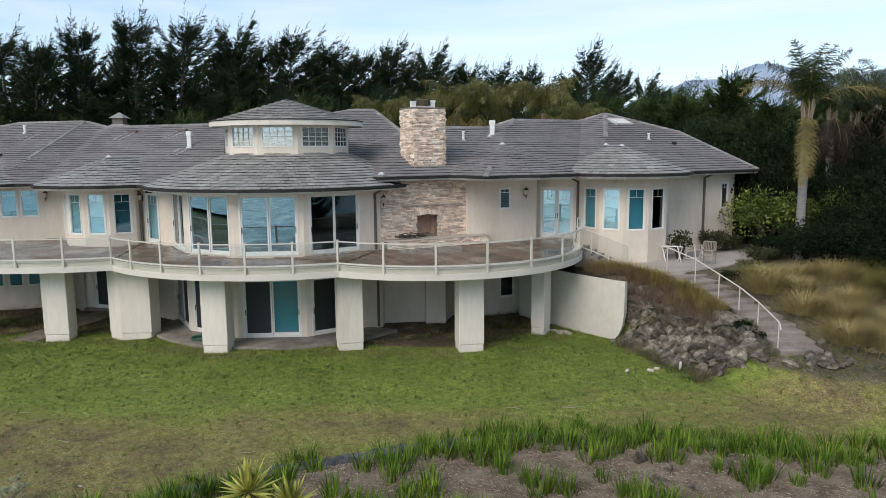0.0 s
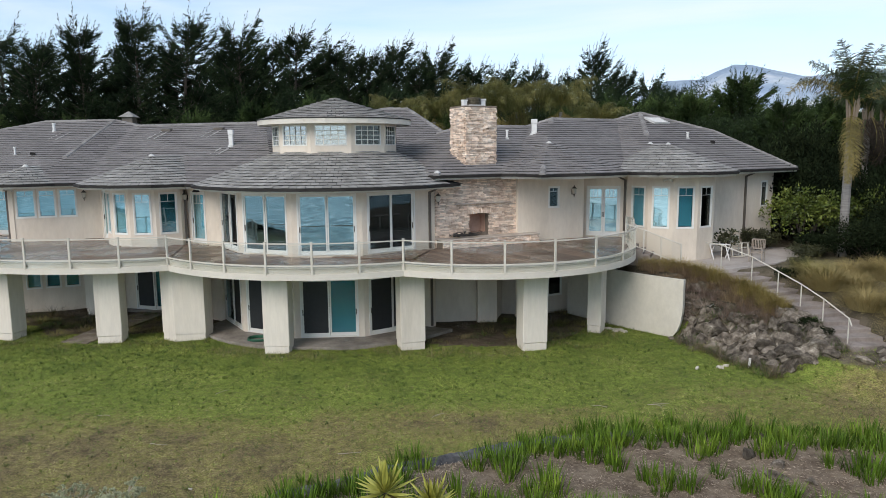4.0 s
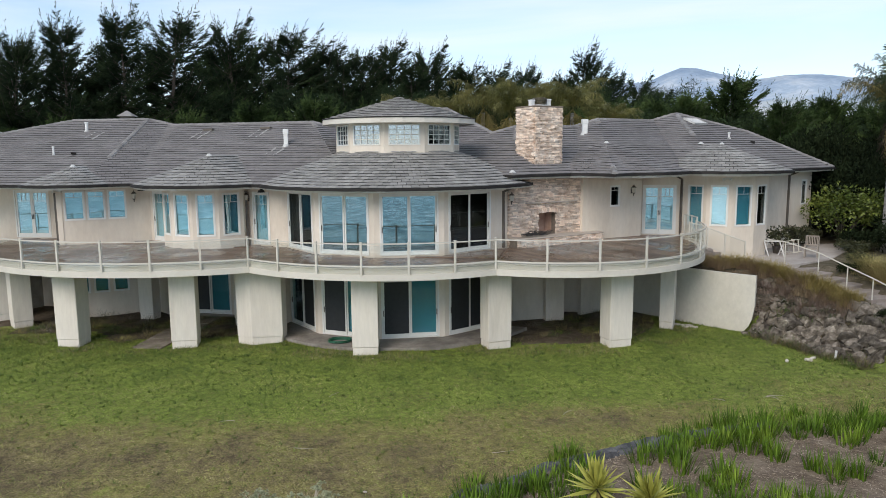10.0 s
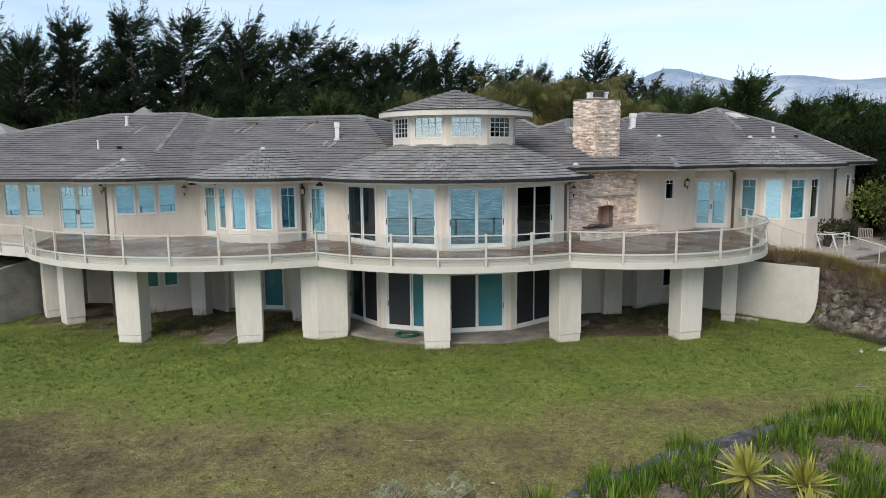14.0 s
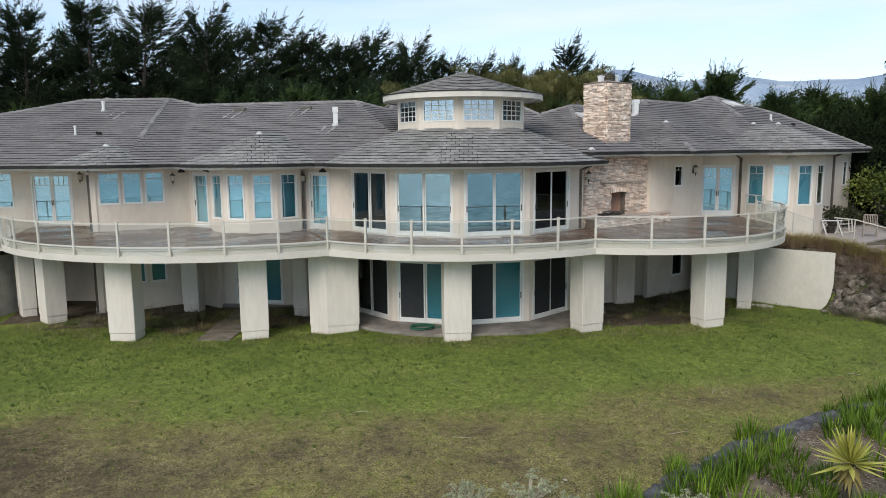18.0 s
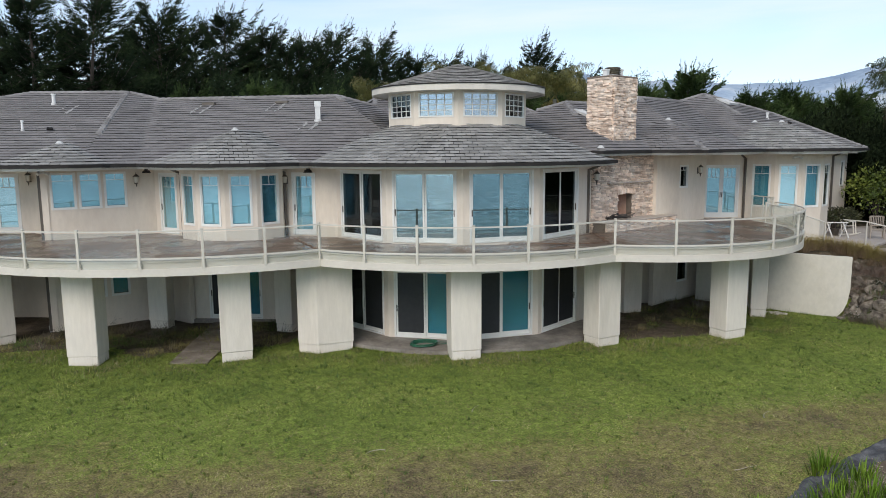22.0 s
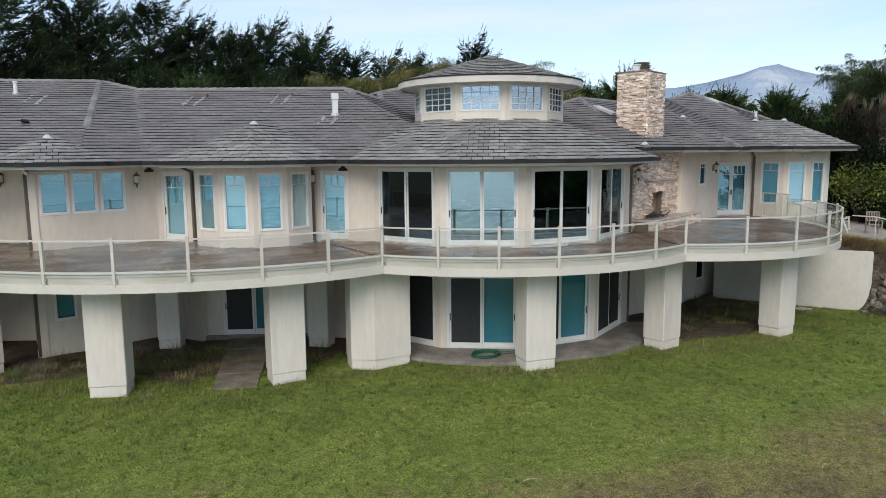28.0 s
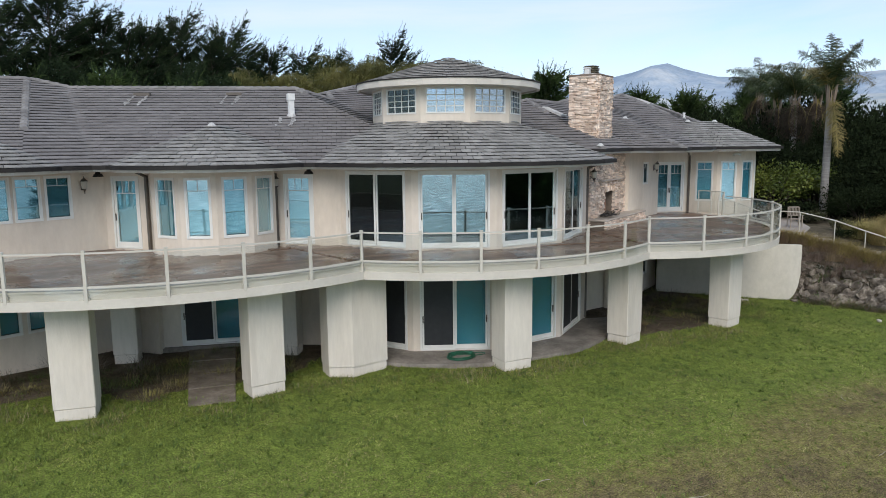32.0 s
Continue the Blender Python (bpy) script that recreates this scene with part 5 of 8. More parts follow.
pipe_vent(-12.72, 35.72, 0.78, 0.10, square=True, label="tall square white roof vent with a hood")
pipe_vent(2.60, 36.85, 0.72, 0.12, square=True, label="tall square white roof vent with a hood")
pipe_vent(-24.14, 41.16, 0.42, 0.075)
pipe_vent(-24.52, 37.75, 0.38, 0.045)
pipe_vent(11.0, 37.75, 0.28, 0.06)
pipe_vent(1.08, 35.9, 0.40, 0.06)
for x, y in ((-23.4, 37.45), (12.34, 37.7)):
    T = thing("roof_vent", pose(x, y, roof_at(x, y)), "dark hooded roof vent", "roof vent", "roof vents")
    part("hood", cylm((-0.12, -0.1, 0.12), (0.10, -0.02, 0.10), 0.06, 0.06, 10), GUTTER, T)
    part("flashing", boxm(-0.10, 0.10, -0.10, 0.10, -0.05, 0.04, 0.02), UNDER, T)


LIME = mat("lime bloom", [(0.30, 0.29, 0.28), (0.42, 0.415, 0.40)], 9, 0.9, 0.2, 40, fine=0.2)


def lime_streak(x, y, heading, fall, length, seed):
    """Pale lime run-off below a flat vent: flakes that thin out down the tiles."""
    rng = random.Random(seed)
    vs, fs = [], []
    n = Vector((math.cos(radians(heading)), math.sin(radians(heading))))
    t = Vector((-n.y, n.x))
    k = 0
    while k < 46:
        v = length * rng.random() ** 1.3
        side = rng.choice((-0.26, 0.22, 0.22))
        u = side + rng.gauss(0.0, 0.035) - 0.12 * v
        w, l = rng.uniform(0.02, 0.06), rng.uniform(0.05, 0.17)
        p = Vector((x, y)) + n * v + t * u
        q = p + n * l
        z0, z1 = highest(p.x, p.y) + 0.062, highest(q.x, q.y) + 0.062
        b = len(vs)
        vs += [(p.x - t.x * w, p.y - t.y * w, z0), (p.x + t.x * w, p.y + t.y * w, z0), (q.x + t.x * w * 0.5, q.y + t.y * w * 0.5, z1), (q.x - t.x * w * 0.6, q.y - t.y * w * 0.6, z1)]
        fs.append((b, b + 1, b + 2, b + 3))
        k += 1
    tagged(mesh_part("lime_stain", vs, fs, LIME), "pale lime streaks on the roof tiles", "stain", kind="stuff")


for k, (x, y) in enumerate(((-17.35, 39.85), (-14.1, 38.55))):
    lime_streak(x, y, -112.6, 0.416, 1.0, 60 + k)
    T = thing("roof_vent", frame_at((x, y, highest(x, y) + 0.05), (0.923, -0.385)), "low flat grey-green ridge vent", "roof vent", "roof vents")
    part("hood", boxm(-0.3, 0.3, -0.08, 0.16, -0.03, 0.09, 0.01), PIPE, T)
lime_streak(-12.95, 35.45, -112.6, 0.416, 0.7, 63)
lime_streak(-23.2, 40.6, -101.6, 0.387, 1.0, 64)


def skylight(x, y, w, d, heading, fall, label):
    m = pose(x, y, roof_at(x, y) + 0.05, 0, 0, heading) @ pose(0, 0, 0, math.degrees(math.atan(fall)), 0, 0)
    T = thing("skylight", m, label, "skylight", "skylights", "structure")
    bm = bmesh.new()
    box(bm, -w, w, -d, -d + 0.06, 0, 0.10)
    box(bm, -w, w, d - 0.06, d, 0, 0.10)
    box(bm, -w, -w + 0.06, -d + 0.06, d - 0.06, 0, 0.10)
    box(bm, w - 0.06, w, -d + 0.06, d - 0.06, 0, 0.10)
    part("curb", bm, LEAD, T)
    part("glazing", boxm(-w + 0.06, w - 0.06, -d + 0.06, d - 0.06, 0.06, 0.08), WHITEP, T, "milky white skylight sheet")


skylight(9.95, 39.75, 0.62, 0.42, 31.5, 0.413, "milky flat skylight in the tiled roof")
skylight(-0.95, 34.7, 0.28, 0.5, 27, 0.42, "small pale skylight beside the hip")


def lantern(p, d, label="bronze carriage lantern on the wall"):
    T = thing("wall_lantern", frame_at(p, d), label, "wall lamp", "wall lanterns")
    part("bracket", boxm(-0.05, 0.05, -0.02, 0.0, -0.18, 0.10, 0.008), BRONZE, T)
    part("arm", cylm((0, -0.01, -0.1), (0, -0.16, -0.16), 0.014, 0.014, 6), BRONZE, T)
    bm = cylm((0, -0.16, -0.19), (0, -0.16, -0.13), 0.03, 0.075, 8)
    cyl(bm, (0, -0.16, -0.30), (0, -0.16, -0.19), 0.012, 0.03, 8)
    part("base", bm, BRONZE, T)
    part("globe", cylm((0, -0.16, -0.13), (0, -0.16, 0.11), 0.085, 0.11, 8), AMBER, T, "frosted amber glass")
    bm = cylm((0, -0.16, 0.11), (0, -0.16, 0.21), 0.135, 0.03, 8)
    cyl(bm, (0, -0.16, 0.21), (0, -0.16, 0.27), 0.02, 0.012, 6)
    part("roof", bm, BRONZE, T)


def along(a, b, t):
    return (a[0] + (b[0] - a[0]) * t, a[1] + (b[1] - a[1]) * t)


lantern((-19.96, 35.32, 6.08), (W3B[0] - W3A[0], W3B[1] - W3A[1]))
lantern((-14.18, 33.15, 6.06), (0.82, -0.57))
lantern((-2.62, 30.40, 6.05), (0.89, 0.45))
lantern((3.88, 33.24, 6.16), (0.92, 0.39))
lantern((-24.2, 37.05, 6.15), (0.98, -0.2))


def downpipe(p, d, z0, z1, eave=0.6):
    T = thing("downpipe", frame_at((*p, 0), d), "brown square metal downpipe on the wall", "downpipe", "downpipes", "structure")
    part("pipe", boxm(-0.048, 0.048, -0.10, -0.005, z0, z1 - 0.25, 0.008), PIPE, T)
    bm = bmesh.new()
    cyl(bm, (0, -0.045, z1 - 0.28), (0, -eave, z1 - 0.06), 0.045, 0.045, 6)
    part("elbow", bm, PIPE, T)


downpipe((-23.14, 34.30), (0.94, 0.34), 0.4, 6.6)
downpipe((-14.22, 33.05), (0.3, -0.95), DECK, 6.6)
downpipe((-18.12, 34.30), (0.6, -0.8), DECK, 6.6)
downpipe((-2.95, 30.25), (0.7, 0.71), DECK, 6.6)
downpipe((6.48, 33.36), (0.5, -0.86), DECK, 6.9)
downpipe((13.2, 35.48), (0.878, 0.478), 2.9, 6.95)
downpipe((-2.9, 30.3), (0.7, 0.71), 0.45, 3.5, 0.3)
downpipe((-18.10, 34.50), (0.95, -0.3), 0.45, 3.5, 0.3)
for p, d in (((8.0, 31.92, 6.70), (0.9, -0.43)), ((-22.9, 34.05, 6.42), (0.94, 0.33))):
    T = thing("floodlight", frame_at(p, d), "white twin security floodlight under the eave", "lamp", "floodlights")
    part("box", boxm(-0.05, 0.05, -0.06, 0.0, -0.04, 0.05, 0.01), WHITEP, T)
    for s in (-1, 1):
        part("lamp_head", cylm((s * 0.05, -0.06, 0.0), (s * 0.19, -0.14, -0.05), 0.04, 0.065, 8), WHITEP, T)

for p, d in (((-13.42, 32.08, 6.40), (0.82, -0.57)), ((-19.5, 35.0, 6.40), (0.94, 0.34))):
    T = thing("eave_lamp", frame_at(p, d), "dark hooded lamp under the eave", "lamp", "eave lamps")
    part("mount", boxm(-0.06, 0.06, -0.06, 0.06, 0.02, 0.085, 0.01), GUTTER, T)
    part("hood", cylm((0, -0.02, -0.07), (0, -0.02, 0.03), 0.17, 0.12, 12), GUTTER, T)
for x, y in ((-18.08, 34.42), (-23.13, 34.30)):
    z = gz(x, y)
    tagged(part("drain_pipe", cylm((x, y, z - 0.05), (x, y, z + 0.24), 0.06, 0.075, 10), WHITEP), "short white drain adaptor below a downpipe", "drain pipe", "drain adaptors")

# ---------------- terraces, stairs, banks ----------------
tagged(part("patio_lower", prism(arc(C_MID, 6.75, -58, 52, 30) + [(-3.2, 30.0), (-5.6, 28.6), (-8.5, 28.45), (-10.9, 29.7), (-12.3, 31.9)], 0.2, SLABZ), CONC), "grey concrete apron below the round hall", "patio", kind="structure")
path = thing("path_lower", pose(0, 0, 0), "worn concrete slab path to the lower door, half overgrown", "path", kind="structure")
P0, P1, P2, P3 = Vector((-18.25, 28.6)), Vector((-17.05, 28.4)), Vector((-15.75, 33.6)), Vector((-17.2, 34.1))
for k in range(4):
    f0, f1 = k / 4 + 0.006, (k + 1) / 4 - 0.006
    part("slab", prism([tuple(P0.lerp(P3, f0)), tuple(P1.lerp(P2, f0)), tuple(P1.lerp(P2, f1)), tuple(P0.lerp(P3, f1))], 0.2, 0.40 + 0.008 * (k % 2)), PATHC, path)
tagged(part("patio_upper", prism([(8.75, 29.6), (9.2, 29.46), (9.65, 29.44), (10.2, 29.6), (10.78, 29.9), (12.6, 30.8), (15.4, 33.4), (17.4, 37.4), (15.6, 37.5), (10.9, 34.9), (10.4, 32.7), (8.3, 31.9)], 2.4, 2.95), PATIO), "pale concrete terrace beside the house", "patio", kind="structure")


def ribbon_wall(name, pts, tops, foot, thick, label, material=None):
    bm = bmesh.new()
    ringv = []
    for i, p in enumerate(pts):
        a, b = Vector(pts[max(0, i - 1)]), Vector(pts[min(len(pts) - 1, i + 1)])
        d = (b - a).normalized()
        n = Vector((-d.y, d.x)) * thick
        q = Vector(p)
        ringv.append([bm.verts.new((q.x, q.y, foot[i])), bm.verts.new((q.x + n.x, q.y + n.y, foot[i])), bm.verts.new((q.x + n.x, q.y + n.y, tops[i])), bm.verts.new((q.x, q.y, tops[i]))])
    for a, b in zip(ringv, ringv[1:]):
        for k in range(4):
            bm.faces.new((a[k], a[(k + 1) % 4], b[(k + 1) % 4], b[k]))
    bm.faces.new(ringv[0])
    bm.faces.new(ringv[-1][::-1])
    bmesh.ops.recalc_face_normals(bm, faces=bm.faces)
    return tagged(part(name, bm, material or STUCCO_P), label, "retaining wall", kind="structure")


ribbon_wall("wall_retaining_east", [(3.6, 32.6), (4.6, 31.0), (5.38, 29.97), (6.1, 29.1), (6.75, 28.4), (7.0, 28.14), (7.18, 27.98), (7.29, 27.90), (7.35, 27.85)], [2.95, 2.85, 2.82, 2.81, 2.80, 2.80, 2.80, 2.79, 2.79], [0.1, 0.1, 0.1, 0.1, 0.1, 0.3, 0.6, 0.95, 1.5], 0.22, "smooth pale stucco retaining wall with a rounded lower corner", WALL_R)
ribbon_wall("wall_retaining_west", [(-28.4, 32.3), (-28.0, 32.8), (-27.5, 33.6), (-26.9, 34.8), (-26.2, 36.2), (-25.4, 37.3)], [2.0, 2.55, 2.8, 2.95, 2.85, 2.85], [0.6, 0.1, 0.1, 0.1, 0.1, 0.1], 0.22, "weathered grey stucco retaining wall with a curved top", WEATHERED)

# the landing beyond the west end of the deck
land = thing("deck_landing", pose(0, 0, 0), "small cream side landing beyond the deck with a metal rail", "deck", kind="structure")
part("platform", prism([(-31.5, 35.9), (-26.0, 32.6), (-25.6, 36.8), (-31.5, 38.4)], 3.42, 3.86), FASCIA, land)
LP = [along((-31.5, 35.85), (-26.05, 32.6), t) for t in (0, 0.25, 0.5, 0.75, 1.0)]
for p in LP:
    part("post", boxm(p[0] - 0.026, p[0] + 0.026, p[1] - 0.026, p[1] + 0.026, 3.6, 4.83, 0.005), RAIL, land)
for z in (4.77, 3.98):
    part("rail", sweep([LP[0], LP[-1]], -0.03, 0.03, z, z + 0.04), RAIL, land)

# stairs from the deck down to the terrace
stair = thing("deck_stairs", pose(0, 0, 0), "short cream side stair from the deck to the terrace", "stairs", kind="structure")
SA, SB = Vector((6.22, 31.75)), Vector((8.55, 30.65))
sdir = (SB - SA).normalized()
snor = Vector((sdir.y, -sdir.x))
for k in range(6):
    p = SA + sdir * (0.34 * k)
    m = frame_at((p.x, p.y, 0), sdir)
    part("step", boxm(0, 0.36, -0.62, 0.62, 2.5, DECK - 0.165 * (k + 1) + 0.02, 0.01, m), STEP, stair)
for s in (1,):
    base = [SA + snor * 0.72 + sdir * t for t in (-0.05, 0.75, 1.5, 2.35)]
    tops = [4.80, 4.56, 4.28, 3.98]
    for p, z in zip(base, tops):
        part("post", boxm(p.x - 0.024, p.x + 0.024, p.y - 0.024, p.y + 0.024, z - 1.0, z, 0.005), RAIL, stair)
    for dz in (-0.03, -0.88):
        for i in range(3):
            a, b = base[i], base[i + 1]
            part("rail", cylm((a.x, a.y, tops[i] + dz), (b.x, b.y, tops[i + 1] + dz), 0.024, 0.024, 6), RAIL, stair)
    for i in range(3):
        a, b = base[i], base[i + 1]
        mesh_part("glass_panel", [(a.x, a.y, tops[i] - 0.86), (b.x, b.y, tops[i + 1] - 0.86), (b.x, b.y, tops[i + 1] - 0.05), (a.x, a.y, tops[i] - 0.05)], [(0, 1, 2, 3)], GLASS_R, stair, "clear glass panel").visible_shadow = False
# upper guard with glass at the stair head
guard = thing("stair_guard", pose(0, 0, 0), "metal and glass guard beside the stair head", "railing", kind="structure")
GP = [(6.3, 32.6), (6.35, 31.9), (6.22, 31.1)]
for p in GP:
    part("post", boxm(p[0] - 0.024, p[0] + 0.024, p[1] - 0.024, p[1] + 0.024, DECK - 0.1, 5.0, 0.005), RAIL, guard)
part("rail", sweep(GP, -0.025, 0.025, 4.96, 5.0), RAIL, guard)
for _a, _b in zip(GP, GP[1:]):
    part("glass_panel", sweep([_a, _b], -0.004, 0.004, DECK + 0.06, 4.955), GLASS_R, guard, "greenish clear glass panel").visible_shadow = False

# garden stairs, curving down the bank
gst = thing("garden_stairs", pose(0, 0, 0), "curving flight of weathered concrete garden steps", "stairs", kind="structure")
CURVE = [(9.75, 29.55), (10.25, 28.55), (10.75, 27.5), (11.15, 26.4), (11.40, 25.2), (11.50, 24.2), (11.50, 23.2)]
NST = 11


def curve_at(t):
    k = t * (len(CURVE) - 1)
    i = min(int(k), len(CURVE) - 2)
    return Vector(along(CURVE[i], CURVE[i + 1], k - i))


for k in range(NST):
    p = curve_at((k + 0.5) / NST)
    d = (curve_at(min(1, (k + 1) / NST)) - curve_at(k / NST)).normalized()
    m = frame_at((p.x, p.y, 0), (-d.y, d.x))
    top = 2.93 - (2.93 - 1.32) * (k + 1) / NST
    part("step", boxm(-0.05, 1.45, -0.36, 0.36, top - 0.5, top, 0.02, m), STEP, gst)
hr = thing("handrail", pose(0, 0, 0), "thin cream metal handrail beside the garden steps", "handrail", kind="structure")
HP = [((9.54, 29.44), 3.99), ((10.3, 28.2), 3.66), ((10.85, 27.1), 3.24), ((11.25, 26.1), 2.91), ((11.45, 24.9), 2.59), ((11.5, 23.4), 2.22)]
for p, z in HP:
    part("post", cylm((*p, z - 0.98), (*p, z), 0.024, 0.024, 6), RAIL, hr)
for (p, z), (q, w) in zip(HP, HP[1:]):
    part("rail", cylm((*p, z), (*q, w), 0.026, 0.026, 6), RAIL, hr)
part("rail_end", cylm((11.5, 23.4, 2.22), (11.45, 23.15, 2.02), 0.026, 0.026, 6), RAIL, hr)
part("rail", cylm((9.54, 29.44, 3.99), (9.2, 30.3, 4.0), 0.026, 0.026, 6), RAIL, hr)
kerb = tagged(part("kerb", sweep(arc((9.45, 31.6), 2.2, -107, -52, 12), -0.09, 0.09, 2.62, 3.03), WALL_R), "pale curved kerb at the head of the garden steps", "kerb", kind="structure")


# ---------------- terrace furniture ----------------
def garden_chair(m, material, rocker=False, label="weathered teak garden armchair with a slatted back", group="garden chairs"):
    T = thing("garden_chair", m, label, "chair", group)
    for x in (-0.27, 0.27):
        part("leg", boxm(x - 0.025, x + 0.025, -0.27, -0.22, 0.02, 0.62, 0.006), material, T)
        part("leg", boxm(x - 0.025, x + 0.025, 0.22, 0.27, 0.02, 1.02, 0.006), material, T)
        part("arm", boxm(x - 0.035, x + 0.035, -0.30, 0.26, 0.62, 0.65, 0.006), material, T)
        if rocker:
            bm = bmesh.new()
            for k in range(8):
                y0, y1 = -0.45 + k * 0.12, -0.33 + k * 0.12
                cyl(bm, (x, y0, 0.02 + 0.25 * (y0) ** 2), (x, y1, 0.02 + 0.25 * (y1) ** 2), 0.02, 0.02, 6)
            part("rocker", bm, material, T)
    for k in range(6):
        y = -0.24 + k * 0.09
        part("seat_slat", boxm(-0.26, 0.26, y, y + 0.07, 0.42, 0.445, 0.004), material, T)
    for z in (0.56, 0.98):
        part("back_rail", boxm(-0.25, 0.25, 0.225, 0.265, z, z + 0.06, 0.006), material, T)
    for k in range(7):
        x = -0.21 + k * 0.07
        part("back_slat", boxm(x - 0.018, x + 0.018, 0.235, 0.255, 0.6, 0.98, 0.004), material, T)
    return T


garden_chair(pose(11.95, 31.25, 2.95, 0, 0, -38), TEAK)
garden_chair(pose(11.9, 32.75, 2.97, -6, 0, 35), RAIL, True, "pale painted rocking chair with a slatted back")
bench = thing("folding_bench", pose(10.65, 32.2, 2.95, 0, 0, -25), "white-painted trestle bench on the terrace", "bench")
part("top", boxm(-0.45, 0.45, -0.12, 0.12, 0.68, 0.72, 0.01), WHITEP, bench)
for x in (-0.34, 0.34):
    for s in (-1, 1):
        part("leg", cylm((x - 0.1 * s, s * 0.28, 0), (x + 0.1 * s, s * 0.08, 0.68), 0.03, 0.03, 6), WHITEP, bench)
    part("stretcher", boxm(x - 0.02, x + 0.02, -0.2, 0.2, 0.3, 0.34), WHITEP, bench)

# ---------------- small things on the lawn ----------------
hose = thing("garden_hose", pose(-9.95, 28.15, SLABZ), "coiled green garden hose lying on the concrete", "hose")
rng = random.Random(11)
for k in range(9):
    r = 0.30 + 0.022 * (k % 5) + rng.uniform(-0.02, 0.02)
    cu = bpy.data.curves.new("coil", 'CURVE')
    cu.dimensions, cu.bevel_depth, cu.bevel_resolution = '3D', 0.013, 1
    sp = cu.splines.new('NURBS')
    sp.points.add(11)
    for j in range(12):
        a = j * math.tau / 12
        sp.points[j].co = ((r + 0.05) * math.cos(a) * 1.15 + rng.uniform(-0.03, 0.03), r * math.sin(a) + rng.uniform(-0.02, 0.02), 0.015 + 0.022 * (k // 2), 1)
    sp.use_cyclic_u = True
    cu.materials.append(HOSE)
    ob = new("coil", cu)
    ob.parent = hose
cu = bpy.data.curves.new("tail", 'CURVE')
cu.dimensions, cu.bevel_depth = '3D', 0.013
sp = cu.splines.new('NURBS')
pts = [(0.3, 0.2), (0.55, 0.22), (0.85, 0.12), (0.95, -0.05), (0.75, -0.12), (0.5, -0.05)]
sp.points.add(len(pts) - 1)
for j, p in enumerate(pts):
    sp.points[j].co = (*p, 0.015, 1)
sp.use_endpoint_u = True
cu.materials.append(HOSE)
ob = new("tail", cu)
ob.parent = hose


def rock_mesh(seed, material, rough=0.35, flat=0.7):
    """An angular broken boulder."""
    bm = bmesh.new()
    bmesh.ops.create_icosphere(bm, subdivisions=2, radius=1.0)
    rng = random.Random(seed)
    off = Vector((rng.uniform(0, 50), rng.uniform(0, 50), 0))
    for v in bm.verts:
        k = 1 + rough * noise.noise(v.co * 1.1 + off)
        v.co = Vector((v.co.x * k, v.co.y * k, v.co.z * k * flat))
    for _ in range(11):
        n = Vector((rng.uniform(-1, 1), rng.uniform(-1, 1), rng.uniform(-0.3, 1))).normalized()
        d = rng.uniform(0.28, 0.62)
        for v in bm.verts:
            e = v.co.dot(n) - d
            if e > 0:
                v.co -= n * e
    for v in bm.verts:
        v.co += v.co.normalized() * (0.03 * noise.noise(v.co * 3.0 + off) + rng.uniform(-0.008, 0.008))
    me = bpy.data.meshes.new("rock")
    bm.to_mesh(me)
    bm.free()
    me.materials.append(material)
    return me


ROCKS = [rock_mesh(k, ROCK) for k in range(7)]
PALES = [rock_mesh(30 + k, PALEROCK, 0.4, 0.5) for k in range(3)]
rng = random.Random(77)


def put_rock(x, y, s, meshes=ROCKS, sink=0.25, label="dark grey angular boulder in the bank", group="boulders of the bank"):
    ob = new("boulder", rng.choice(meshes))
    ob.matrix_basis = Matrix.LocRotScale((x, y, gz(x, y) + s * (0.42 - sink)), Euler((rng.uniform(-0.4, 0.4), rng.uniform(-0.4, 0.4), rng.uniform(0, 6.28))), (s * rng.uniform(0.8, 1.35), s * rng.uniform(0.8, 1.2), s * rng.uniform(0.7, 1.1)))
    return tagged(ob, label, "rock", group)


for k in range(190):
    y = rng.uniform(23.2, 28.0)
    f = interp(y, [22, 23.3, 24.6, 27.7, 28.5], [9.6, 9.2, 8.2, 7.4, 7.4])
    e = interp(y, [22, 23.2, 25, 27, 28.5], [12.0, 11.2, 10.2, 9.0, 8.3])
    t = rng.random()
    put_rock(f + 0.15 + (e - f) * t * 0.93, y, rng.choice((0.2, 0.28, 0.4, 0.5, 0.6)) * rng.uniform(0.8, 1.1), sink=0.34)
for x, y, s in ((6.95, 27.75, 0.22), (7.2, 27.55, 0.26), (7.45, 27.5, 0.3), (7.5, 27.9, 0.3), (7.75, 27.7, 0.34), (7.65, 28.15, 0.3)):
    put_rock(x, y, s, sink=0.3)
for k in range(60):
    y = rng.uniform(22.9, 26.3)
    e = interp(y, [22.9, 24.2, 25.2, 26.4], [11.25, 11.2, 11.0, 10.75])
    put_rock(e - 0.15 - 1.15 * rng.random(), y, rng.uniform(0.2, 0.48), sink=0.38)
for x, y in ((12.5, 22.9), (13.0, 23.2), (13.5, 23.6), (13.9, 23.9), (14.4, 24.2), (14.9, 24.4), (15.5, 24.5), (13.2, 23.7), (14.2, 23.7), (15.1, 23.9)):
    put_rock(x + rng.uniform(-0.1, 0.1), y + rng.uniform(-0.1, 0.1), rng.uniform(0.25, 0.45), sink=0.32)
for k in range(34):
    y = rng.uniform(27.3, 28.6)
    x = 7.55 + rng.random() * interp(y, [27.3, 28.6], [1.3, 0.75])
    put_rock(x, y, rng.uniform(0.2, 0.45), sink=0.26)
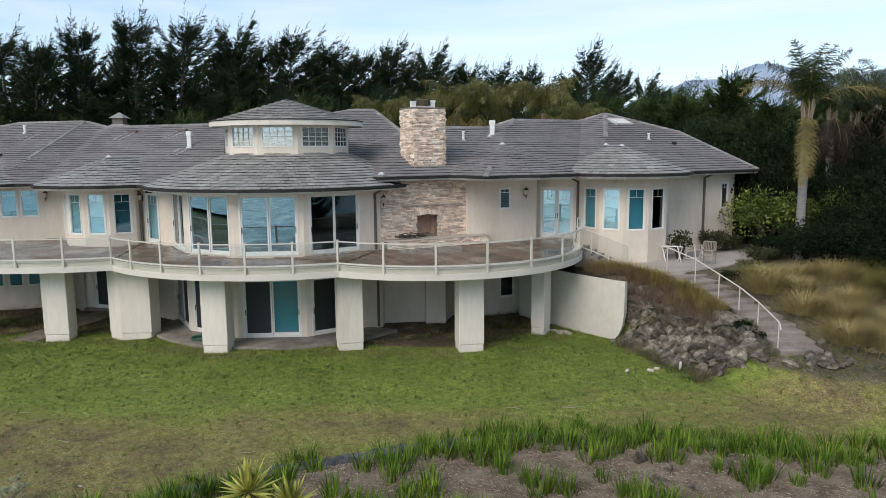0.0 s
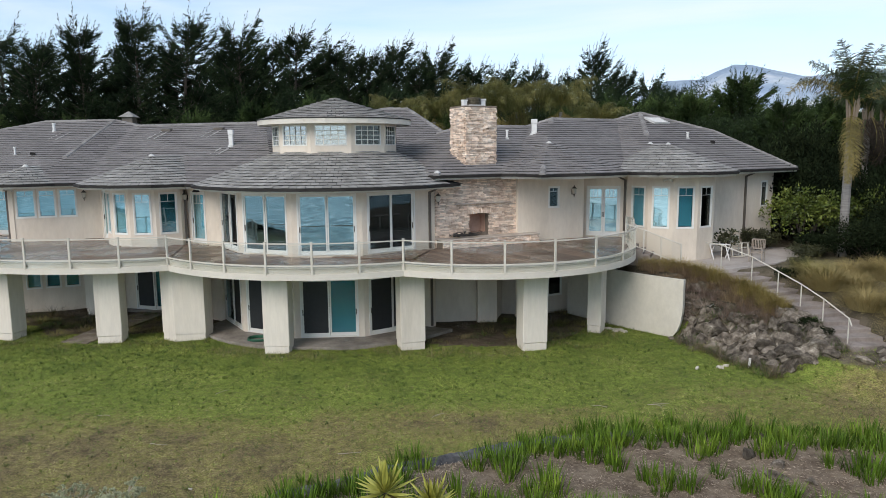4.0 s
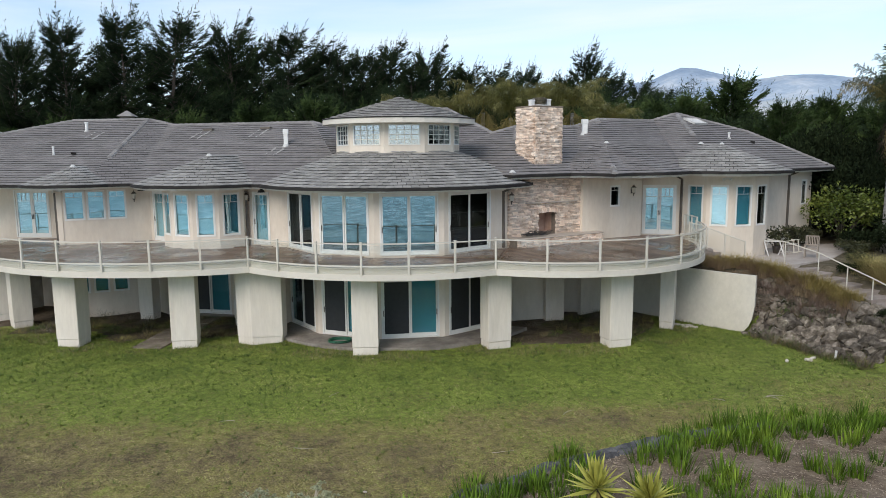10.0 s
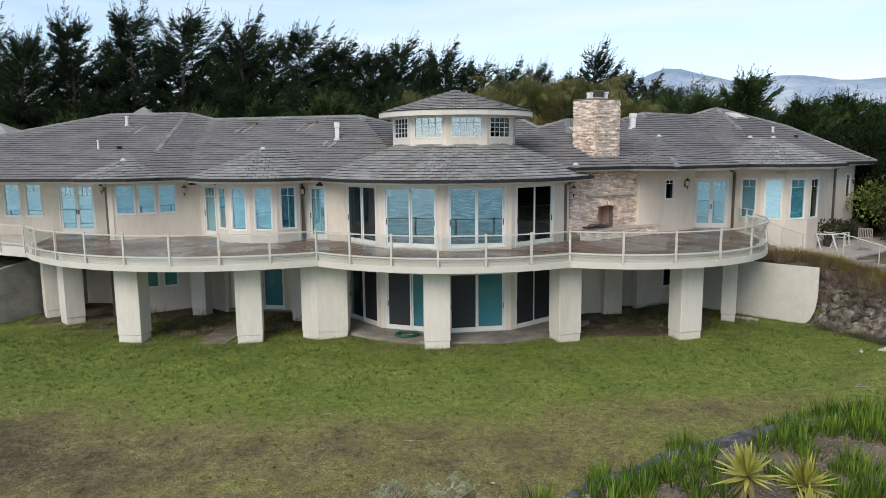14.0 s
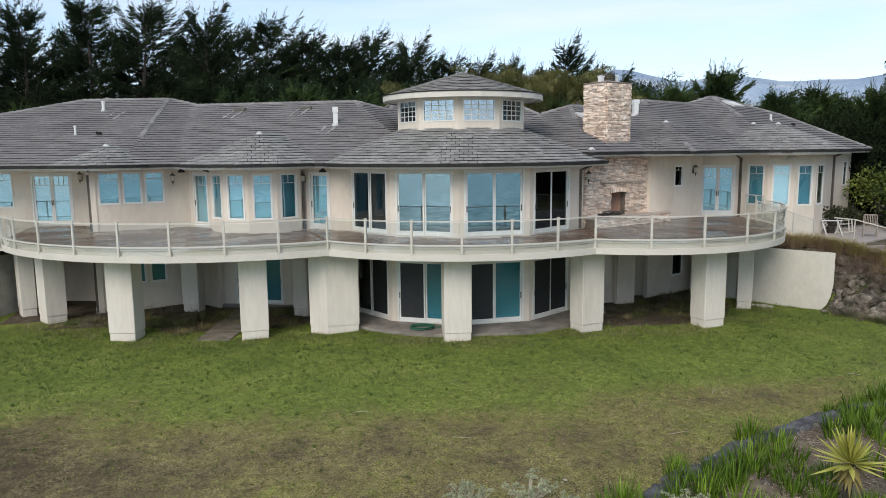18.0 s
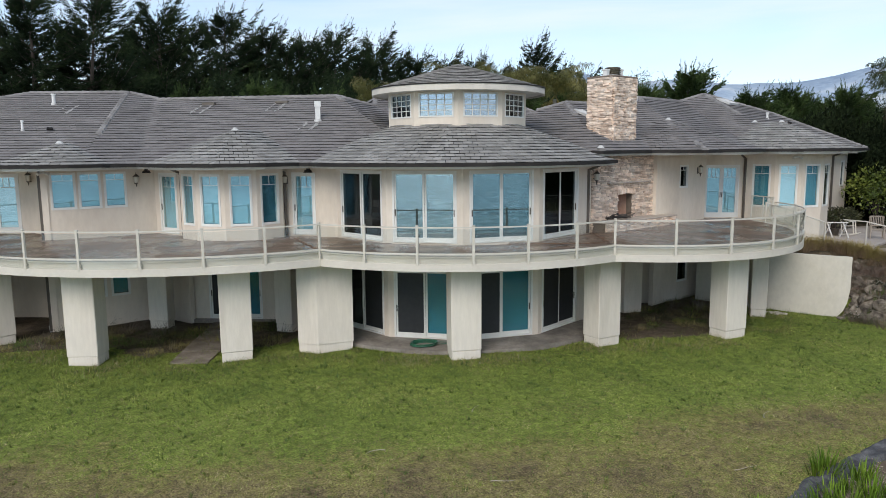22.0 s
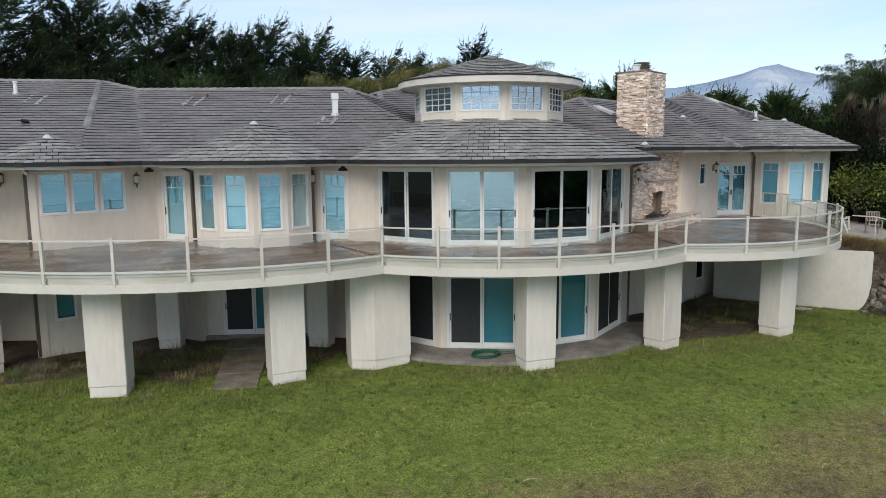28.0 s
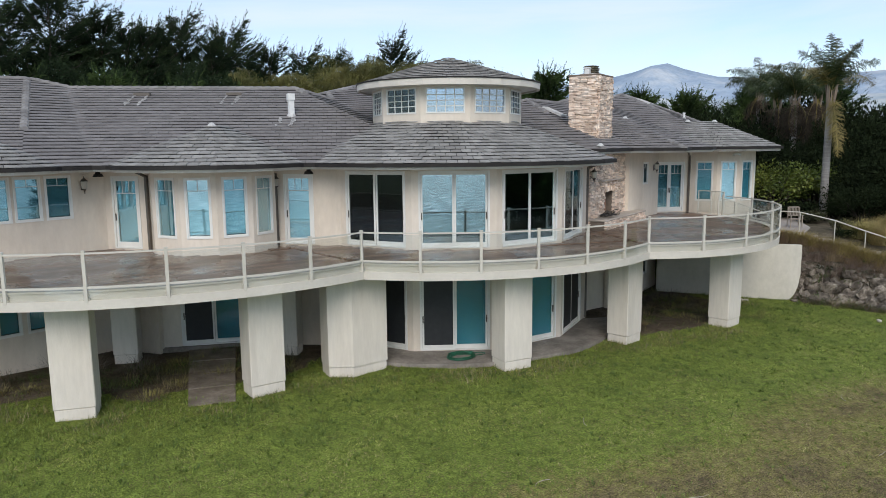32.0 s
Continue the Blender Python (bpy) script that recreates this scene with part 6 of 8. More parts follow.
for k in range(22):
    put_rock(12.4 + rng.gauss(0, 0.55), 22.1 + rng.gauss(0, 0.25), rng.uniform(0.16, 0.42))
for k in range(12):
    put_rock(14.7 + rng.gauss(0, 0.6), 23.3 + rng.gauss(0, 0.3), rng.uniform(0.18, 0.45))
for k in range(22):
    x = rng.uniform(-12, 10)
    put_rock(x, float(bed_edge(x)) - rng.uniform(0.0, 0.5), rng.uniform(0.14, 0.3), label="dark rough edging stone of the flower bed", group="edging stones of the bed")
for x, y, s in ((4.9, 16.6, 0.3), (5.4, 16.0, 0.26), (5.0, 15.5, 0.3), (5.7, 15.2, 0.2), (-1.6, 16.6, 0.25), (-5.0, 14.6, 0.24)):
    put_rock(x, y, s, label="pale grey rough rock in the flower bed", group="rocks of the flower bed")
for x, y, s in ((6.5, 24.0, 0.16), (7.3, 23.9, 0.18), (7.6, 24.1, 0.13), (9.2, 24.0, 0.2), (-8.75, 15.9, 0.07), (-8.6, 26.0, 0.06)):
    put_rock(x, y, s, PALES, 0.15, "pale loose stone lying on the grass", "loose stones")
stake = tagged(part("stake", cylm((8.35, 23.95, 0.3), (8.37, 23.95, 0.68), 0.05, 0.045, 8), WHITEP), "short white pipe standing in the grass", "pipe")


# ---------------- plants ----------------
def leafmat(name, cols, scale=1.5, rough=0.6, island=0.35, spec=0.25):
    m = mat(name, cols, scale, rough, 0.0, 1, island=island, spec=spec)
    return m


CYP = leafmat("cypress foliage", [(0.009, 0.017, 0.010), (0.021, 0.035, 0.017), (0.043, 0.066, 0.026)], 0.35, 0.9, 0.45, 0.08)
CYP_G = leafmat("young cypress foliage", [(0.017, 0.031, 0.013), (0.040, 0.066, 0.022), (0.092, 0.136, 0.044)], 0.35, 0.9, 0.4, 0.08)
BARK = mat("dark bark", [(0.035, 0.028, 0.022), (0.07, 0.058, 0.046)], 2, 0.95, 0.6, 10, stretch=(1, 1, 0.2))
PALMTRUNK = mat("palm trunk", [(0.15, 0.142, 0.132), (0.28, 0.268, 0.25)], 3, 0.9, 0.5, 20, stretch=(0.4, 0.4, 5))
PALMLEAF = leafmat("palm leaf", [(0.014, 0.026, 0.009), (0.034, 0.052, 0.016), (0.07, 0.088, 0.03)], 0.8, 0.5)
PALMDRY = leafmat("yellowing palm leaf", [(0.075, 0.065, 0.018), (0.15, 0.122, 0.036), (0.25, 0.20, 0.07)], 0.8, 0.6)
PALMGOLD = leafmat("golden palm leaf", [(0.050, 0.060, 0.016), (0.11, 0.11, 0.030), (0.19, 0.17, 0.06)], 0.6, 0.55)
PALMDEAD = leafmat("dead brown palm leaf", [(0.018, 0.014, 0.010), (0.04, 0.03, 0.02), (0.075, 0.055, 0.036)], 0.8, 0.8)
PALMHUSK = mat("dead palm husk", [(0.16, 0.125, 0.09), (0.30, 0.24, 0.18)], 2, 0.9, 0.4, 20, stretch=(1, 1, 0.2))
SHRUB = leafmat("glossy shrub leaf", [(0.018, 0.030, 0.008), (0.075, 0.105, 0.020), (0.18, 0.21, 0.042)], 1.0, 0.4)
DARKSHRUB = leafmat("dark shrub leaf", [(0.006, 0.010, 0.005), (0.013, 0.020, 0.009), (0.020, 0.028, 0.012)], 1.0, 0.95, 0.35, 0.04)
STRAP = leafmat("strap leaf", [(0.032, 0.066, 0.008), (0.075, 0.138, 0.013), (0.175, 0.250, 0.032)], 1.2, 0.6, 0.5, 0.12)
YUCCA = leafmat("yellow-green yucca leaf", [(0.20, 0.20, 0.035), (0.32, 0.32, 0.07), (0.47, 0.45, 0.14)], 1.5, 0.6, 0.4, 0.12)
OLIVELEAF = leafmat("dark olive leaf", [(0.02, 0.022, 0.012), (0.045, 0.05, 0.022), (0.08, 0.085, 0.035)], 2, 0.5)
GREYLEAF = leafmat("grey leaf", [(0.23, 0.25, 0.15), (0.42, 0.44, 0.29)], 2, 0.8, 0.35, 0.1)
GOLDGRASS = leafmat("golden tussock", [(0.20, 0.155, 0.06), (0.32, 0.255, 0.105), (0.44, 0.36, 0.175)], 0.8, 0.7)
YELLOWGRASS = leafmat("yellow-green grass", [(0.12, 0.12, 0.04), (0.22, 0.20, 0.065), (0.33, 0.29, 0.11)], 0.8, 0.7)
PLUMGRASS = leafmat("plum-brown grass", [(0.12, 0.083, 0.068), (0.20, 0.145, 0.118), (0.29, 0.22, 0.18)], 0.8, 0.7)
PINKTWIG = leafmat("pinkish dead twig", [(0.29, 0.215, 0.175), (0.42, 0.335, 0.285), (0.54, 0.45, 0.39)], 0.8, 0.8)
AMBERGRASS = leafmat("amber grass", [(0.14, 0.11, 0.038), (0.25, 0.20, 0.068), (0.38, 0.31, 0.12)], 0.8, 0.7)
RUSTGRASS = leafmat("rusty grass", [(0.13, 0.085, 0.055), (0.22, 0.155, 0.095), (0.32, 0.245, 0.15)], 0.8, 0.7)
def sward(name, cols):
    """Short grass, shaded with the lie of the lawn as a whole."""
    m = mat(name, cols, 0.6, 0.7, 0.0, 1, island=0.5, fine=0.45, spec=0.25, lo=0.38, hi=0.62)
    nt = m.node_tree
    up = nt.nodes.new("ShaderNodeCombineXYZ")
    up.inputs["Z"].default_value = 1.0
    nt.links.new(up.outputs["Vector"], nt.nodes["Principled BSDF"].inputs["Normal"])
    return m


BLADE = leafmat("grass blade", [(0.045, 0.085, 0.018), (0.075, 0.125, 0.026), (0.105, 0.155, 0.035)], 0.35, 0.6)
SWARD = sward("lawn blade", [(0.092, 0.142, 0.027), (0.185, 0.238, 0.045), (0.31, 0.34, 0.080)])
SWARD_D = sward("dry lawn blade", [(0.110, 0.086, 0.048), (0.21, 0.172, 0.082), (0.36, 0.30, 0.155)])
TWIG = leafmat("grey twig", [(0.10, 0.08, 0.06), (0.19, 0.16, 0.13), (0.28, 0.25, 0.21)], 0.8, 0.8)
STRAW = leafmat("dry grass blade", [(0.12, 0.098, 0.05), (0.19, 0.158, 0.08), (0.27, 0.23, 0.125)], 0.35, 0.7)


def blades(rng, n, r, h, w, lean, droop=0.3, seg=3, up=0.0, upr=True):
    """Leaves that spring from a round foot: lists of verts and faces."""
    vs, fs = [], []
    for k in range(n):
        a = rng.uniform(0, math.tau)
        q = r * math.sqrt(rng.random())
        x, y = q * math.cos(a), q * math.sin(a)
        L = h * rng.uniform(0.6, 1.1)
        b = a + rng.uniform(-0.7, 0.7)
        tilt = lean * rng.uniform(0.25, 1.1) * (0.4 + 0.6 * q / max(r, 1e-6))
        sx, sy = -math.sin(b), math.cos(b)
        ww = w * rng.uniform(0.7, 1.2)
        base = len(vs)
        px, pz, t = 0.0, 0.0, tilt
        for j in range(seg + 1):
            f = j / seg
            half = ww * (1 - f) ** 0.7 * 0.5 if j < seg else 0.0
            cx, cy, cz = x + math.cos(b) * px, y + math.sin(b) * px, pz + up
            if j < seg:
                vs.append((cx + sx * half, cy + sy * half, cz))
                vs.append((cx - sx * half, cy - sy * half, cz))
            else:
                vs.append((cx, cy, cz))
            px += math.sin(t) * L / seg
            pz += math.cos(t) * L / seg
            t += droop * (0.5 + f)
        for j in range(seg - 1):
            i = base + 2 * j
            fs.append((i, i + 1, i + 3, i + 2))
        i = base + 2 * (seg - 1)
        fs.append((i, i + 1, i + 2))
    return vs, fs


def sprays(pts, dirs, L, W, rng):
    """Flat pointed sprays, each at a point along a direction."""
    n = len(pts)
    P, D = np.array(pts), np.array(dirs)
    D /= np.linalg.norm(D, axis=1)[:, None]
    R = np.random.RandomState(rng.randrange(10 ** 6))
    S = np.cross(D, R.normal(size=(n, 3)))
    S /= np.linalg.norm(S, axis=1)[:, None] + 1e-9
    l = (np.array(L).reshape(-1, 1) if hasattr(L, "__len__") else L) * R.uniform(0.55, 1.25, (n, 1))
    w = W * R.uniform(0.6, 1.2, (n, 1))
    V = np.stack([P, P + D * l * 0.45 + S * w, P + D * l, P + D * l * 0.45 - S * w], 1).reshape(-1, 3)
    F = np.arange(4 * n).reshape(n, 4)
    return V, F


def limb(bm, pts, r0, r1, seg=6):
    n = len(pts) - 1
    for i in range(n):
        cyl(bm, pts[i], pts[i + 1], r0 + (r1 - r0) * i / n, r0 + (r1 - r0) * (i + 1) / n, seg)


def cypress(name, seed, h, spread, material, low=0.08, dens=1.0, label="", wind=0.28, open_crown=0.0):
    """A wind-combed cypress: limbs in uneven layers, each hung with curved plumes of many small sprays that sweep up and to leeward."""
    rng = random.Random(seed)
    T = thing(name, pose(0, 0, 0), label, "tree", "cypress windbreak")
    bm = bmesh.new()
    trunk = [Vector((0.02 * z + 0.25 * math.sin(z * 0.35 + seed), 0.15 * math.cos(z * 0.4 + seed), z)) for z in np.linspace(0, h * 0.97, 12)]
    limb(bm, trunk, 0.45, 0.04, 7)
    pts, dirs, lens = [], [], []

    def plume(p, g, ln, n):
        bend = Vector((wind * 0.55, 0, 0.42)) * ln
        for q in range(n):
            w = (q + rng.random()) / n
            e = p + g * ln * w + bend * w * w * 0.6 + Vector((rng.gauss(0, 0.05), rng.gauss(0, 0.05), rng.gauss(0, 0.035)))
            c = 0.30 * (1 - 0.45 * w)
            o = (g + bend / ln * w * 1.2).normalized() + Vector((rng.gauss(0, c), rng.gauss(0, c), rng.gauss(0.04, c)))
            pts.append(tuple(e))
            dirs.append(tuple(o))
            lens.append(0.50 * (1.0 - 0.45 * w))

    nl = int(112 * dens)
    for k in range(nl):
        f = low + (1 - low) * (k + rng.random()) / nl
        layer = noise.noise(Vector((f * 7.0, seed * 1.7, 0.3)))
        if open_crown and layer < -0.05 and rng.random() < open_crown:
            continue
        if open_crown and 0.30 < f < 0.66 and rng.random() < 0.5 * open_crown:
            continue
        a = rng.uniform(0, math.tau)
        lee = 1.0 + 0.25 * math.cos(a)
        shape = min(1.0, 1.45 * (1.02 - f) ** 0.72)
        reach = spread * shape * lee * (1.02 + 0.6 * layer) * rng.choice((0.5, 0.75, 0.95, 1.1, 1.3)) + 0.3
        rise = rng.uniform(-0.05, 0.30) + 0.35 * f * f + 1.5 * f ** 7
        i = min(10, int(f / 0.97 * 11))
        s = trunk[i].lerp(trunk[i + 1], min(1.0, f / 0.97 * 11 - i))
        d = Vector((math.cos(a), math.sin(a), 0))
        line = [s + d * reach * t + Vector((wind * reach * 0.35 * t * t, 0, reach * (rise * 0.4 * t + (0.25 + 0.4 * rise) * t * t))) for t in (0, 0.2, 0.4, 0.6, 0.8, 1.0)]
        limb(bm, line[::2] + [line[-1]], 0.11 * (1.1 - f), 0.02, 4)
        for j in range(int((9 + 21 * reach / spread) * dens)):
            t = 0.06 + 0.94 * rng.random() ** 0.75
            c = min(4, int(t * 5))
            p = line[c].lerp(line[c + 1], t * 5 - c)
            side = rng.choice((-1, 1)) * rng.uniform(0.1, 1.0)
            g = (d + Vector((-d.y * side, d.x * side, rng.uniform(-0.28, 0.40)))).normalized()
            plume(p, g, rng.uniform(0.7, 1.7) * (1.1 - 0.35 * t) * (0.7 + 0.3 * shape), 15)
        plume(line[-1], (line[-1] - line[-2]).normalized(), rng.uniform(0.8, 1.5), 12)
    for k in range(9):
        f = rng.uniform(0.86, 1.0)
        a = rng.uniform(0, math.tau)
        plume(Vector((trunk[-1].x, trunk[-1].y, h * f * 0.97)), Vector((0.35 * math.cos(a) + 0.1, 0.35 * math.sin(a), 1)).normalized(), rng.uniform(0.9, 1.8), 14)
    part("trunk", bm, BARK, T)
    V, F = sprays(pts, dirs, lens, 0.043, rng)
    mesh_part("crown", V.tolist(), F.tolist(), material, T)
    return T


CLAB = "tall dark green wind-combed cypress behind the house"
BLAB = "bushy mid-green cypress round the house"
OLAB = "tall open-crowned dark cypress with sky showing between its limbs"
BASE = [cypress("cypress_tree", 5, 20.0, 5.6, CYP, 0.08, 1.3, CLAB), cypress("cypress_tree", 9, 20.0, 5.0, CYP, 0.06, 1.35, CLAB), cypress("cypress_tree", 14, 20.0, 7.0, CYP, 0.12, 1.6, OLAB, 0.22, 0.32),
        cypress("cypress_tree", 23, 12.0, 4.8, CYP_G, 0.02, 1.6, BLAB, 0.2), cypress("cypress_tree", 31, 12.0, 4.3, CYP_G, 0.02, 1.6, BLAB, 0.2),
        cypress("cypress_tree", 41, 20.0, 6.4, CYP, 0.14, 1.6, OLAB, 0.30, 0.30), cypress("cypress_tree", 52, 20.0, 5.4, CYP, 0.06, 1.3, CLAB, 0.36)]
rng = random.Random(5)
PLACES = [(-61, 90, 22, 2), (-56, 91, 23, 5), (-53, 94, 21.5, 2), (-48, 95, 20, 0), (-43.5, 96, 19.5, 6), (-35.5, 94, 21.5, 5), (-30.3, 96, 20, 0), (-26.5, 95, 20.5, 1), (-50.5, 89, 21.4, 2), (-45.5, 90, 23.4, 5), (-41.5, 93, 21.5, 2), (-38.5, 89, 24.2, 5), (-32.7, 90, 24.0, 2), (-28.5, 93, 22.5, 6), (-25.5, 89, 23.4, 0), (-22.5, 92, 22, 1),
          (-19.2, 89, 23.6, 6), (-14.5, 91, 21.6, 1), (-10.4, 89, 21.0, 6), (-6.7, 91, 22.0, 1), (-1.6, 90, 20.7, 0), (3.0, 91, 19, 1), (6.5, 89, 18.3, 0), (10.5, 90, 18.8, 1), (18.1, 90, 20.6, 0), (22.3, 91, 18.2, 1), (25.2, 89, 17, 0),
          (-16.8, 93, 20.5, 0), (-12.4, 88, 19.8, 1), (-8.5, 93, 20, 0), (-4.2, 88, 19.6, 1), (0.8, 93, 18.8, 0), (8.4, 92, 17.2, 1), (13.0, 89, 16.6, 0), (15.6, 91, 18, 1), (20.2, 92, 17.5, 0), (27.2, 90, 15.5, 1), (-17, 97, 19, 1), (-3.5, 97, 18.5, 0), (14.5, 93, 16.5, 1), (29, 91, 15.5, 0),
          (-60, 80, 15, 3), (-52, 80, 12, 4), (-43, 81, 11.5, 3), (-36, 82, 11, 4), (-29, 80, 12, 3), (-22, 81, 13, 4), (-15.5, 79, 13.5, 3), (-9, 80, 13, 4), (-3, 79, 12.5, 3), (12, 76, 12.2, 4), (17, 77, 13, 3), (22, 76, 13, 4),
          # (13.5, -3) to (26, 4): unseen seaward trees, added as dark reflections for panes
          (24.8, 74, 13.4, 3), (29.5, 74, 15.2, 3), (26.6, 77, 13.5, 4), (32.5, 75, 12.0, 4), (36, 73, 12.2, 3), (40, 74, 12.0, 4), (44, 72, 12.4, 3), (49, 70, 12, 4), (55, 68, 12, 3), (13.5, -3, 8.0, 4), (17.0, 1.5, 8.6, 3), (20.5, 5.5, 8.4, 4), (22.5, -2.5, 9.0, 3), (18, -6.5, 8.6, 4), (26, 4, 9.0, 3), (62, 66, 12, 4),
          (28.5, 62, 12.0, 4), (33.5, 63, 12.5, 3), (38, 61, 12.4, 3), (42, 56, 12.6, 4), (45, 50, 12.2, 3), (47, 43, 11.5, 4), (48, 36, 11, 3), (50, 29, 10.5, 4), (52, 22, 10, 3), (36, 50, 10.0, 4), (38, 42, 9.0, 3), (26, 55, 9.5, 3), (31, 46, 8.0, 4)]
used = set()
for x, y, h, b in PLACES:
    z = gz(x, y) - 0.2
    k = (h - z) / (13.0 if b in (3, 4) else 21.6 if b in (2, 5) else 22.3)
    m = Matrix.LocRotScale((x, y, z), Euler((0, 0, rng.uniform(-0.7, 0.7))), (k * rng.uniform(0.9, 1.15), k * rng.choice((-1, 1)), k))
    T = BASE[b] if b not in used else copy_thing(BASE[b], Matrix.Identity(4))
    used.add(b)
    T.matrix_basis = m


def hedge(name, x0, x1, y, h, n, material, label, depth=3.0, seed=1):
    """A clipped-out belt of dense growth that fills the foot of the windbreak."""
    rng = random.Random(seed)
    pts, dirs = [], []
    for k in range(n):
        x, yy = rng.uniform(x0, x1), y + rng.uniform(-depth, depth)
        top = h * (0.75 + 0.35 * noise.noise(Vector((x * 0.25, seed, 0))))
        z = gz(x, yy) + top * rng.random() ** 0.75
        for q in range(5):
            pts.append((x + rng.gauss(0, 0.4), yy + rng.gauss(0, 0.4), z + rng.gauss(0, 0.3)))
            dirs.append((rng.gauss(0, 0.8), rng.gauss(-0.3, 0.8), rng.gauss(0.7, 0.5)))
    V, F = sprays(pts, dirs, 0.42, 0.034, rng)
    return tagged(mesh_part(name, V.tolist(), F.tolist(), material), label, "undergrowth", kind="stuff")


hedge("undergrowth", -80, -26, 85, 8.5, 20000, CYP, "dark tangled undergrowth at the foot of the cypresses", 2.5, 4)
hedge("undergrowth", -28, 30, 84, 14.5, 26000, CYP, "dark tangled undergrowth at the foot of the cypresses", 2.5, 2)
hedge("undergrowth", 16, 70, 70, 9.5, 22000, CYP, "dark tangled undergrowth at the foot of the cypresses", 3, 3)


# ---------------- palms ----------------
def frond(rng, L, droop, rise, leaf=0.75, n=34, hang=0.5):
    """One feather frond from the origin along +x: stalk line, leaflet verts and faces."""
    vs, fs, spine, slope = [], [], [], []
    x = z = 0.0
    t = rise
    for k in range(n + 1):
        spine.append((x, 0, z))
        slope.append((math.cos(t), math.sin(t)))
        x += math.cos(t) * L / n
        z += math.sin(t) * L / n
        t -= droop / n * (0.5 + 1.3 * k / n)
    for k in range(n // 8, n):
        f = k / n
        ll = leaf * math.sin(math.pi * min(1, 0.18 + 0.8 * f)) ** 0.6
        px, _, pz = spine[k]
        for s in (-1, 1):
            b = len(vs)
            la = ll * rng.uniform(0.7, 1.15)
            dx, dy, dz = 0.5 + rng.uniform(-0.15, 0.15), s * 0.78, rng.uniform(-0.55, 0.65)
            sag = hang * rng.uniform(0.6, 1.4)
            wd = 0.030
            c, e = slope[k]
            m = (px + (dx * 0.55 * c - dz * 0.8 * e) * la, dy * la * 0.62, pz + (dx * 0.55 * e + dz * 0.8 * c - sag * 0.2) * la)
            vs += [(px, 0, pz), (px + wd * c, 0, pz + wd * e), m, (m[0] + wd * c, m[1], m[2] + wd * e), (px + (dx * c - dz * e) * la, dy * la * (1 - 0.35 * hang), pz + (dx * e + dz * c - sag) * la)]
            fs += [(b, b + 1, b + 3, b + 2), (b + 2, b + 3, b + 4)]
    return spine, vs, fs


def palm(name, seed, h, L, n, dry, label, trunk_r=0.22, husk=True, hang=0.5, skirt=2, leaf=None, dead=None, plan=None):
    """plan, where given, names each frond: heading, rise, droop in degrees, length and whether it yellows."""
    rng = random.Random(seed)
    T = thing(name, pose(0, 0, 0), label, "palm", "palms")
    bm = bmesh.new()
    for k in range(14):
        z0, z1 = h * k / 14, h * (k + 1) / 14
        cyl(bm, (0, 0, z0), (0, 0, z1), trunk_r * (1.18 - 0.25 * k / 14), trunk_r * (1.10 - 0.25 * k / 14), 10)
    part("trunk", bm, PALMTRUNK, T)
    if husk:
        bm = bmesh.new()
        for k in range(14):
            a = rng.uniform(0, 6.28)
            cyl(bm, (0.13 * math.cos(a), 0.13 * math.sin(a), h - 0.3 - rng.random() * 0.5), (0.32 * math.cos(a), 0.32 * math.sin(a), h + rng.uniform(0.4, 1.0)), 0.07, 0.02, 5)
        part("crownshaft", bm, PALMHUSK, T, "pale split leaf bases")
    for k in range(n):
        rise = radians(84 - 62 * (k / n) + rng.uniform(-8, 8))
        isdry = k >= n - dry
        if k >= n - skirt:
            rise = radians(-45 + rng.uniform(-15, 10))
        head, droop, ln = k * 137.5 + rng.uniform(-15, 15), rng.uniform(1.1, 1.9), L * rng.uniform(0.85, 1.1)
        if plan:
            head, rise, droop, ln, isdry = plan[k]
            rise, droop = radians(rise), radians(droop)
        spine, vs, fs = frond(rng, ln, droop, rise, 0.70 * L / 3.2, 80, hang * (1.4 if k > n * 0.6 else 1.0))
        m = pose(0, 0, h + 0.35, 0, 0, head)
        fr = mesh_part("frond", vs, fs, (dead or PALMDRY) if k >= n - skirt else PALMDRY if isdry else (leaf or PALMLEAF), T)
        fr.matrix_basis = m
        bm = bmesh.new()
        limb(bm, [Vector(p) for p in spine[::10]], 0.03, 0.008, 5)
        st = part("stalk", bm, PALMDRY if (isdry or k % 3 == 0) else PALMLEAF, fr)
    return T


CROWN = [(20, 86, 28, 3.1, 0), (110, 82, 34, 3.0, 0), (200, 84, 30, 3.2, 0), (290, 80, 38, 3.0, 0), (340, 76, 42, 3.1, 0), (70, 76, 44, 3.0, 0), (250, 74, 48, 3.0, 0), (150, 72, 52, 3.0, 0),
         (189, 50, 92, 4.0, 1), (355, 40, 75, 4.0, 1), (35, 66, 62, 3.2, 0), (225, 66, 70, 3.0, 0), (130, 60, 70, 3.0, 0), (80, 58, 74, 3.2, 0), (310, 66, 70, 2.9, 0), (240, -64, 20, 3.7, 1), (258, -72, 14, 3.2, 1)]
pa = palm("palm_tree", 3, 6.75, 3.4, 17, 4, "feather palm with a pale ringed trunk and some yellowing fronds", 0.19, True, 0.42, 0, plan=CROWN)
pa.matrix_basis = pose(16.8, 32.75, 2.85, 0, 0, 0)
pb = palm("palm_tree", 8, 6.4, 3.1, 24, 4, "feather palm with a shaggy crown and hanging dead fronds", 0.2, True, 0.7, 9, dead=PALMDEAD)
pb.matrix_basis = pose(20.4, 37.2, gz(20, 37), 0, 0, 40)
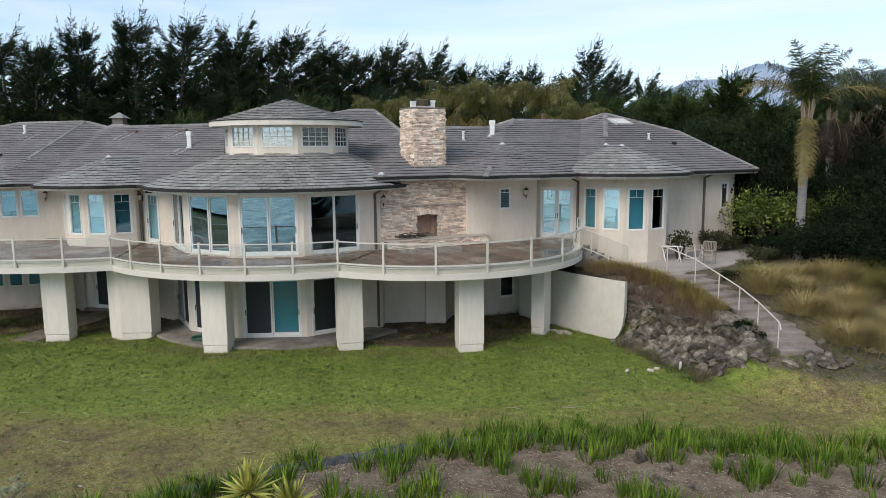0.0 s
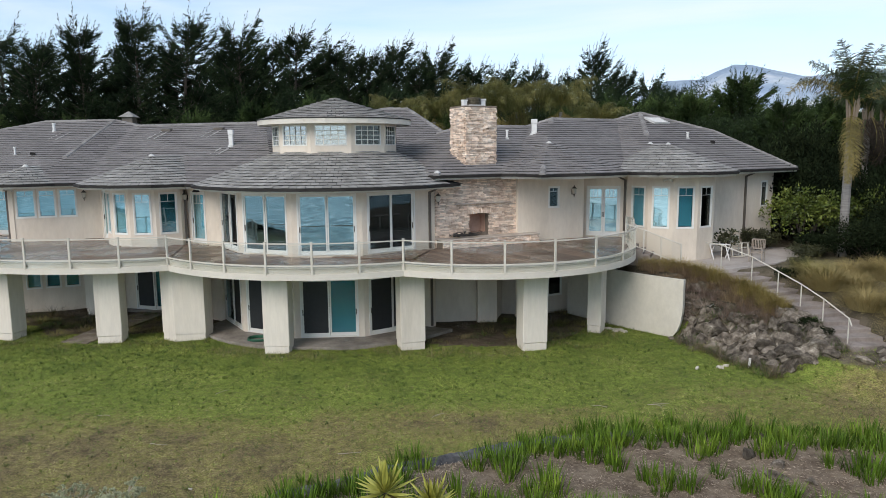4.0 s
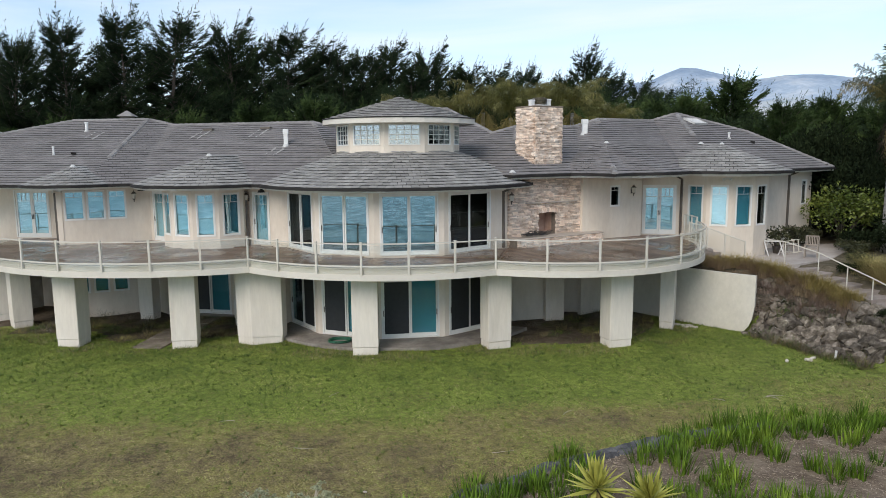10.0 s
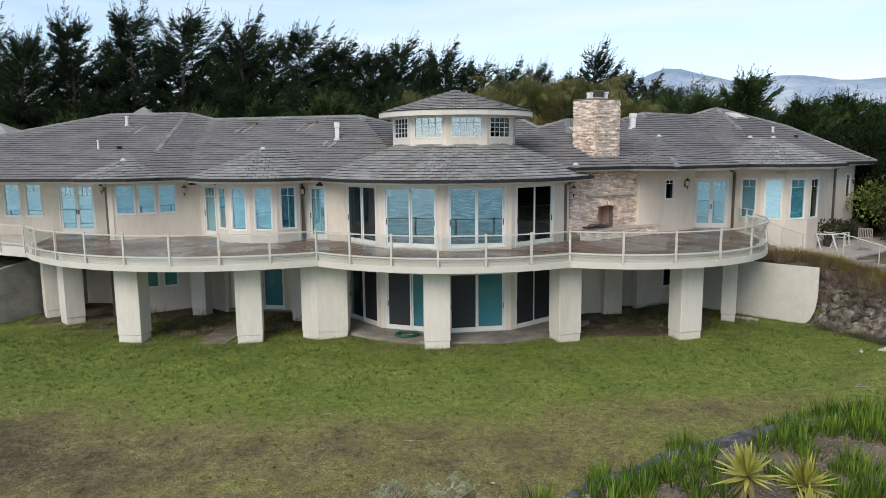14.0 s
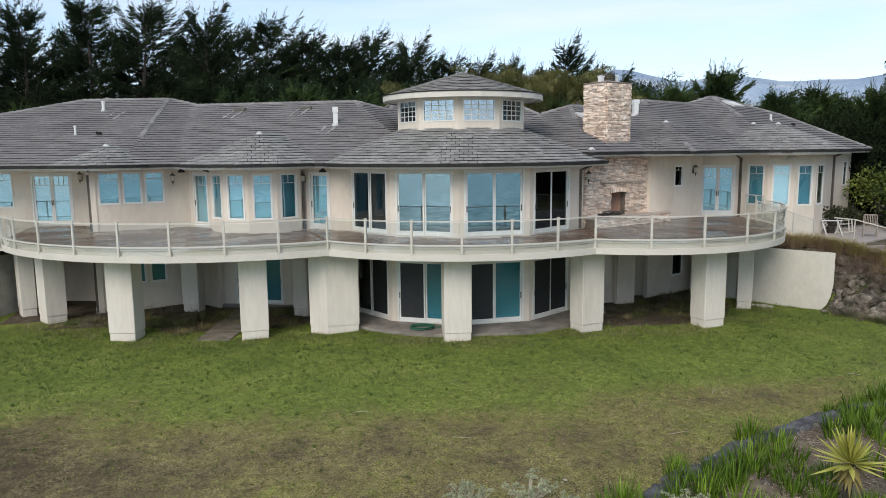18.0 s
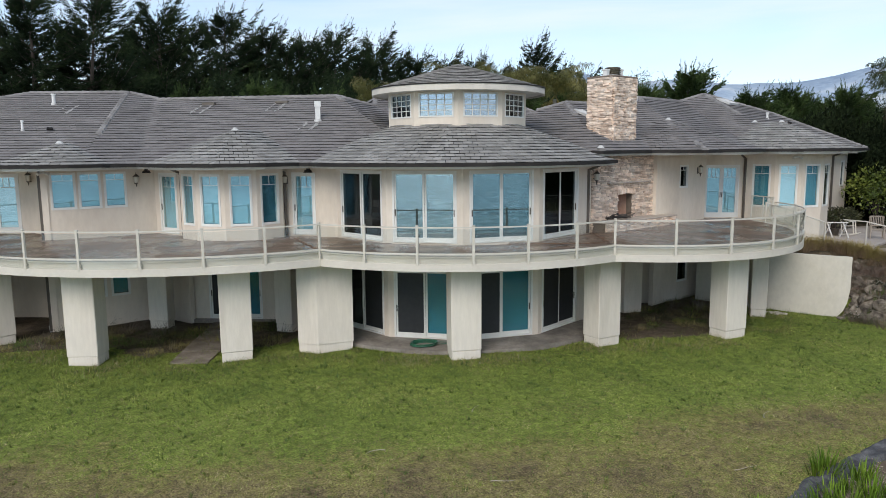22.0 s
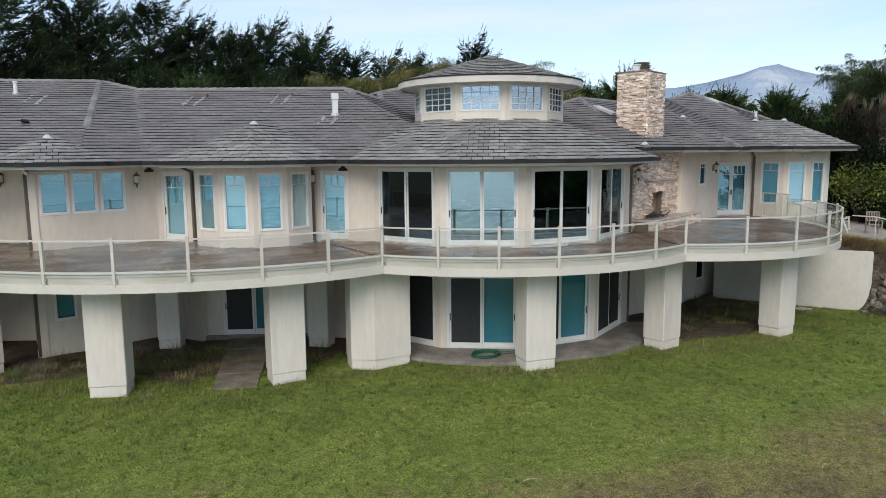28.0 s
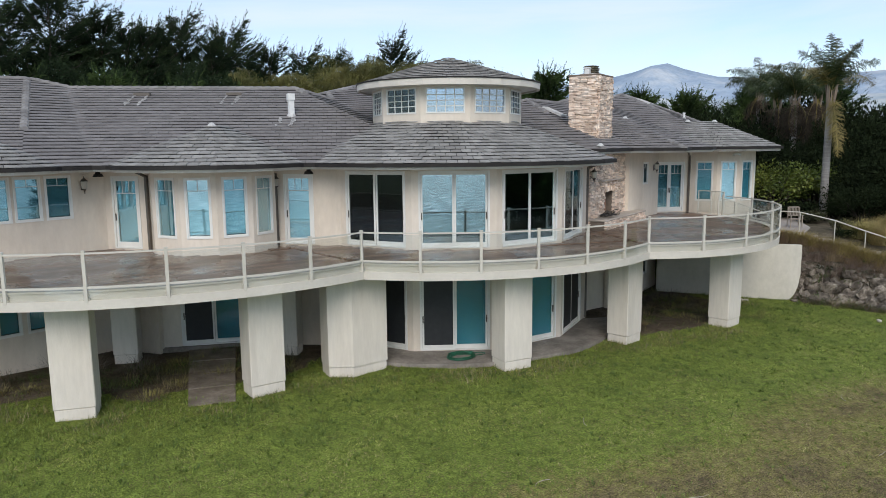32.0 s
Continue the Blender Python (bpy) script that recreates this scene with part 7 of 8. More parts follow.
for x, y, s, a in ((23.6, 40.6, 0.97, 100), (27.2, 44.6, 1.08, 210), (25.0, 38.6, 1.0, 300)):
    copy_thing(pb, pose(0, 0, 0)).matrix_basis = Matrix.LocRotScale((x, y, gz(x, y)), Euler((0, 0, radians(a))), (s, s, s))
pc = palm("palm_tree", 12, 8.4, 4.2, 24, 7, "clustered palm with long drooping golden-green fronds behind the roof", 0.2, False, 1.15, 7, leaf=PALMGOLD)
pc.matrix_basis = pose(5.1, 62.5, gz(5, 62) - 0.2, 0, 0, 10)
for x, y, s, a in ((1.2, 63, 1.0, 60), (-2.2, 62, 0.9, 130), (8.6, 60.5, 0.98, 200), (11.4, 58.5, 0.80, 280), (-5.4, 63.5, 0.88, 20), (3.2, 60.5, 0.93, 330)):
    copy_thing(pc, pose(0, 0, 0)).matrix_basis = Matrix.LocRotScale((x, y, gz(x, y) - 0.2), Euler((0, 0, radians(a))), (s, s, s))


# ---------------- shrubs, tussocks, flower bed ----------------
def shrub(name, seed, r, h, n, material, label, leaf=0.16, width=0.05, category="shrub", group=""):
    rng = random.Random(seed)
    T = thing(name, pose(0, 0, 0), label, category, group)
    bm = bmesh.new()
    pts, dirs = [], []
    for k in range(18):
        a = rng.uniform(0, 6.28)
        q = r * rng.uniform(0.3, 0.85)
        e = Vector((q * math.cos(a), q * math.sin(a), h * rng.uniform(0.5, 0.9)))
        limb(bm, [Vector((0, 0, 0)), e * 0.5 + Vector((0, 0, 0.1 * h)), e], 0.035, 0.01, 4)
        c = rng.uniform(0.28, 0.5) * r
        for j in range(n // 18):
            v = Vector((rng.gauss(0, 1), rng.gauss(0, 1), rng.gauss(0.15, 0.8))).normalized()
            p = e + v * c * rng.random() ** 0.4
            if p.z > 0.02:
                pts.append(tuple(p))
                dirs.append(tuple(v + Vector((rng.gauss(0, 0.6), rng.gauss(0, 0.6), rng.gauss(0.1, 0.6)))))
    part("woody_frame", bm, BARK, T)
    V, F = sprays(pts, dirs, leaf, width, rng)
    mesh_part("foliage", V.tolist(), F.tolist(), material, T)
    return T


def place(T, x, y, s=1.0, a=0.0, sz=None, copy=True, dz=-0.03):
    o = copy_thing(T, Matrix.Identity(4)) if copy else T
    o.matrix_basis = Matrix.LocRotScale((x, y, gz(x, y) + dz), Euler((0, 0, a)), (s, s, sz or s))
    return o


s1 = shrub("shrub", 2, 2.0, 2.9, 4600, SHRUB, "rounded bright green glossy shrub below the palm", 0.19, 0.055, group="shrubs")
place(s1, 16.3, 35.3, 0.98, 0, copy=False)
place(s1, 19.1, 35.0, 0.98, 2, 0.92)
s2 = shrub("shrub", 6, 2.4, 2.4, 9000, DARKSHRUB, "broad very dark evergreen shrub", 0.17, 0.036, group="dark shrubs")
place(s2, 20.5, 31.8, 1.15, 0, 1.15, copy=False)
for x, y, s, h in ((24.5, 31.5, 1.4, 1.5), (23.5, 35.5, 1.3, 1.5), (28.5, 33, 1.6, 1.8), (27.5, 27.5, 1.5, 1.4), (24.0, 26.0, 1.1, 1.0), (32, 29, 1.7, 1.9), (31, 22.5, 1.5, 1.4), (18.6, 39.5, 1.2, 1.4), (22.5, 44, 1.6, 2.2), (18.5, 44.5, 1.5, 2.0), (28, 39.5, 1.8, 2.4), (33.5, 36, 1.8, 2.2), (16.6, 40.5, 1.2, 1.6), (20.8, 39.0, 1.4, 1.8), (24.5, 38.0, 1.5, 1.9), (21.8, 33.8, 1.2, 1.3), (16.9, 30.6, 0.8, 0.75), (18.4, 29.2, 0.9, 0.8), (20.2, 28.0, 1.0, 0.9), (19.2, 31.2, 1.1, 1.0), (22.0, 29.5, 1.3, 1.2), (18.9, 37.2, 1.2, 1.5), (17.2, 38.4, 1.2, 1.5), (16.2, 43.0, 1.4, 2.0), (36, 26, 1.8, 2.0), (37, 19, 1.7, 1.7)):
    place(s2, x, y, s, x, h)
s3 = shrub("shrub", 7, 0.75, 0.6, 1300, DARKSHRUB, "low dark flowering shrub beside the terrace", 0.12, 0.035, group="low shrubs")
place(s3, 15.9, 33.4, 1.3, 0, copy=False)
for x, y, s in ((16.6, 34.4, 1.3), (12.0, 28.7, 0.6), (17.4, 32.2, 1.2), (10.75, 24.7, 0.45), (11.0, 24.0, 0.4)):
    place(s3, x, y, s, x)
b1 = shrub("shrub", 17, 0.8, 0.95, 1500, OLIVELEAF, "loose olive shrub against the house wall", 0.16, 0.03, group="wall shrubs")
place(b1, 13.75, 35.1, 0.95, 0, 1.0, copy=False, dz=0.0)
for x, y, s_, h in ((14.5, 35.55, 0.8, 0.75), (14.6, 32.2, 1.0, 0.55), (15.3, 33.0, 1.1, 0.6), (13.1, 29.6, 0.6, 0.5)):
    place(b1, x, y, s_, x, h, dz=0.0)
for ob in bpy.data.objects:
    if ob.get("group") == "wall shrubs" and ob.location.y > 34.5:
        ob.location.z = 2.95
pot = shrub("potted_plant", 9, 0.55, 1.3, 420, OLIVELEAF, "dark glossy leggy plant in a pot by the house wall", 0.15, 0.05, "plant")
part("pot", cylm((0, 0, 0), (0, 0, 0.34), 0.16, 0.22, 12), BRONZE, pot)
place(pot, 11.25, 32.95, 1.0, 0, copy=False, dz=0.0)
pot.location.z = 2.95


def star(rng, n, L, w, lo, hi, fold=0.25, sag=0.0):
    """Stiff pointed leaves that spray from one point between two rises, in degrees."""
    vs, fs = [], []
    for k in range(n):
        a, e = rng.uniform(0, math.tau), radians(lo + (hi - lo) * rng.random() ** 0.8)
        d = Vector((math.cos(a) * math.cos(e), math.sin(a) * math.cos(e), math.sin(e)))
        side = d.cross(Vector((0, 0, 1))).normalized() if abs(d.z) < 0.99 else Vector((1, 0, 0))
        up = side.cross(d)
        l, ww = L * rng.uniform(0.75, 1.1), w * rng.uniform(0.8, 1.15)
        m, t = d * l * 0.4, d * l - Vector((0, 0, sag * l))
        b = len(vs)
        vs += [tuple(d * 0.02), tuple(m + side * ww - up * ww * fold), tuple(m), tuple(m - side * ww - up * ww * fold), tuple(t)]
        fs += [(b, b + 1, b + 2), (b, b + 2, b + 3), (b + 1, b + 4, b + 2), (b + 2, b + 4, b + 3)]
    return vs, fs


def silver_bush(seed):
    """Pale bare stems that fork up to a flat head of silver leaf rosettes."""
    rng = random.Random(seed)
    T = thing("grey_bush", pose(0, 0, 0), "low silvery bush of leaf rosettes on pale bare stems", "shrub", "grey bushes")
    bm = bmesh.new()
    vs, fs = [], []
    for k in range(6):
        a = k * math.tau / 6 + rng.uniform(-0.3, 0.3)
        f = Vector((0.15 * math.cos(a), 0.15 * math.sin(a), rng.uniform(0.26, 0.36)))
        limb(bm, [Vector((0.02 * math.cos(a), 0.02 * math.sin(a), -0.05)), f * 0.55, f], 0.026, 0.017, 5)
        for j in range(4):
            e = f + Vector((rng.gauss(0.17 * math.cos(a), 0.10), rng.gauss(0.17 * math.sin(a), 0.10), rng.uniform(0.14, 0.22)))
            limb(bm, [f, f.lerp(e, 0.5) + Vector((0, 0, -0.03)), e], 0.014, 0.010, 4)
            for c in range(4):
                o = e + Vector((rng.gauss(0, 0.045), rng.gauss(0, 0.045), rng.gauss(0.01, 0.018)))
                v2, f2 = star(rng, 20, 0.072, 0.013, 0, 85)
                b = len(vs)
                vs += [(o.x + q[0], o.y + q[1], o.z + q[2]) for q in v2]
                fs += [tuple(b + i for i in q) for q in f2]
    part("stems", bm, PALETWIG, T, "pale bare forked stems")
    mesh_part("foliage", vs, fs, GREYLEAF, T)
    return T


PALETWIG = mat("bleached twig", [(0.30, 0.26, 0.20), (0.46, 0.41, 0.33)], 9, 0.9, 0.2, 60)
g0 = silver_bush(15)
place(g0, -11.05, 14.95, 1.0, 0, copy=False)
for x, y, s_ in ((-9.9, 14.8, 1.08), (-10.5, 14.35, 0.85), (-9.25, 14.2, 0.8), (-7.4, 13.2, 1.0)):
    place(g0, x, y, s_, x)


def tuft(name, seed, n, r, h, w, lean, droop, material, label, group, category="grass clump", seg=3):
    rng = random.Random(seed)
    vs, fs = blades(rng, n, r, h, w, lean, droop, seg)
    return tagged(mesh_part(name, vs, fs, material), label, category, group)


def scatter(kinds, spots, seed, smin=0.8, smax=1.2):
    rng = random.Random(seed)
    first = set()
    for x, y in spots:
        T = rng.choice(kinds)
        s = rng.uniform(smin, smax)
        place(T, x, y, s, rng.uniform(0, 6.28), copy=T in first)
        first.add(T)
    for T in kinds:
        if T not in first:
            bpy.data.objects.remove(T)


rng = random.Random(41)
tus = [tuft("tussock_grass", 50 + k, 1900, 0.36, 0.90, 0.0075, 1.15, 0.40, GOLDGRASS if k < 3 else YELLOWGRASS, "large arching golden tussock of ornamental grass", "tussocks on the bank", seg=4) for k in range(4)]
spots = []
for k in range(900):
    y = rng.uniform(22.4, 28.9)
    x = rng.uniform(12.9, 19.5)
    if x > interp(y, [22, 25, 27, 29.2], [13.2, 13.1, 12.7, 12.4]) and all(math.dist((x, y), q) > 1.12 for q in spots):
        spots.append((x, y))
scatter(tus, spots[:80], 1, 1.25, 1.65)
BAND = [(6.3, 30.15), (7.95, 29.15), (9.05, 28.0), (9.55, 27.0), (10.0, 25.75)]
spots = []
for k in range(1500):
    t = rng.random() * 4
    i = int(t)
    p, q = BAND[i], BAND[i + 1]
    c = along(p, q, t - i)
    L = math.dist(p, q)
    u = max(-0.62 if t > 2.2 else -0.30, min(0.62, rng.gauss(0.03, 0.30)))
    x, y = c[0] - (q[1] - p[1]) / L * u, c[1] + (q[0] - p[0]) / L * u
    inside = (x - 5.38) * 2.12 + (y - 29.97) * 1.97 > 0.75 and gz(x, y) > 1.25
    if inside and all(math.dist((x, y), o[:2]) > 0.22 for o in spots):
        spots.append((x, y, u))
rust = [tuft("rust_grass", 60 + k, 220, 0.22, 0.55, 0.010, 0.75, 0.25, RUSTGRASS if k < 2 else AMBERGRASS if k < 4 else PLUMGRASS, ("rusty brown grass clump arching over the bank", "amber upright grass clump along the bank", "dull plum-brown grass clump above the boulders")[k // 2], "bank grasses") for k in range(6)]
spots = spots[:230]
scatter(rust[:2], [o[:2] for o in spots if -0.22 < o[2] <= 0.10], 2, 0.85, 1.2)
scatter(rust[2:4], [o[:2] for o in spots if o[2] > 0.10], 4, 0.95, 1.3)
scatter(rust[4:], [o[:2] for o in spots if o[2] <= -0.22], 9, 0.8, 1.1)
dead = [tuft("dead_brush", 64 + k, 300, 0.30, 0.40, 0.011, 1.6, 0.2, PINKTWIG, "pale pinkish dead twiggy brush beside the retaining wall", "dead brush", "shrub") for k in range(2)]
scatter(dead, [(7.95, 28.62), (8.2, 28.42), (8.05, 28.3), (8.35, 28.15), (7.8, 28.45)], 5, 0.8, 1.15)
cover = [tuft("ground_cover", 66 + k, 90, 0.30, 0.16, 0.022, 1.3, 0.2, (OLIVELEAF, BLADE)[k], "low dull green ground cover beside the garden steps", "ground cover", "ground cover") for k in range(2)]
spots = []
for k in range(50):
    c = along((10.0, 28.4), (11.1, 24.6), rng.random())
    spots.append((c[0] + rng.gauss(-0.1, 0.22), c[1] + rng.gauss(0, 0.2)))
scatter(cover, spots, 6, 0.7, 1.2)


def alyssum(seed):
    """A low mat of small leaves dotted with tiny white flower heads."""
    rng = random.Random(seed)
    T = thing("flowering_mat", pose(0, 0, 0), "low dark green mat with tiny white flowers between the boulders", "flowering plant", "flowering mats")
    vs, fs, fv, ff = [], [], [], []
    for k in range(60):
        a, q = rng.uniform(0, math.tau), 0.34 * math.sqrt(rng.random())
        o = Vector((q * math.cos(a), q * math.sin(a), 0.16 * (1 - (q / 0.36) ** 2) + 0.03))
        for star_n, L, w, V, F, lo in ((7, 0.075, 0.016, vs, fs, -20),) + (((6, 0.026, 0.014, fv, ff, 10),) if k % 3 == 0 else ()):
            v2, f2 = star(rng, star_n, L, w, lo, 80)
            b = len(V)
            lift = 0.05 if V is fv else 0.0
            V += [(o.x + c[0], o.y + c[1], o.z + c[2] + lift) for c in v2]
            F += [tuple(b + i for i in f) for f in f2]
    mesh_part("foliage", vs, fs, OLIVELEAF, T)
    mesh_part("flowers", fv, ff, WHITEP, T, "tiny white flower heads")
    return T


mats = [alyssum(130), alyssum(131)]
scatter(mats, [(8.75, 27.55), (8.6, 27.8), (8.15, 27.4), (7.75, 27.75), (7.6, 27.95), (7.9, 27.95), (9.35, 26.35), (9.2, 26.55), (9.5, 26.1), (7.5, 27.6), (10.2, 24.7), (8.45, 27.0)], 23, 0.8, 1.3)
twig = [tuft("dry_weed", 96 + k, 70, 0.22, 0.34, 0.010, 1.0, 0.3, (STRAW, TWIG, BLADE)[k], "dry twiggy weed growing between the boulders", "weeds among the boulders", "weed") for k in range(3)]
spots = []
for k in range(190):
    y = rng.uniform(22.8, 28.2)
    f = interp(y, [22, 23, 24.6, 27.7, 28.5], [9.0, 8.2, 7.8, 7.4, 7.4])
    e = interp(y, [22, 23.2, 25, 27, 28.5], [12.0, 11.3, 10.3, 9.1, 8.3])
    spots.append((f + (e - f) * rng.random(), y))
for k in range(70):
    y = rng.uniform(22.9, 27.6)
    spots.append((interp(y, [22, 23.3, 24.6, 27.7, 28.5], [9.5, 9.1, 8.15, 7.35, 7.3]) + rng.gauss(-0.12, 0.16), y))
scatter(twig, spots, 7, 0.7, 1.4)
strap = [tuft("strap_leaf_clump", 70 + k, 50, 0.25, 0.50, 0.036, 0.50, 0.20, STRAP, "clump of upright green strap leaves in the flower bed", "strap-leaf clumps", "perennial") for k in range(5)]
spots = []
for k in range(4000):
    x = rng.uniform(-9, 16)
    e = float(bed_edge(x))
    y = e - 0.15 - abs(rng.gauss(0, 1)) * 2.6
    back = rng.random() < 0.2 and (x > -0.8 or noise.noise(Vector((x * 0.9, 9, 1))) > 0.05)
    if back:
        y = e + rng.uniform(0.25, 0.6)
    dens = 0.10 + 1.5 * noise.noise(Vector((x * 0.6, y * 0.6, 3)))
    if e - y < 1.3:
        dens += 0.45
    if x > 7.5:
        dens -= 0.15
    if y > 8 and rng.random() < dens and all(math.dist((x, y), q) > 0.40 for q in spots):
        spots.append((x, y))
scatter(strap, spots[:260], 3, 0.75, 1.25)


def yucca(seed, label):
    rng = random.Random(seed)
    T = thing("yucca", pose(0, 0, 0), label, "yucca", "yuccas")
    part("stem", cylm((0, 0, -0.1), (0.03, 0, 0.72), 0.07, 0.055, 8), BARK, T)
    for name, n, L, lo, hi, mt, lab, sag in (("leaf", 64, 0.62, -12, 88, YUCCA, "", 0.06), ("dead_leaf", 22, 0.46, -72, -25, PALMDRY, "drooping orange-brown dead leaf", 0.12)):
        for k in range(n):
            vs, fs = star(rng, 1, L, 0.050, lo, hi, 0.3, sag)
            mesh_part(name, vs, fs, mt, T, lab).matrix_basis = pose(0.03, 0, 0.74)
    return T


yuc = yucca(80, "yellow-green spiky yucca on a short stem in the flower bed")
for k, (x, y, s_) in enumerate(((-4.05, 13.5, 1.2), (-3.05, 13.05, 1.12), (-3.5, 12.2, 0.95), (9.6, 12.6, 0.8))):
    place(yuc, x, y, s_, k * 1.3, copy=k > 0)
brush = [tuft("dry_brush", 110 + k, 150, 0.36, 0.55, 0.009, 1.3, 0.35, (TWIG, OLIVELEAF)[k], "dead brown brush in the shade below the deck", "brush below the deck", "weed") for k in range(2)]
scatter(brush, [(-23.0, 32.6), (-22.4, 33.3), (-21.2, 33.9), (-20.3, 33.6), (-19.9, 31.8), (-18.9, 32.8), (-18.6, 31.6), (-14.6, 31.0), (-15.0, 32.2), (-13.9, 30.4), (-1.6, 30.3), (-0.3, 30.2), (0.9, 31.0), (1.8, 31.4), (2.6, 30.8), (-22.9, 31.6), (3.1, 31.2), (0.2, 29.6)], 21, 0.7, 1.35)
weeds = [tuft("weed_tuft", 90 + k, 90, 0.32, 0.27, 0.012, 1.3, 0.4, (STRAW, BLADE, YELLOWGRASS)[k], "ragged weed tuft in the shade of the deck", "weeds under the deck", "weed") for k in range(3)]
spots = []
for k in range(800):
    x, y = rng.uniform(-24.5, 4.5), rng.uniform(27.5, 33.6)
    u = bool(under_house(np.array(x), np.array(y)))
    a = math.dist((x, y), C_MID) < 7.2
    inpath = -18.4 < x < -15.6 and 28 < y < 30.2
    if u and not a and not inpath and x < 4.2 and (x < -13 or y < 31 + 0.42 * (x + 2.5)) and rng.random() < 0.5:
        spots.append((x, y))
scatter(weeds, spots[:280], 4, 0.7, 1.5)


def lawn_blades(n, seed):
    """Short grass over the lawn, thinner where it is worn."""
    R = np.random.RandomState(seed)
    x = R.uniform(-34, 17, n)
    y = 12 + 23 * R.random_sample(n) ** 0.9
    keep = (y > bed_edge(x) + 0.1) & ~under_house(x, y)
    z = ground_z(x, y)
    keep &= (z < 0.75) | ((x > 8.5) & (y < 23.4) & (z < 1.5))
    x, y, z = x[keep], y[keep], z[keep]
    m = len(x)
    h = R.uniform(0.015, 0.055, m) * np.interp(y, [14, 24, 29], [0.75, 1.0, 1.35])
    a = R.uniform(0, math.tau, m)
    w = R.uniform(0.006, 0.014, m)
    lx, ly = R.normal(0, 0.075, m), R.normal(0, 0.075, m)
    V = np.stack([np.stack([x - np.cos(a) * w, y - np.sin(a) * w, z - 0.01], 1), np.stack([x + np.cos(a) * w, y + np.sin(a) * w, z - 0.01], 1), np.stack([x + lx, y + ly, z + h], 1)], 1)
    dry = R.random_sample(m) < 0.08 + 0.80 * dry_at(x, y) + 0.12 * np.sin(x * 1.1 + 1) * np.sin(y * 1.7)
    for name, sel, mt, lab in (("lawn_grass", ~dry, SWARD, "short green lawn grass"), ("dry_grass", dry, SWARD_D, "short dry straw-coloured grass in the lawn")):
        P = V[sel].reshape(-1, 3)
        tagged(mesh_part(name, P.tolist(), np.arange(len(P)).reshape(-1, 3).tolist(), mt), lab, "grass", kind="stuff")


LINER = mat("dark bed liner", [(0.028, 0.028, 0.03), (0.065, 0.066, 0.07), (0.14, 0.14, 0.14)], 3.0, 0.75, 0.8, 14, fine=0.3)


def bed_liner(x0, x1):
    """Crumpled dark weed sheet that shows along the upper edge of the bed."""
    xs = np.arange(x0, x1, 0.06)
    vs, fs = [], []
    for i, x in enumerate(xs):
        e = float(bed_edge(x))
        for j in range(5):
            w = 0.52 - 0.17 * j - 0.12 * noise.noise(Vector((x * 0.8, j * 0.3, 2)))
            z = gz(x, e + w) + 0.03 + (0.16 * abs(noise.noise(Vector((x * 2.2, j * 0.9, 7)))) + 0.07 * noise.noise(Vector((x * 7.0, j * 2.3, 3)))) * (0 < j < 4) - 0.05 * (j in (0, 4))
            vs.append((x, e + w, z))
        if i:
            for j in range(4):
                b = (i - 1) * 5 + j
                fs.append((b, b + 5, b + 6, b + 1))
    return tagged(mesh_part("bed_liner", vs, fs, LINER), "crumpled dark weed sheet along the flower bed edge", "weed sheet", kind="structure")


bed_liner(-9.5, 2.6)


def twig_thing(x, y, turn, seed):
    rng = random.Random(seed)
    cu = bpy.data.curves.new("fallen_twig", 'CURVE')
    cu.dimensions, cu.bevel_depth, cu.bevel_resolution = '3D', 0.011, 0
    sp = cu.splines.new('NURBS')
    sp.points.add(4)
    p, a = Vector((0, 0, 0.035)), 0.0
    for j in range(5):
        sp.points[j].co = (*p, 1)
        sp.points[j].radius = 1.0 - 0.17 * j
        a += rng.uniform(-0.6, 0.6)
        p = p + Vector((math.cos(a), math.sin(a), rng.uniform(-0.03, 0.05))) * rng.uniform(0.10, 0.17)
    sp.use_endpoint_u = True
    cu.materials.append(PALETWIG)
    ob = new("fallen_twig", cu)
    ob.matrix_basis = pose(x, y, gz(x, y), 0, 0, turn)
    return tagged(ob, "bleached fallen twig lying on the lawn", "twig", "fallen twigs")


for k, (x, y, a) in enumerate(((3.73, 20.55, 10), (3.8, 20.65, 25), (3.6, 20.5, -12), (-10.7, 18.5, 15), (-10.0, 22.2, 80), (2.35, 20.5, 150), (-5.5, 17.6, 30), (-3.0, 19.8, 60), (-12.6, 20.4, 170))):
    twig_thing(x, y, a, 200 + k)
for k, (x, y) in enumerate(((4.75, 29.5), (5.0, 29.35), (5.25, 29.3), (4.95, 29.1), (5.3, 29.05))):
    ob = part("paving_stone", prism([(0.17 * math.cos(i * 1.05 + k), 0.13 * math.sin(i * 1.05 + k)) for i in range(6)], -0.02, 0.05), PALEROCK)
    ob.matrix_basis = pose(x, y, gz(x, y) + 0.01, 3, 2, 40 * k)
    tagged(ob, "loose flat pale stone beside the retaining wall", "paving stone", "loose flat stones")

lawn_blades(520000, 3)


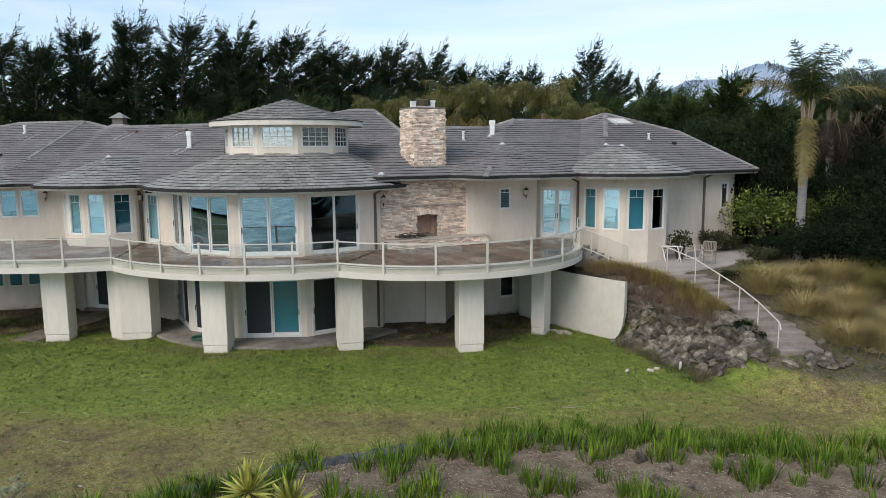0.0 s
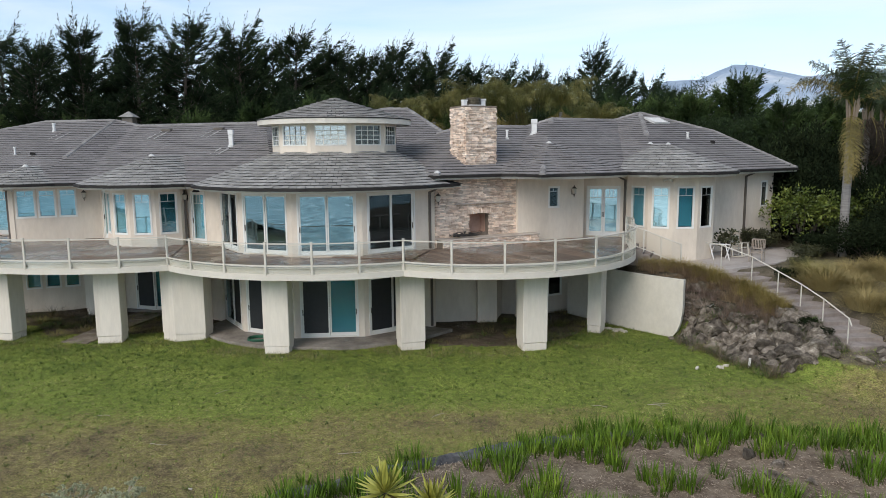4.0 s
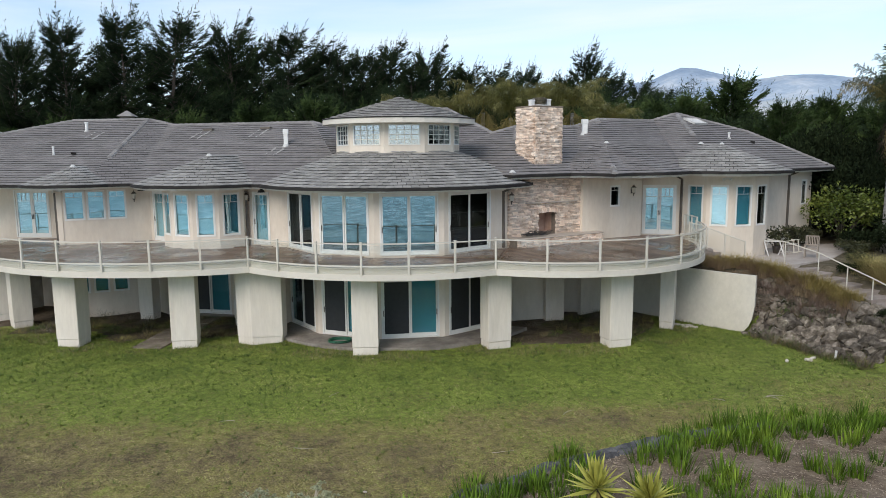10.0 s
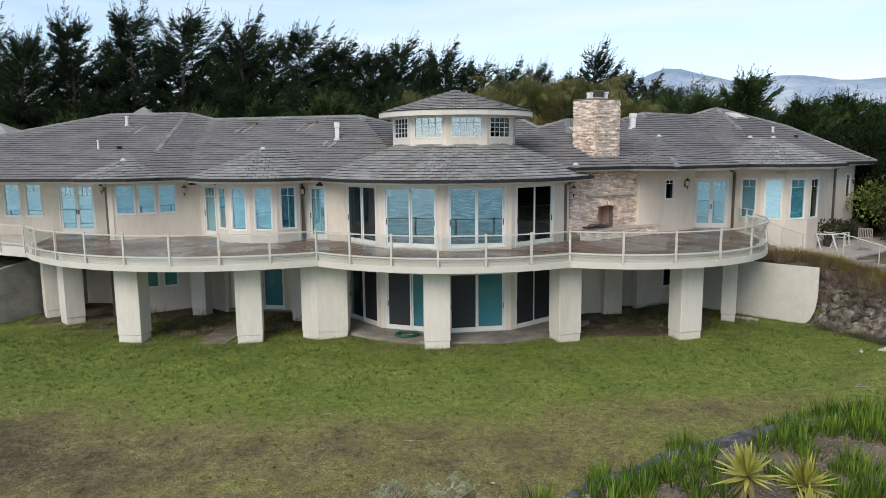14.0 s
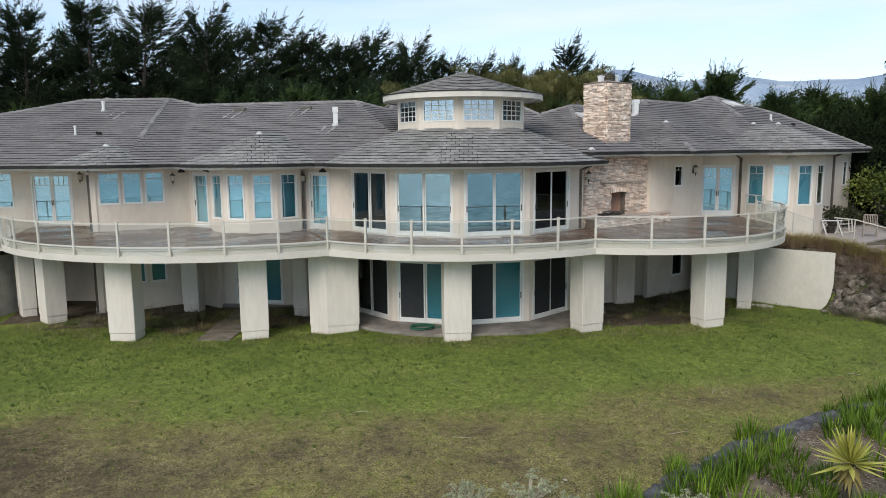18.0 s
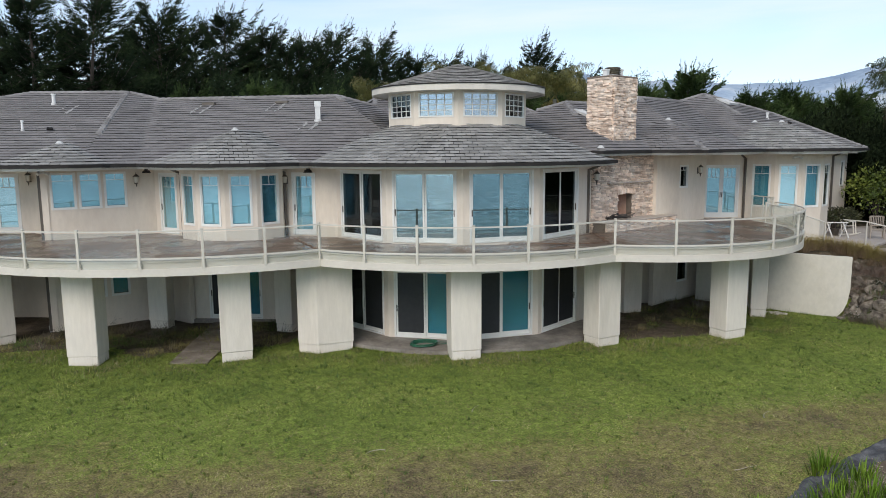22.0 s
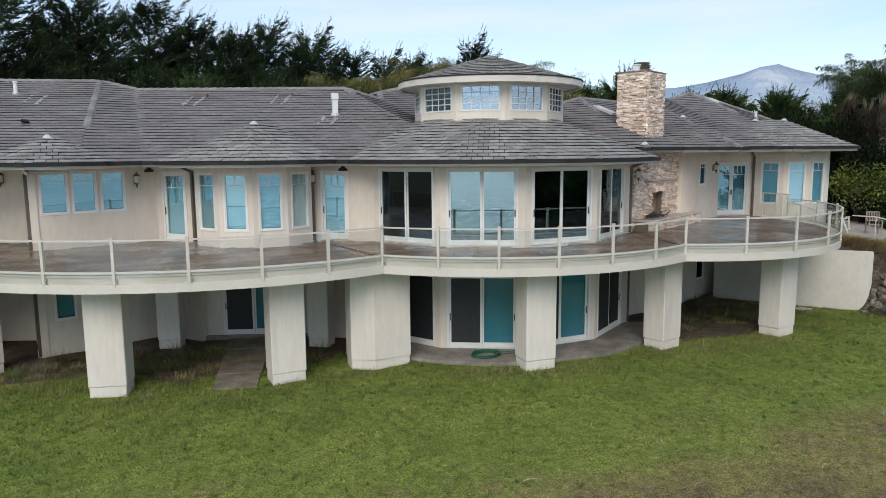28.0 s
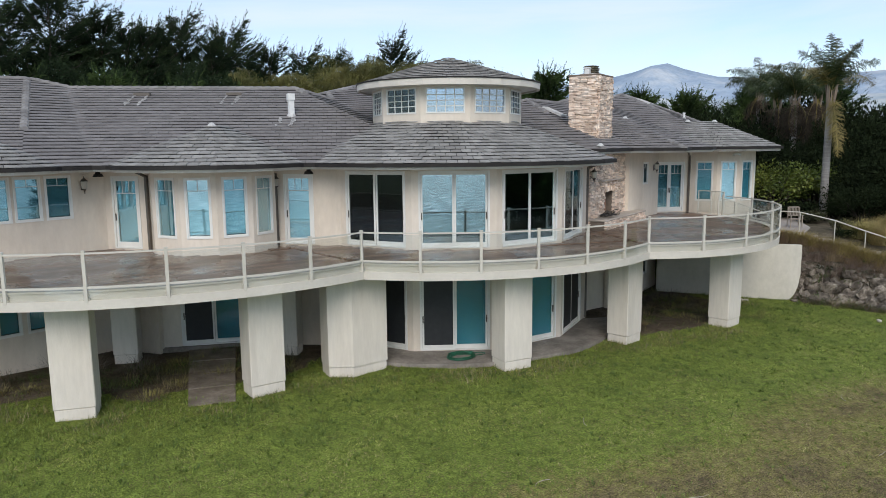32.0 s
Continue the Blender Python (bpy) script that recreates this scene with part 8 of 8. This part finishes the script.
def lawn_clumps(n, seed, name, material, label, h0, h1, k=10, damp=True):
    """Taller clumps of grass that give the lawn its uneven nap."""
    R = np.random.RandomState(seed)
    x = R.uniform(-34, 14, n)
    y = 14 + 17 * R.random_sample(n) ** 0.7
    z = ground_z(x, y)
    like = 1.0 - 0.85 * dry_at(x, y) if damp else 0.12 + dry_at(x, y)
    keep = (y > bed_edge(x) + 0.3) & ~under_house(x, y) & ((z < 0.85) | ((x > 8.5) & (y < 23.4) & (z < 1.5))) & (R.random_sample(n) < like)
    x, y, z = x[keep], y[keep], z[keep]
    m = len(x)
    a = R.uniform(0, math.tau, (m, k))
    q = R.uniform(0.0, 0.10, (m, k))
    bx, by = x[:, None] + q * np.cos(a), y[:, None] + q * np.sin(a)
    h = R.uniform(h0, h1, (m, k)) * np.interp(y, [14, 22, 30], [0.7, 0.9, 1.3])[:, None]
    le = R.uniform(0.3, 1.0, (m, k)) * h
    w = R.uniform(0.006, 0.012, (m, k))
    zb = np.repeat(z[:, None], k, 1)
    V = np.stack([np.stack([bx - np.sin(a) * w, by + np.cos(a) * w, zb - 0.01], -1), np.stack([bx + np.sin(a) * w, by - np.cos(a) * w, zb - 0.01], -1), np.stack([bx + np.cos(a) * le, by + np.sin(a) * le, zb + h], -1)], 2).reshape(-1, 3)
    tagged(mesh_part(name, V.tolist(), np.arange(len(V)).reshape(-1, 3).tolist(), material), label, "grass", kind="stuff")


TUFTY = leafmat("clump grass blade", [(0.075, 0.115, 0.022), (0.13, 0.18, 0.034), (0.19, 0.235, 0.052)], 0.5, 0.6, 0.4)
# darker copy of the clump grass, for shadow specks in the lawn
TUFTY_D = leafmat("coarse weed blade", [(0.045, 0.078, 0.017), (0.075, 0.12, 0.025), (0.115, 0.165, 0.037)], 0.5, 0.6, 0.4)
STRAWY = leafmat("bleached straw", [(0.10, 0.08, 0.045), (0.20, 0.165, 0.10), (0.34, 0.29, 0.19)], 0.8, 0.8, 0.4)
lawn_clumps(13000, 13, "grass_clumps", TUFTY, "uneven clumps of green grass in the lawn", 0.03, 0.10)
lawn_clumps(1100, 14, "coarse_weeds", TUFTY_D, "scattered darker grass clumps, shadow specks put into their colour", 0.05, 0.13, 14)
lawn_clumps(7000, 15, "dead_straw", STRAWY, "bleached dead straw lying in the worn lawn", 0.008, 0.03, 4, False)


def drip_weeds(n, seed, name, material, label):
    """Dry and green weeds along the drip line of the deck and round the pillars."""
    R = np.random.RandomState(seed)
    pts = np.array(EDGE)
    i = R.randint(0, len(pts), n)
    off = np.abs(R.normal(0, 1.0, n)) - 0.15
    c = np.array([(C_LEFT if k < len(EDGE_L) else C_MID if k < len(EDGE_L) + len(EDGE_M) else C_RIGHT) for k in i])
    d = c - pts[i]
    d /= np.linalg.norm(d, axis=1)[:, None]
    x, y = (pts[i] + d * (off[:, None] + 0.4)).T + R.normal(0, 0.25, (2, n))
    hall = (np.hypot(x - C_MID[0], y - C_MID[1]) < 6.9) & (x > -13) & (x < -1.5)
    track = (x > -18.6) & (x < -16.4) & (y > 28.2) & (y < 30.0)
    keep = ~hall & ~track & (ground_z(x, y) < 0.8) & (x < 5.2) & (noise_field(x, y) > -0.1)
    x, y = x[keep], y[keep]
    z = ground_z(x, y)
    m = len(x)
    a = R.uniform(0, math.tau, m)
    h = R.uniform(0.04, 0.19, m)
    le = R.uniform(0.4, 1.4, m) * h
    w = R.uniform(0.004, 0.009, m)
    V = np.stack([np.stack([x - np.sin(a) * w, y + np.cos(a) * w, z - 0.01], -1), np.stack([x + np.sin(a) * w, y - np.cos(a) * w, z - 0.01], -1), np.stack([x + np.cos(a) * le, y + np.sin(a) * le, z + h], -1)], 1).reshape(-1, 3)
    tagged(mesh_part(name, V.tolist(), np.arange(len(V)).reshape(-1, 3).tolist(), material), label, "weeds", kind="stuff")


drip_weeds(9000, 31, "dry_weeds", YELLOWGRASS, "yellowing dry weeds along the drip line of the deck")
drip_weeds(6000, 32, "dead_weeds", STRAWY, "bleached dead weeds along the drip line of the deck")
drip_weeds(7000, 33, "green_weeds", BLADE, "green weeds along the drip line of the deck")
LITTER = leafmat("dead leaf litter", [(0.17, 0.13, 0.09), (0.30, 0.24, 0.18), (0.44, 0.37, 0.29)], 2, 0.9, 0.4)
R = np.random.RandomState(8)
n = 45000
x = R.uniform(-14, 17, n)
y = bed_edge(x) + 0.35 - R.uniform(0, 7.5, n)
z = ground_z(x, y) + R.uniform(0.0, 0.04, n)
a = R.uniform(0, math.tau, n)
L, w = R.uniform(0.04, 0.16, n), R.uniform(0.004, 0.012, n)
V = np.stack([np.stack([x, y, z], 1), np.stack([x + np.cos(a) * L * 0.5 - np.sin(a) * w, y + np.sin(a) * L * 0.5 + np.cos(a) * w, z + 0.01], 1), np.stack([x + np.cos(a) * L, y + np.sin(a) * L, z], 1), np.stack([x + np.cos(a) * L * 0.5 + np.sin(a) * w, y + np.sin(a) * L * 0.5 - np.cos(a) * w, z + 0.006], 1)], 1).reshape(-1, 3)
tagged(mesh_part("leaf_litter", V.tolist(), np.arange(4 * n).reshape(-1, 4).tolist(), LITTER), "pale dead leaf litter on the bed", "leaf litter", kind="stuff")


# ---------------- the distance ----------------
def hills(name, dist, prof, material, label, depth=500):
    """A far range of hills: heading in degrees and height in degrees, rolled back over depth."""
    vs, fs = [], []
    hs = np.linspace(prof[0][0], prof[-1][0], 140)
    el = np.interp(hs, [p[0] for p in prof], [p[1] for p in prof])
    rows = [(0.0, 0.0), (0.35, 0.45), (0.7, 0.8), (1.0, 1.0), (1.4, 0.6)]
    for dd, ff in rows:
        for h, e in zip(hs, el):
            d = dist + depth * dd
            e2 = e + 0.16 * noise.noise(Vector((h * 0.35, dd * 2, dist * 0.01))) + 0.06 * noise.noise(Vector((h * 1.7, dd * 2, 5)))
            z = 8 + (dist + depth) * math.tan(radians(max(0.0, e2))) * ff + (0 if ff > 0.05 else -30)
            if 0.05 < ff < 0.99:
                z *= 1 + 0.16 * noise.noise(Vector((h * 0.5, dd * 5, 9)))
            vs.append((d * math.sin(radians(h)) - 8, d * math.cos(radians(h)), z))
    n = len(hs)
    for r in range(len(rows) - 1):
        for k in range(n - 1):
            i = r * n + k
            fs.append((i, i + 1, i + 1 + n, i + n))
    ob = mesh_part(name, vs, fs, material)
    ob.data.polygons.foreach_set("use_smooth", [True] * len(fs))
    return tagged(ob, label, "hills", kind="structure")


# haze is painted: its pale blue sits in the hillside colours
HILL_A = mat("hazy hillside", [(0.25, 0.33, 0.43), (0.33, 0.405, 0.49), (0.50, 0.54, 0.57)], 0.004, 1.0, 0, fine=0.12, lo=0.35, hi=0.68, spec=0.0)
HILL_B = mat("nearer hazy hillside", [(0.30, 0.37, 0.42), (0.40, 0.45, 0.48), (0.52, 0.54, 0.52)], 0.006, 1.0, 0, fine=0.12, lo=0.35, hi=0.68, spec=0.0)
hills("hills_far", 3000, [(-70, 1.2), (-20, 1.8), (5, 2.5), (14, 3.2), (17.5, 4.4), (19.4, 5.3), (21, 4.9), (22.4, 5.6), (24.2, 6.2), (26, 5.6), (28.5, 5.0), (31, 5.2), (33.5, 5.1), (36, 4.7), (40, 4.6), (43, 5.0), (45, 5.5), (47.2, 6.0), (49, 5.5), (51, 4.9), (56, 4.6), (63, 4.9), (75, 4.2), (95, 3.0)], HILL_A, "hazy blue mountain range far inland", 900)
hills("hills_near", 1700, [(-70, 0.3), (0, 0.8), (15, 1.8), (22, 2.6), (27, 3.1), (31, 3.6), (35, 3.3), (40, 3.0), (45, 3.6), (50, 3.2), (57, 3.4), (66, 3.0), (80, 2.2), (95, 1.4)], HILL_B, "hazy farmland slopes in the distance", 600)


# far house and its small roof turret
def small_house(x, y, w, d, h, roofh, label, turn=0.0):
    z = gz(x, y)
    T = thing("house", pose(x, y, z, 0, 0, turn), label, "house")
    part("wall", boxm(-w, w, -d, d, -0.3, h), STUCCO, T)
    bm = bmesh.new()
    v = [bm.verts.new(p) for p in ((-w - 0.5, -d - 0.5, h), (w + 0.5, -d - 0.5, h), (w + 0.5, d + 0.5, h), (-w - 0.5, d + 0.5, h), (-w * 0.3, 0, h + roofh), (w * 0.3, 0, h + roofh))]
    for f in ((0, 1, 5, 4), (1, 2, 5), (2, 3, 4, 5), (3, 0, 4), (3, 2, 1, 0)):
        bm.faces.new([v[i] for i in f])
    part("roof", bm, TILE_P, T)
    return T


small_house(-43.5, 66, 3.2, 3.0, 5.9, 1.5, "small pale outbuilding with a hipped roof behind the west wing")
tu = thing("roof_turret", pose(-31.3, 69.2, 0), "small shingled roof turret behind the west wing", "turret")
bm = bmesh.new()
bmesh.ops.create_cone(bm, cap_ends=True, segments=4, radius1=3.2, radius2=0.8, depth=1.2, matrix=pose(0, 0, 10.3, 0, 0, 45))
part("lower_roof", bm, TILE_P, tu)
part("wall", boxm(-3.0, 3.0, -2.4, 2.4, gz(-31.3, 69) - 0.1, 9.7), STUCCO, tu)
part("louvre", boxm(-0.5, 0.5, -0.5, 0.5, 10.9, 11.5), PIPE, tu, "dark louvred sides")
bm = bmesh.new()
bmesh.ops.create_cone(bm, cap_ends=True, segments=4, radius1=1.05, radius2=0.05, depth=0.55, matrix=pose(0, 0, 11.77, 0, 0, 45))
part("roof", bm, TILE_P, tu)

# ---------------- loose pieces last: deck boards and the nearest roof tiles ----------------
unit = bpy.data.meshes.new("board")
bm = boxm(-0.5, 0.5, -0.5, 0.5, -0.5, 0.5)
bm.to_mesh(unit)
bm.free()
unit.materials.append(PLANK)
for o, d, t0, t1 in BOARDS:
    m = frame_at((o[0] + d[0] * (t0 + t1) / 2, o[1] + d[1] * (t0 + t1) / 2, DECK - 0.022), d) @ Matrix.Diagonal((t1 - t0, 0.278, 0.04, 1))
    share("board", unit, deck, m)
for T, tiles in SINGLE_TILES:
    for q in tiles:
        vs, fs = [], []
        add_tile(vs, fs, q)
        mesh_part("tile", vs, fs, TILE_P, T)
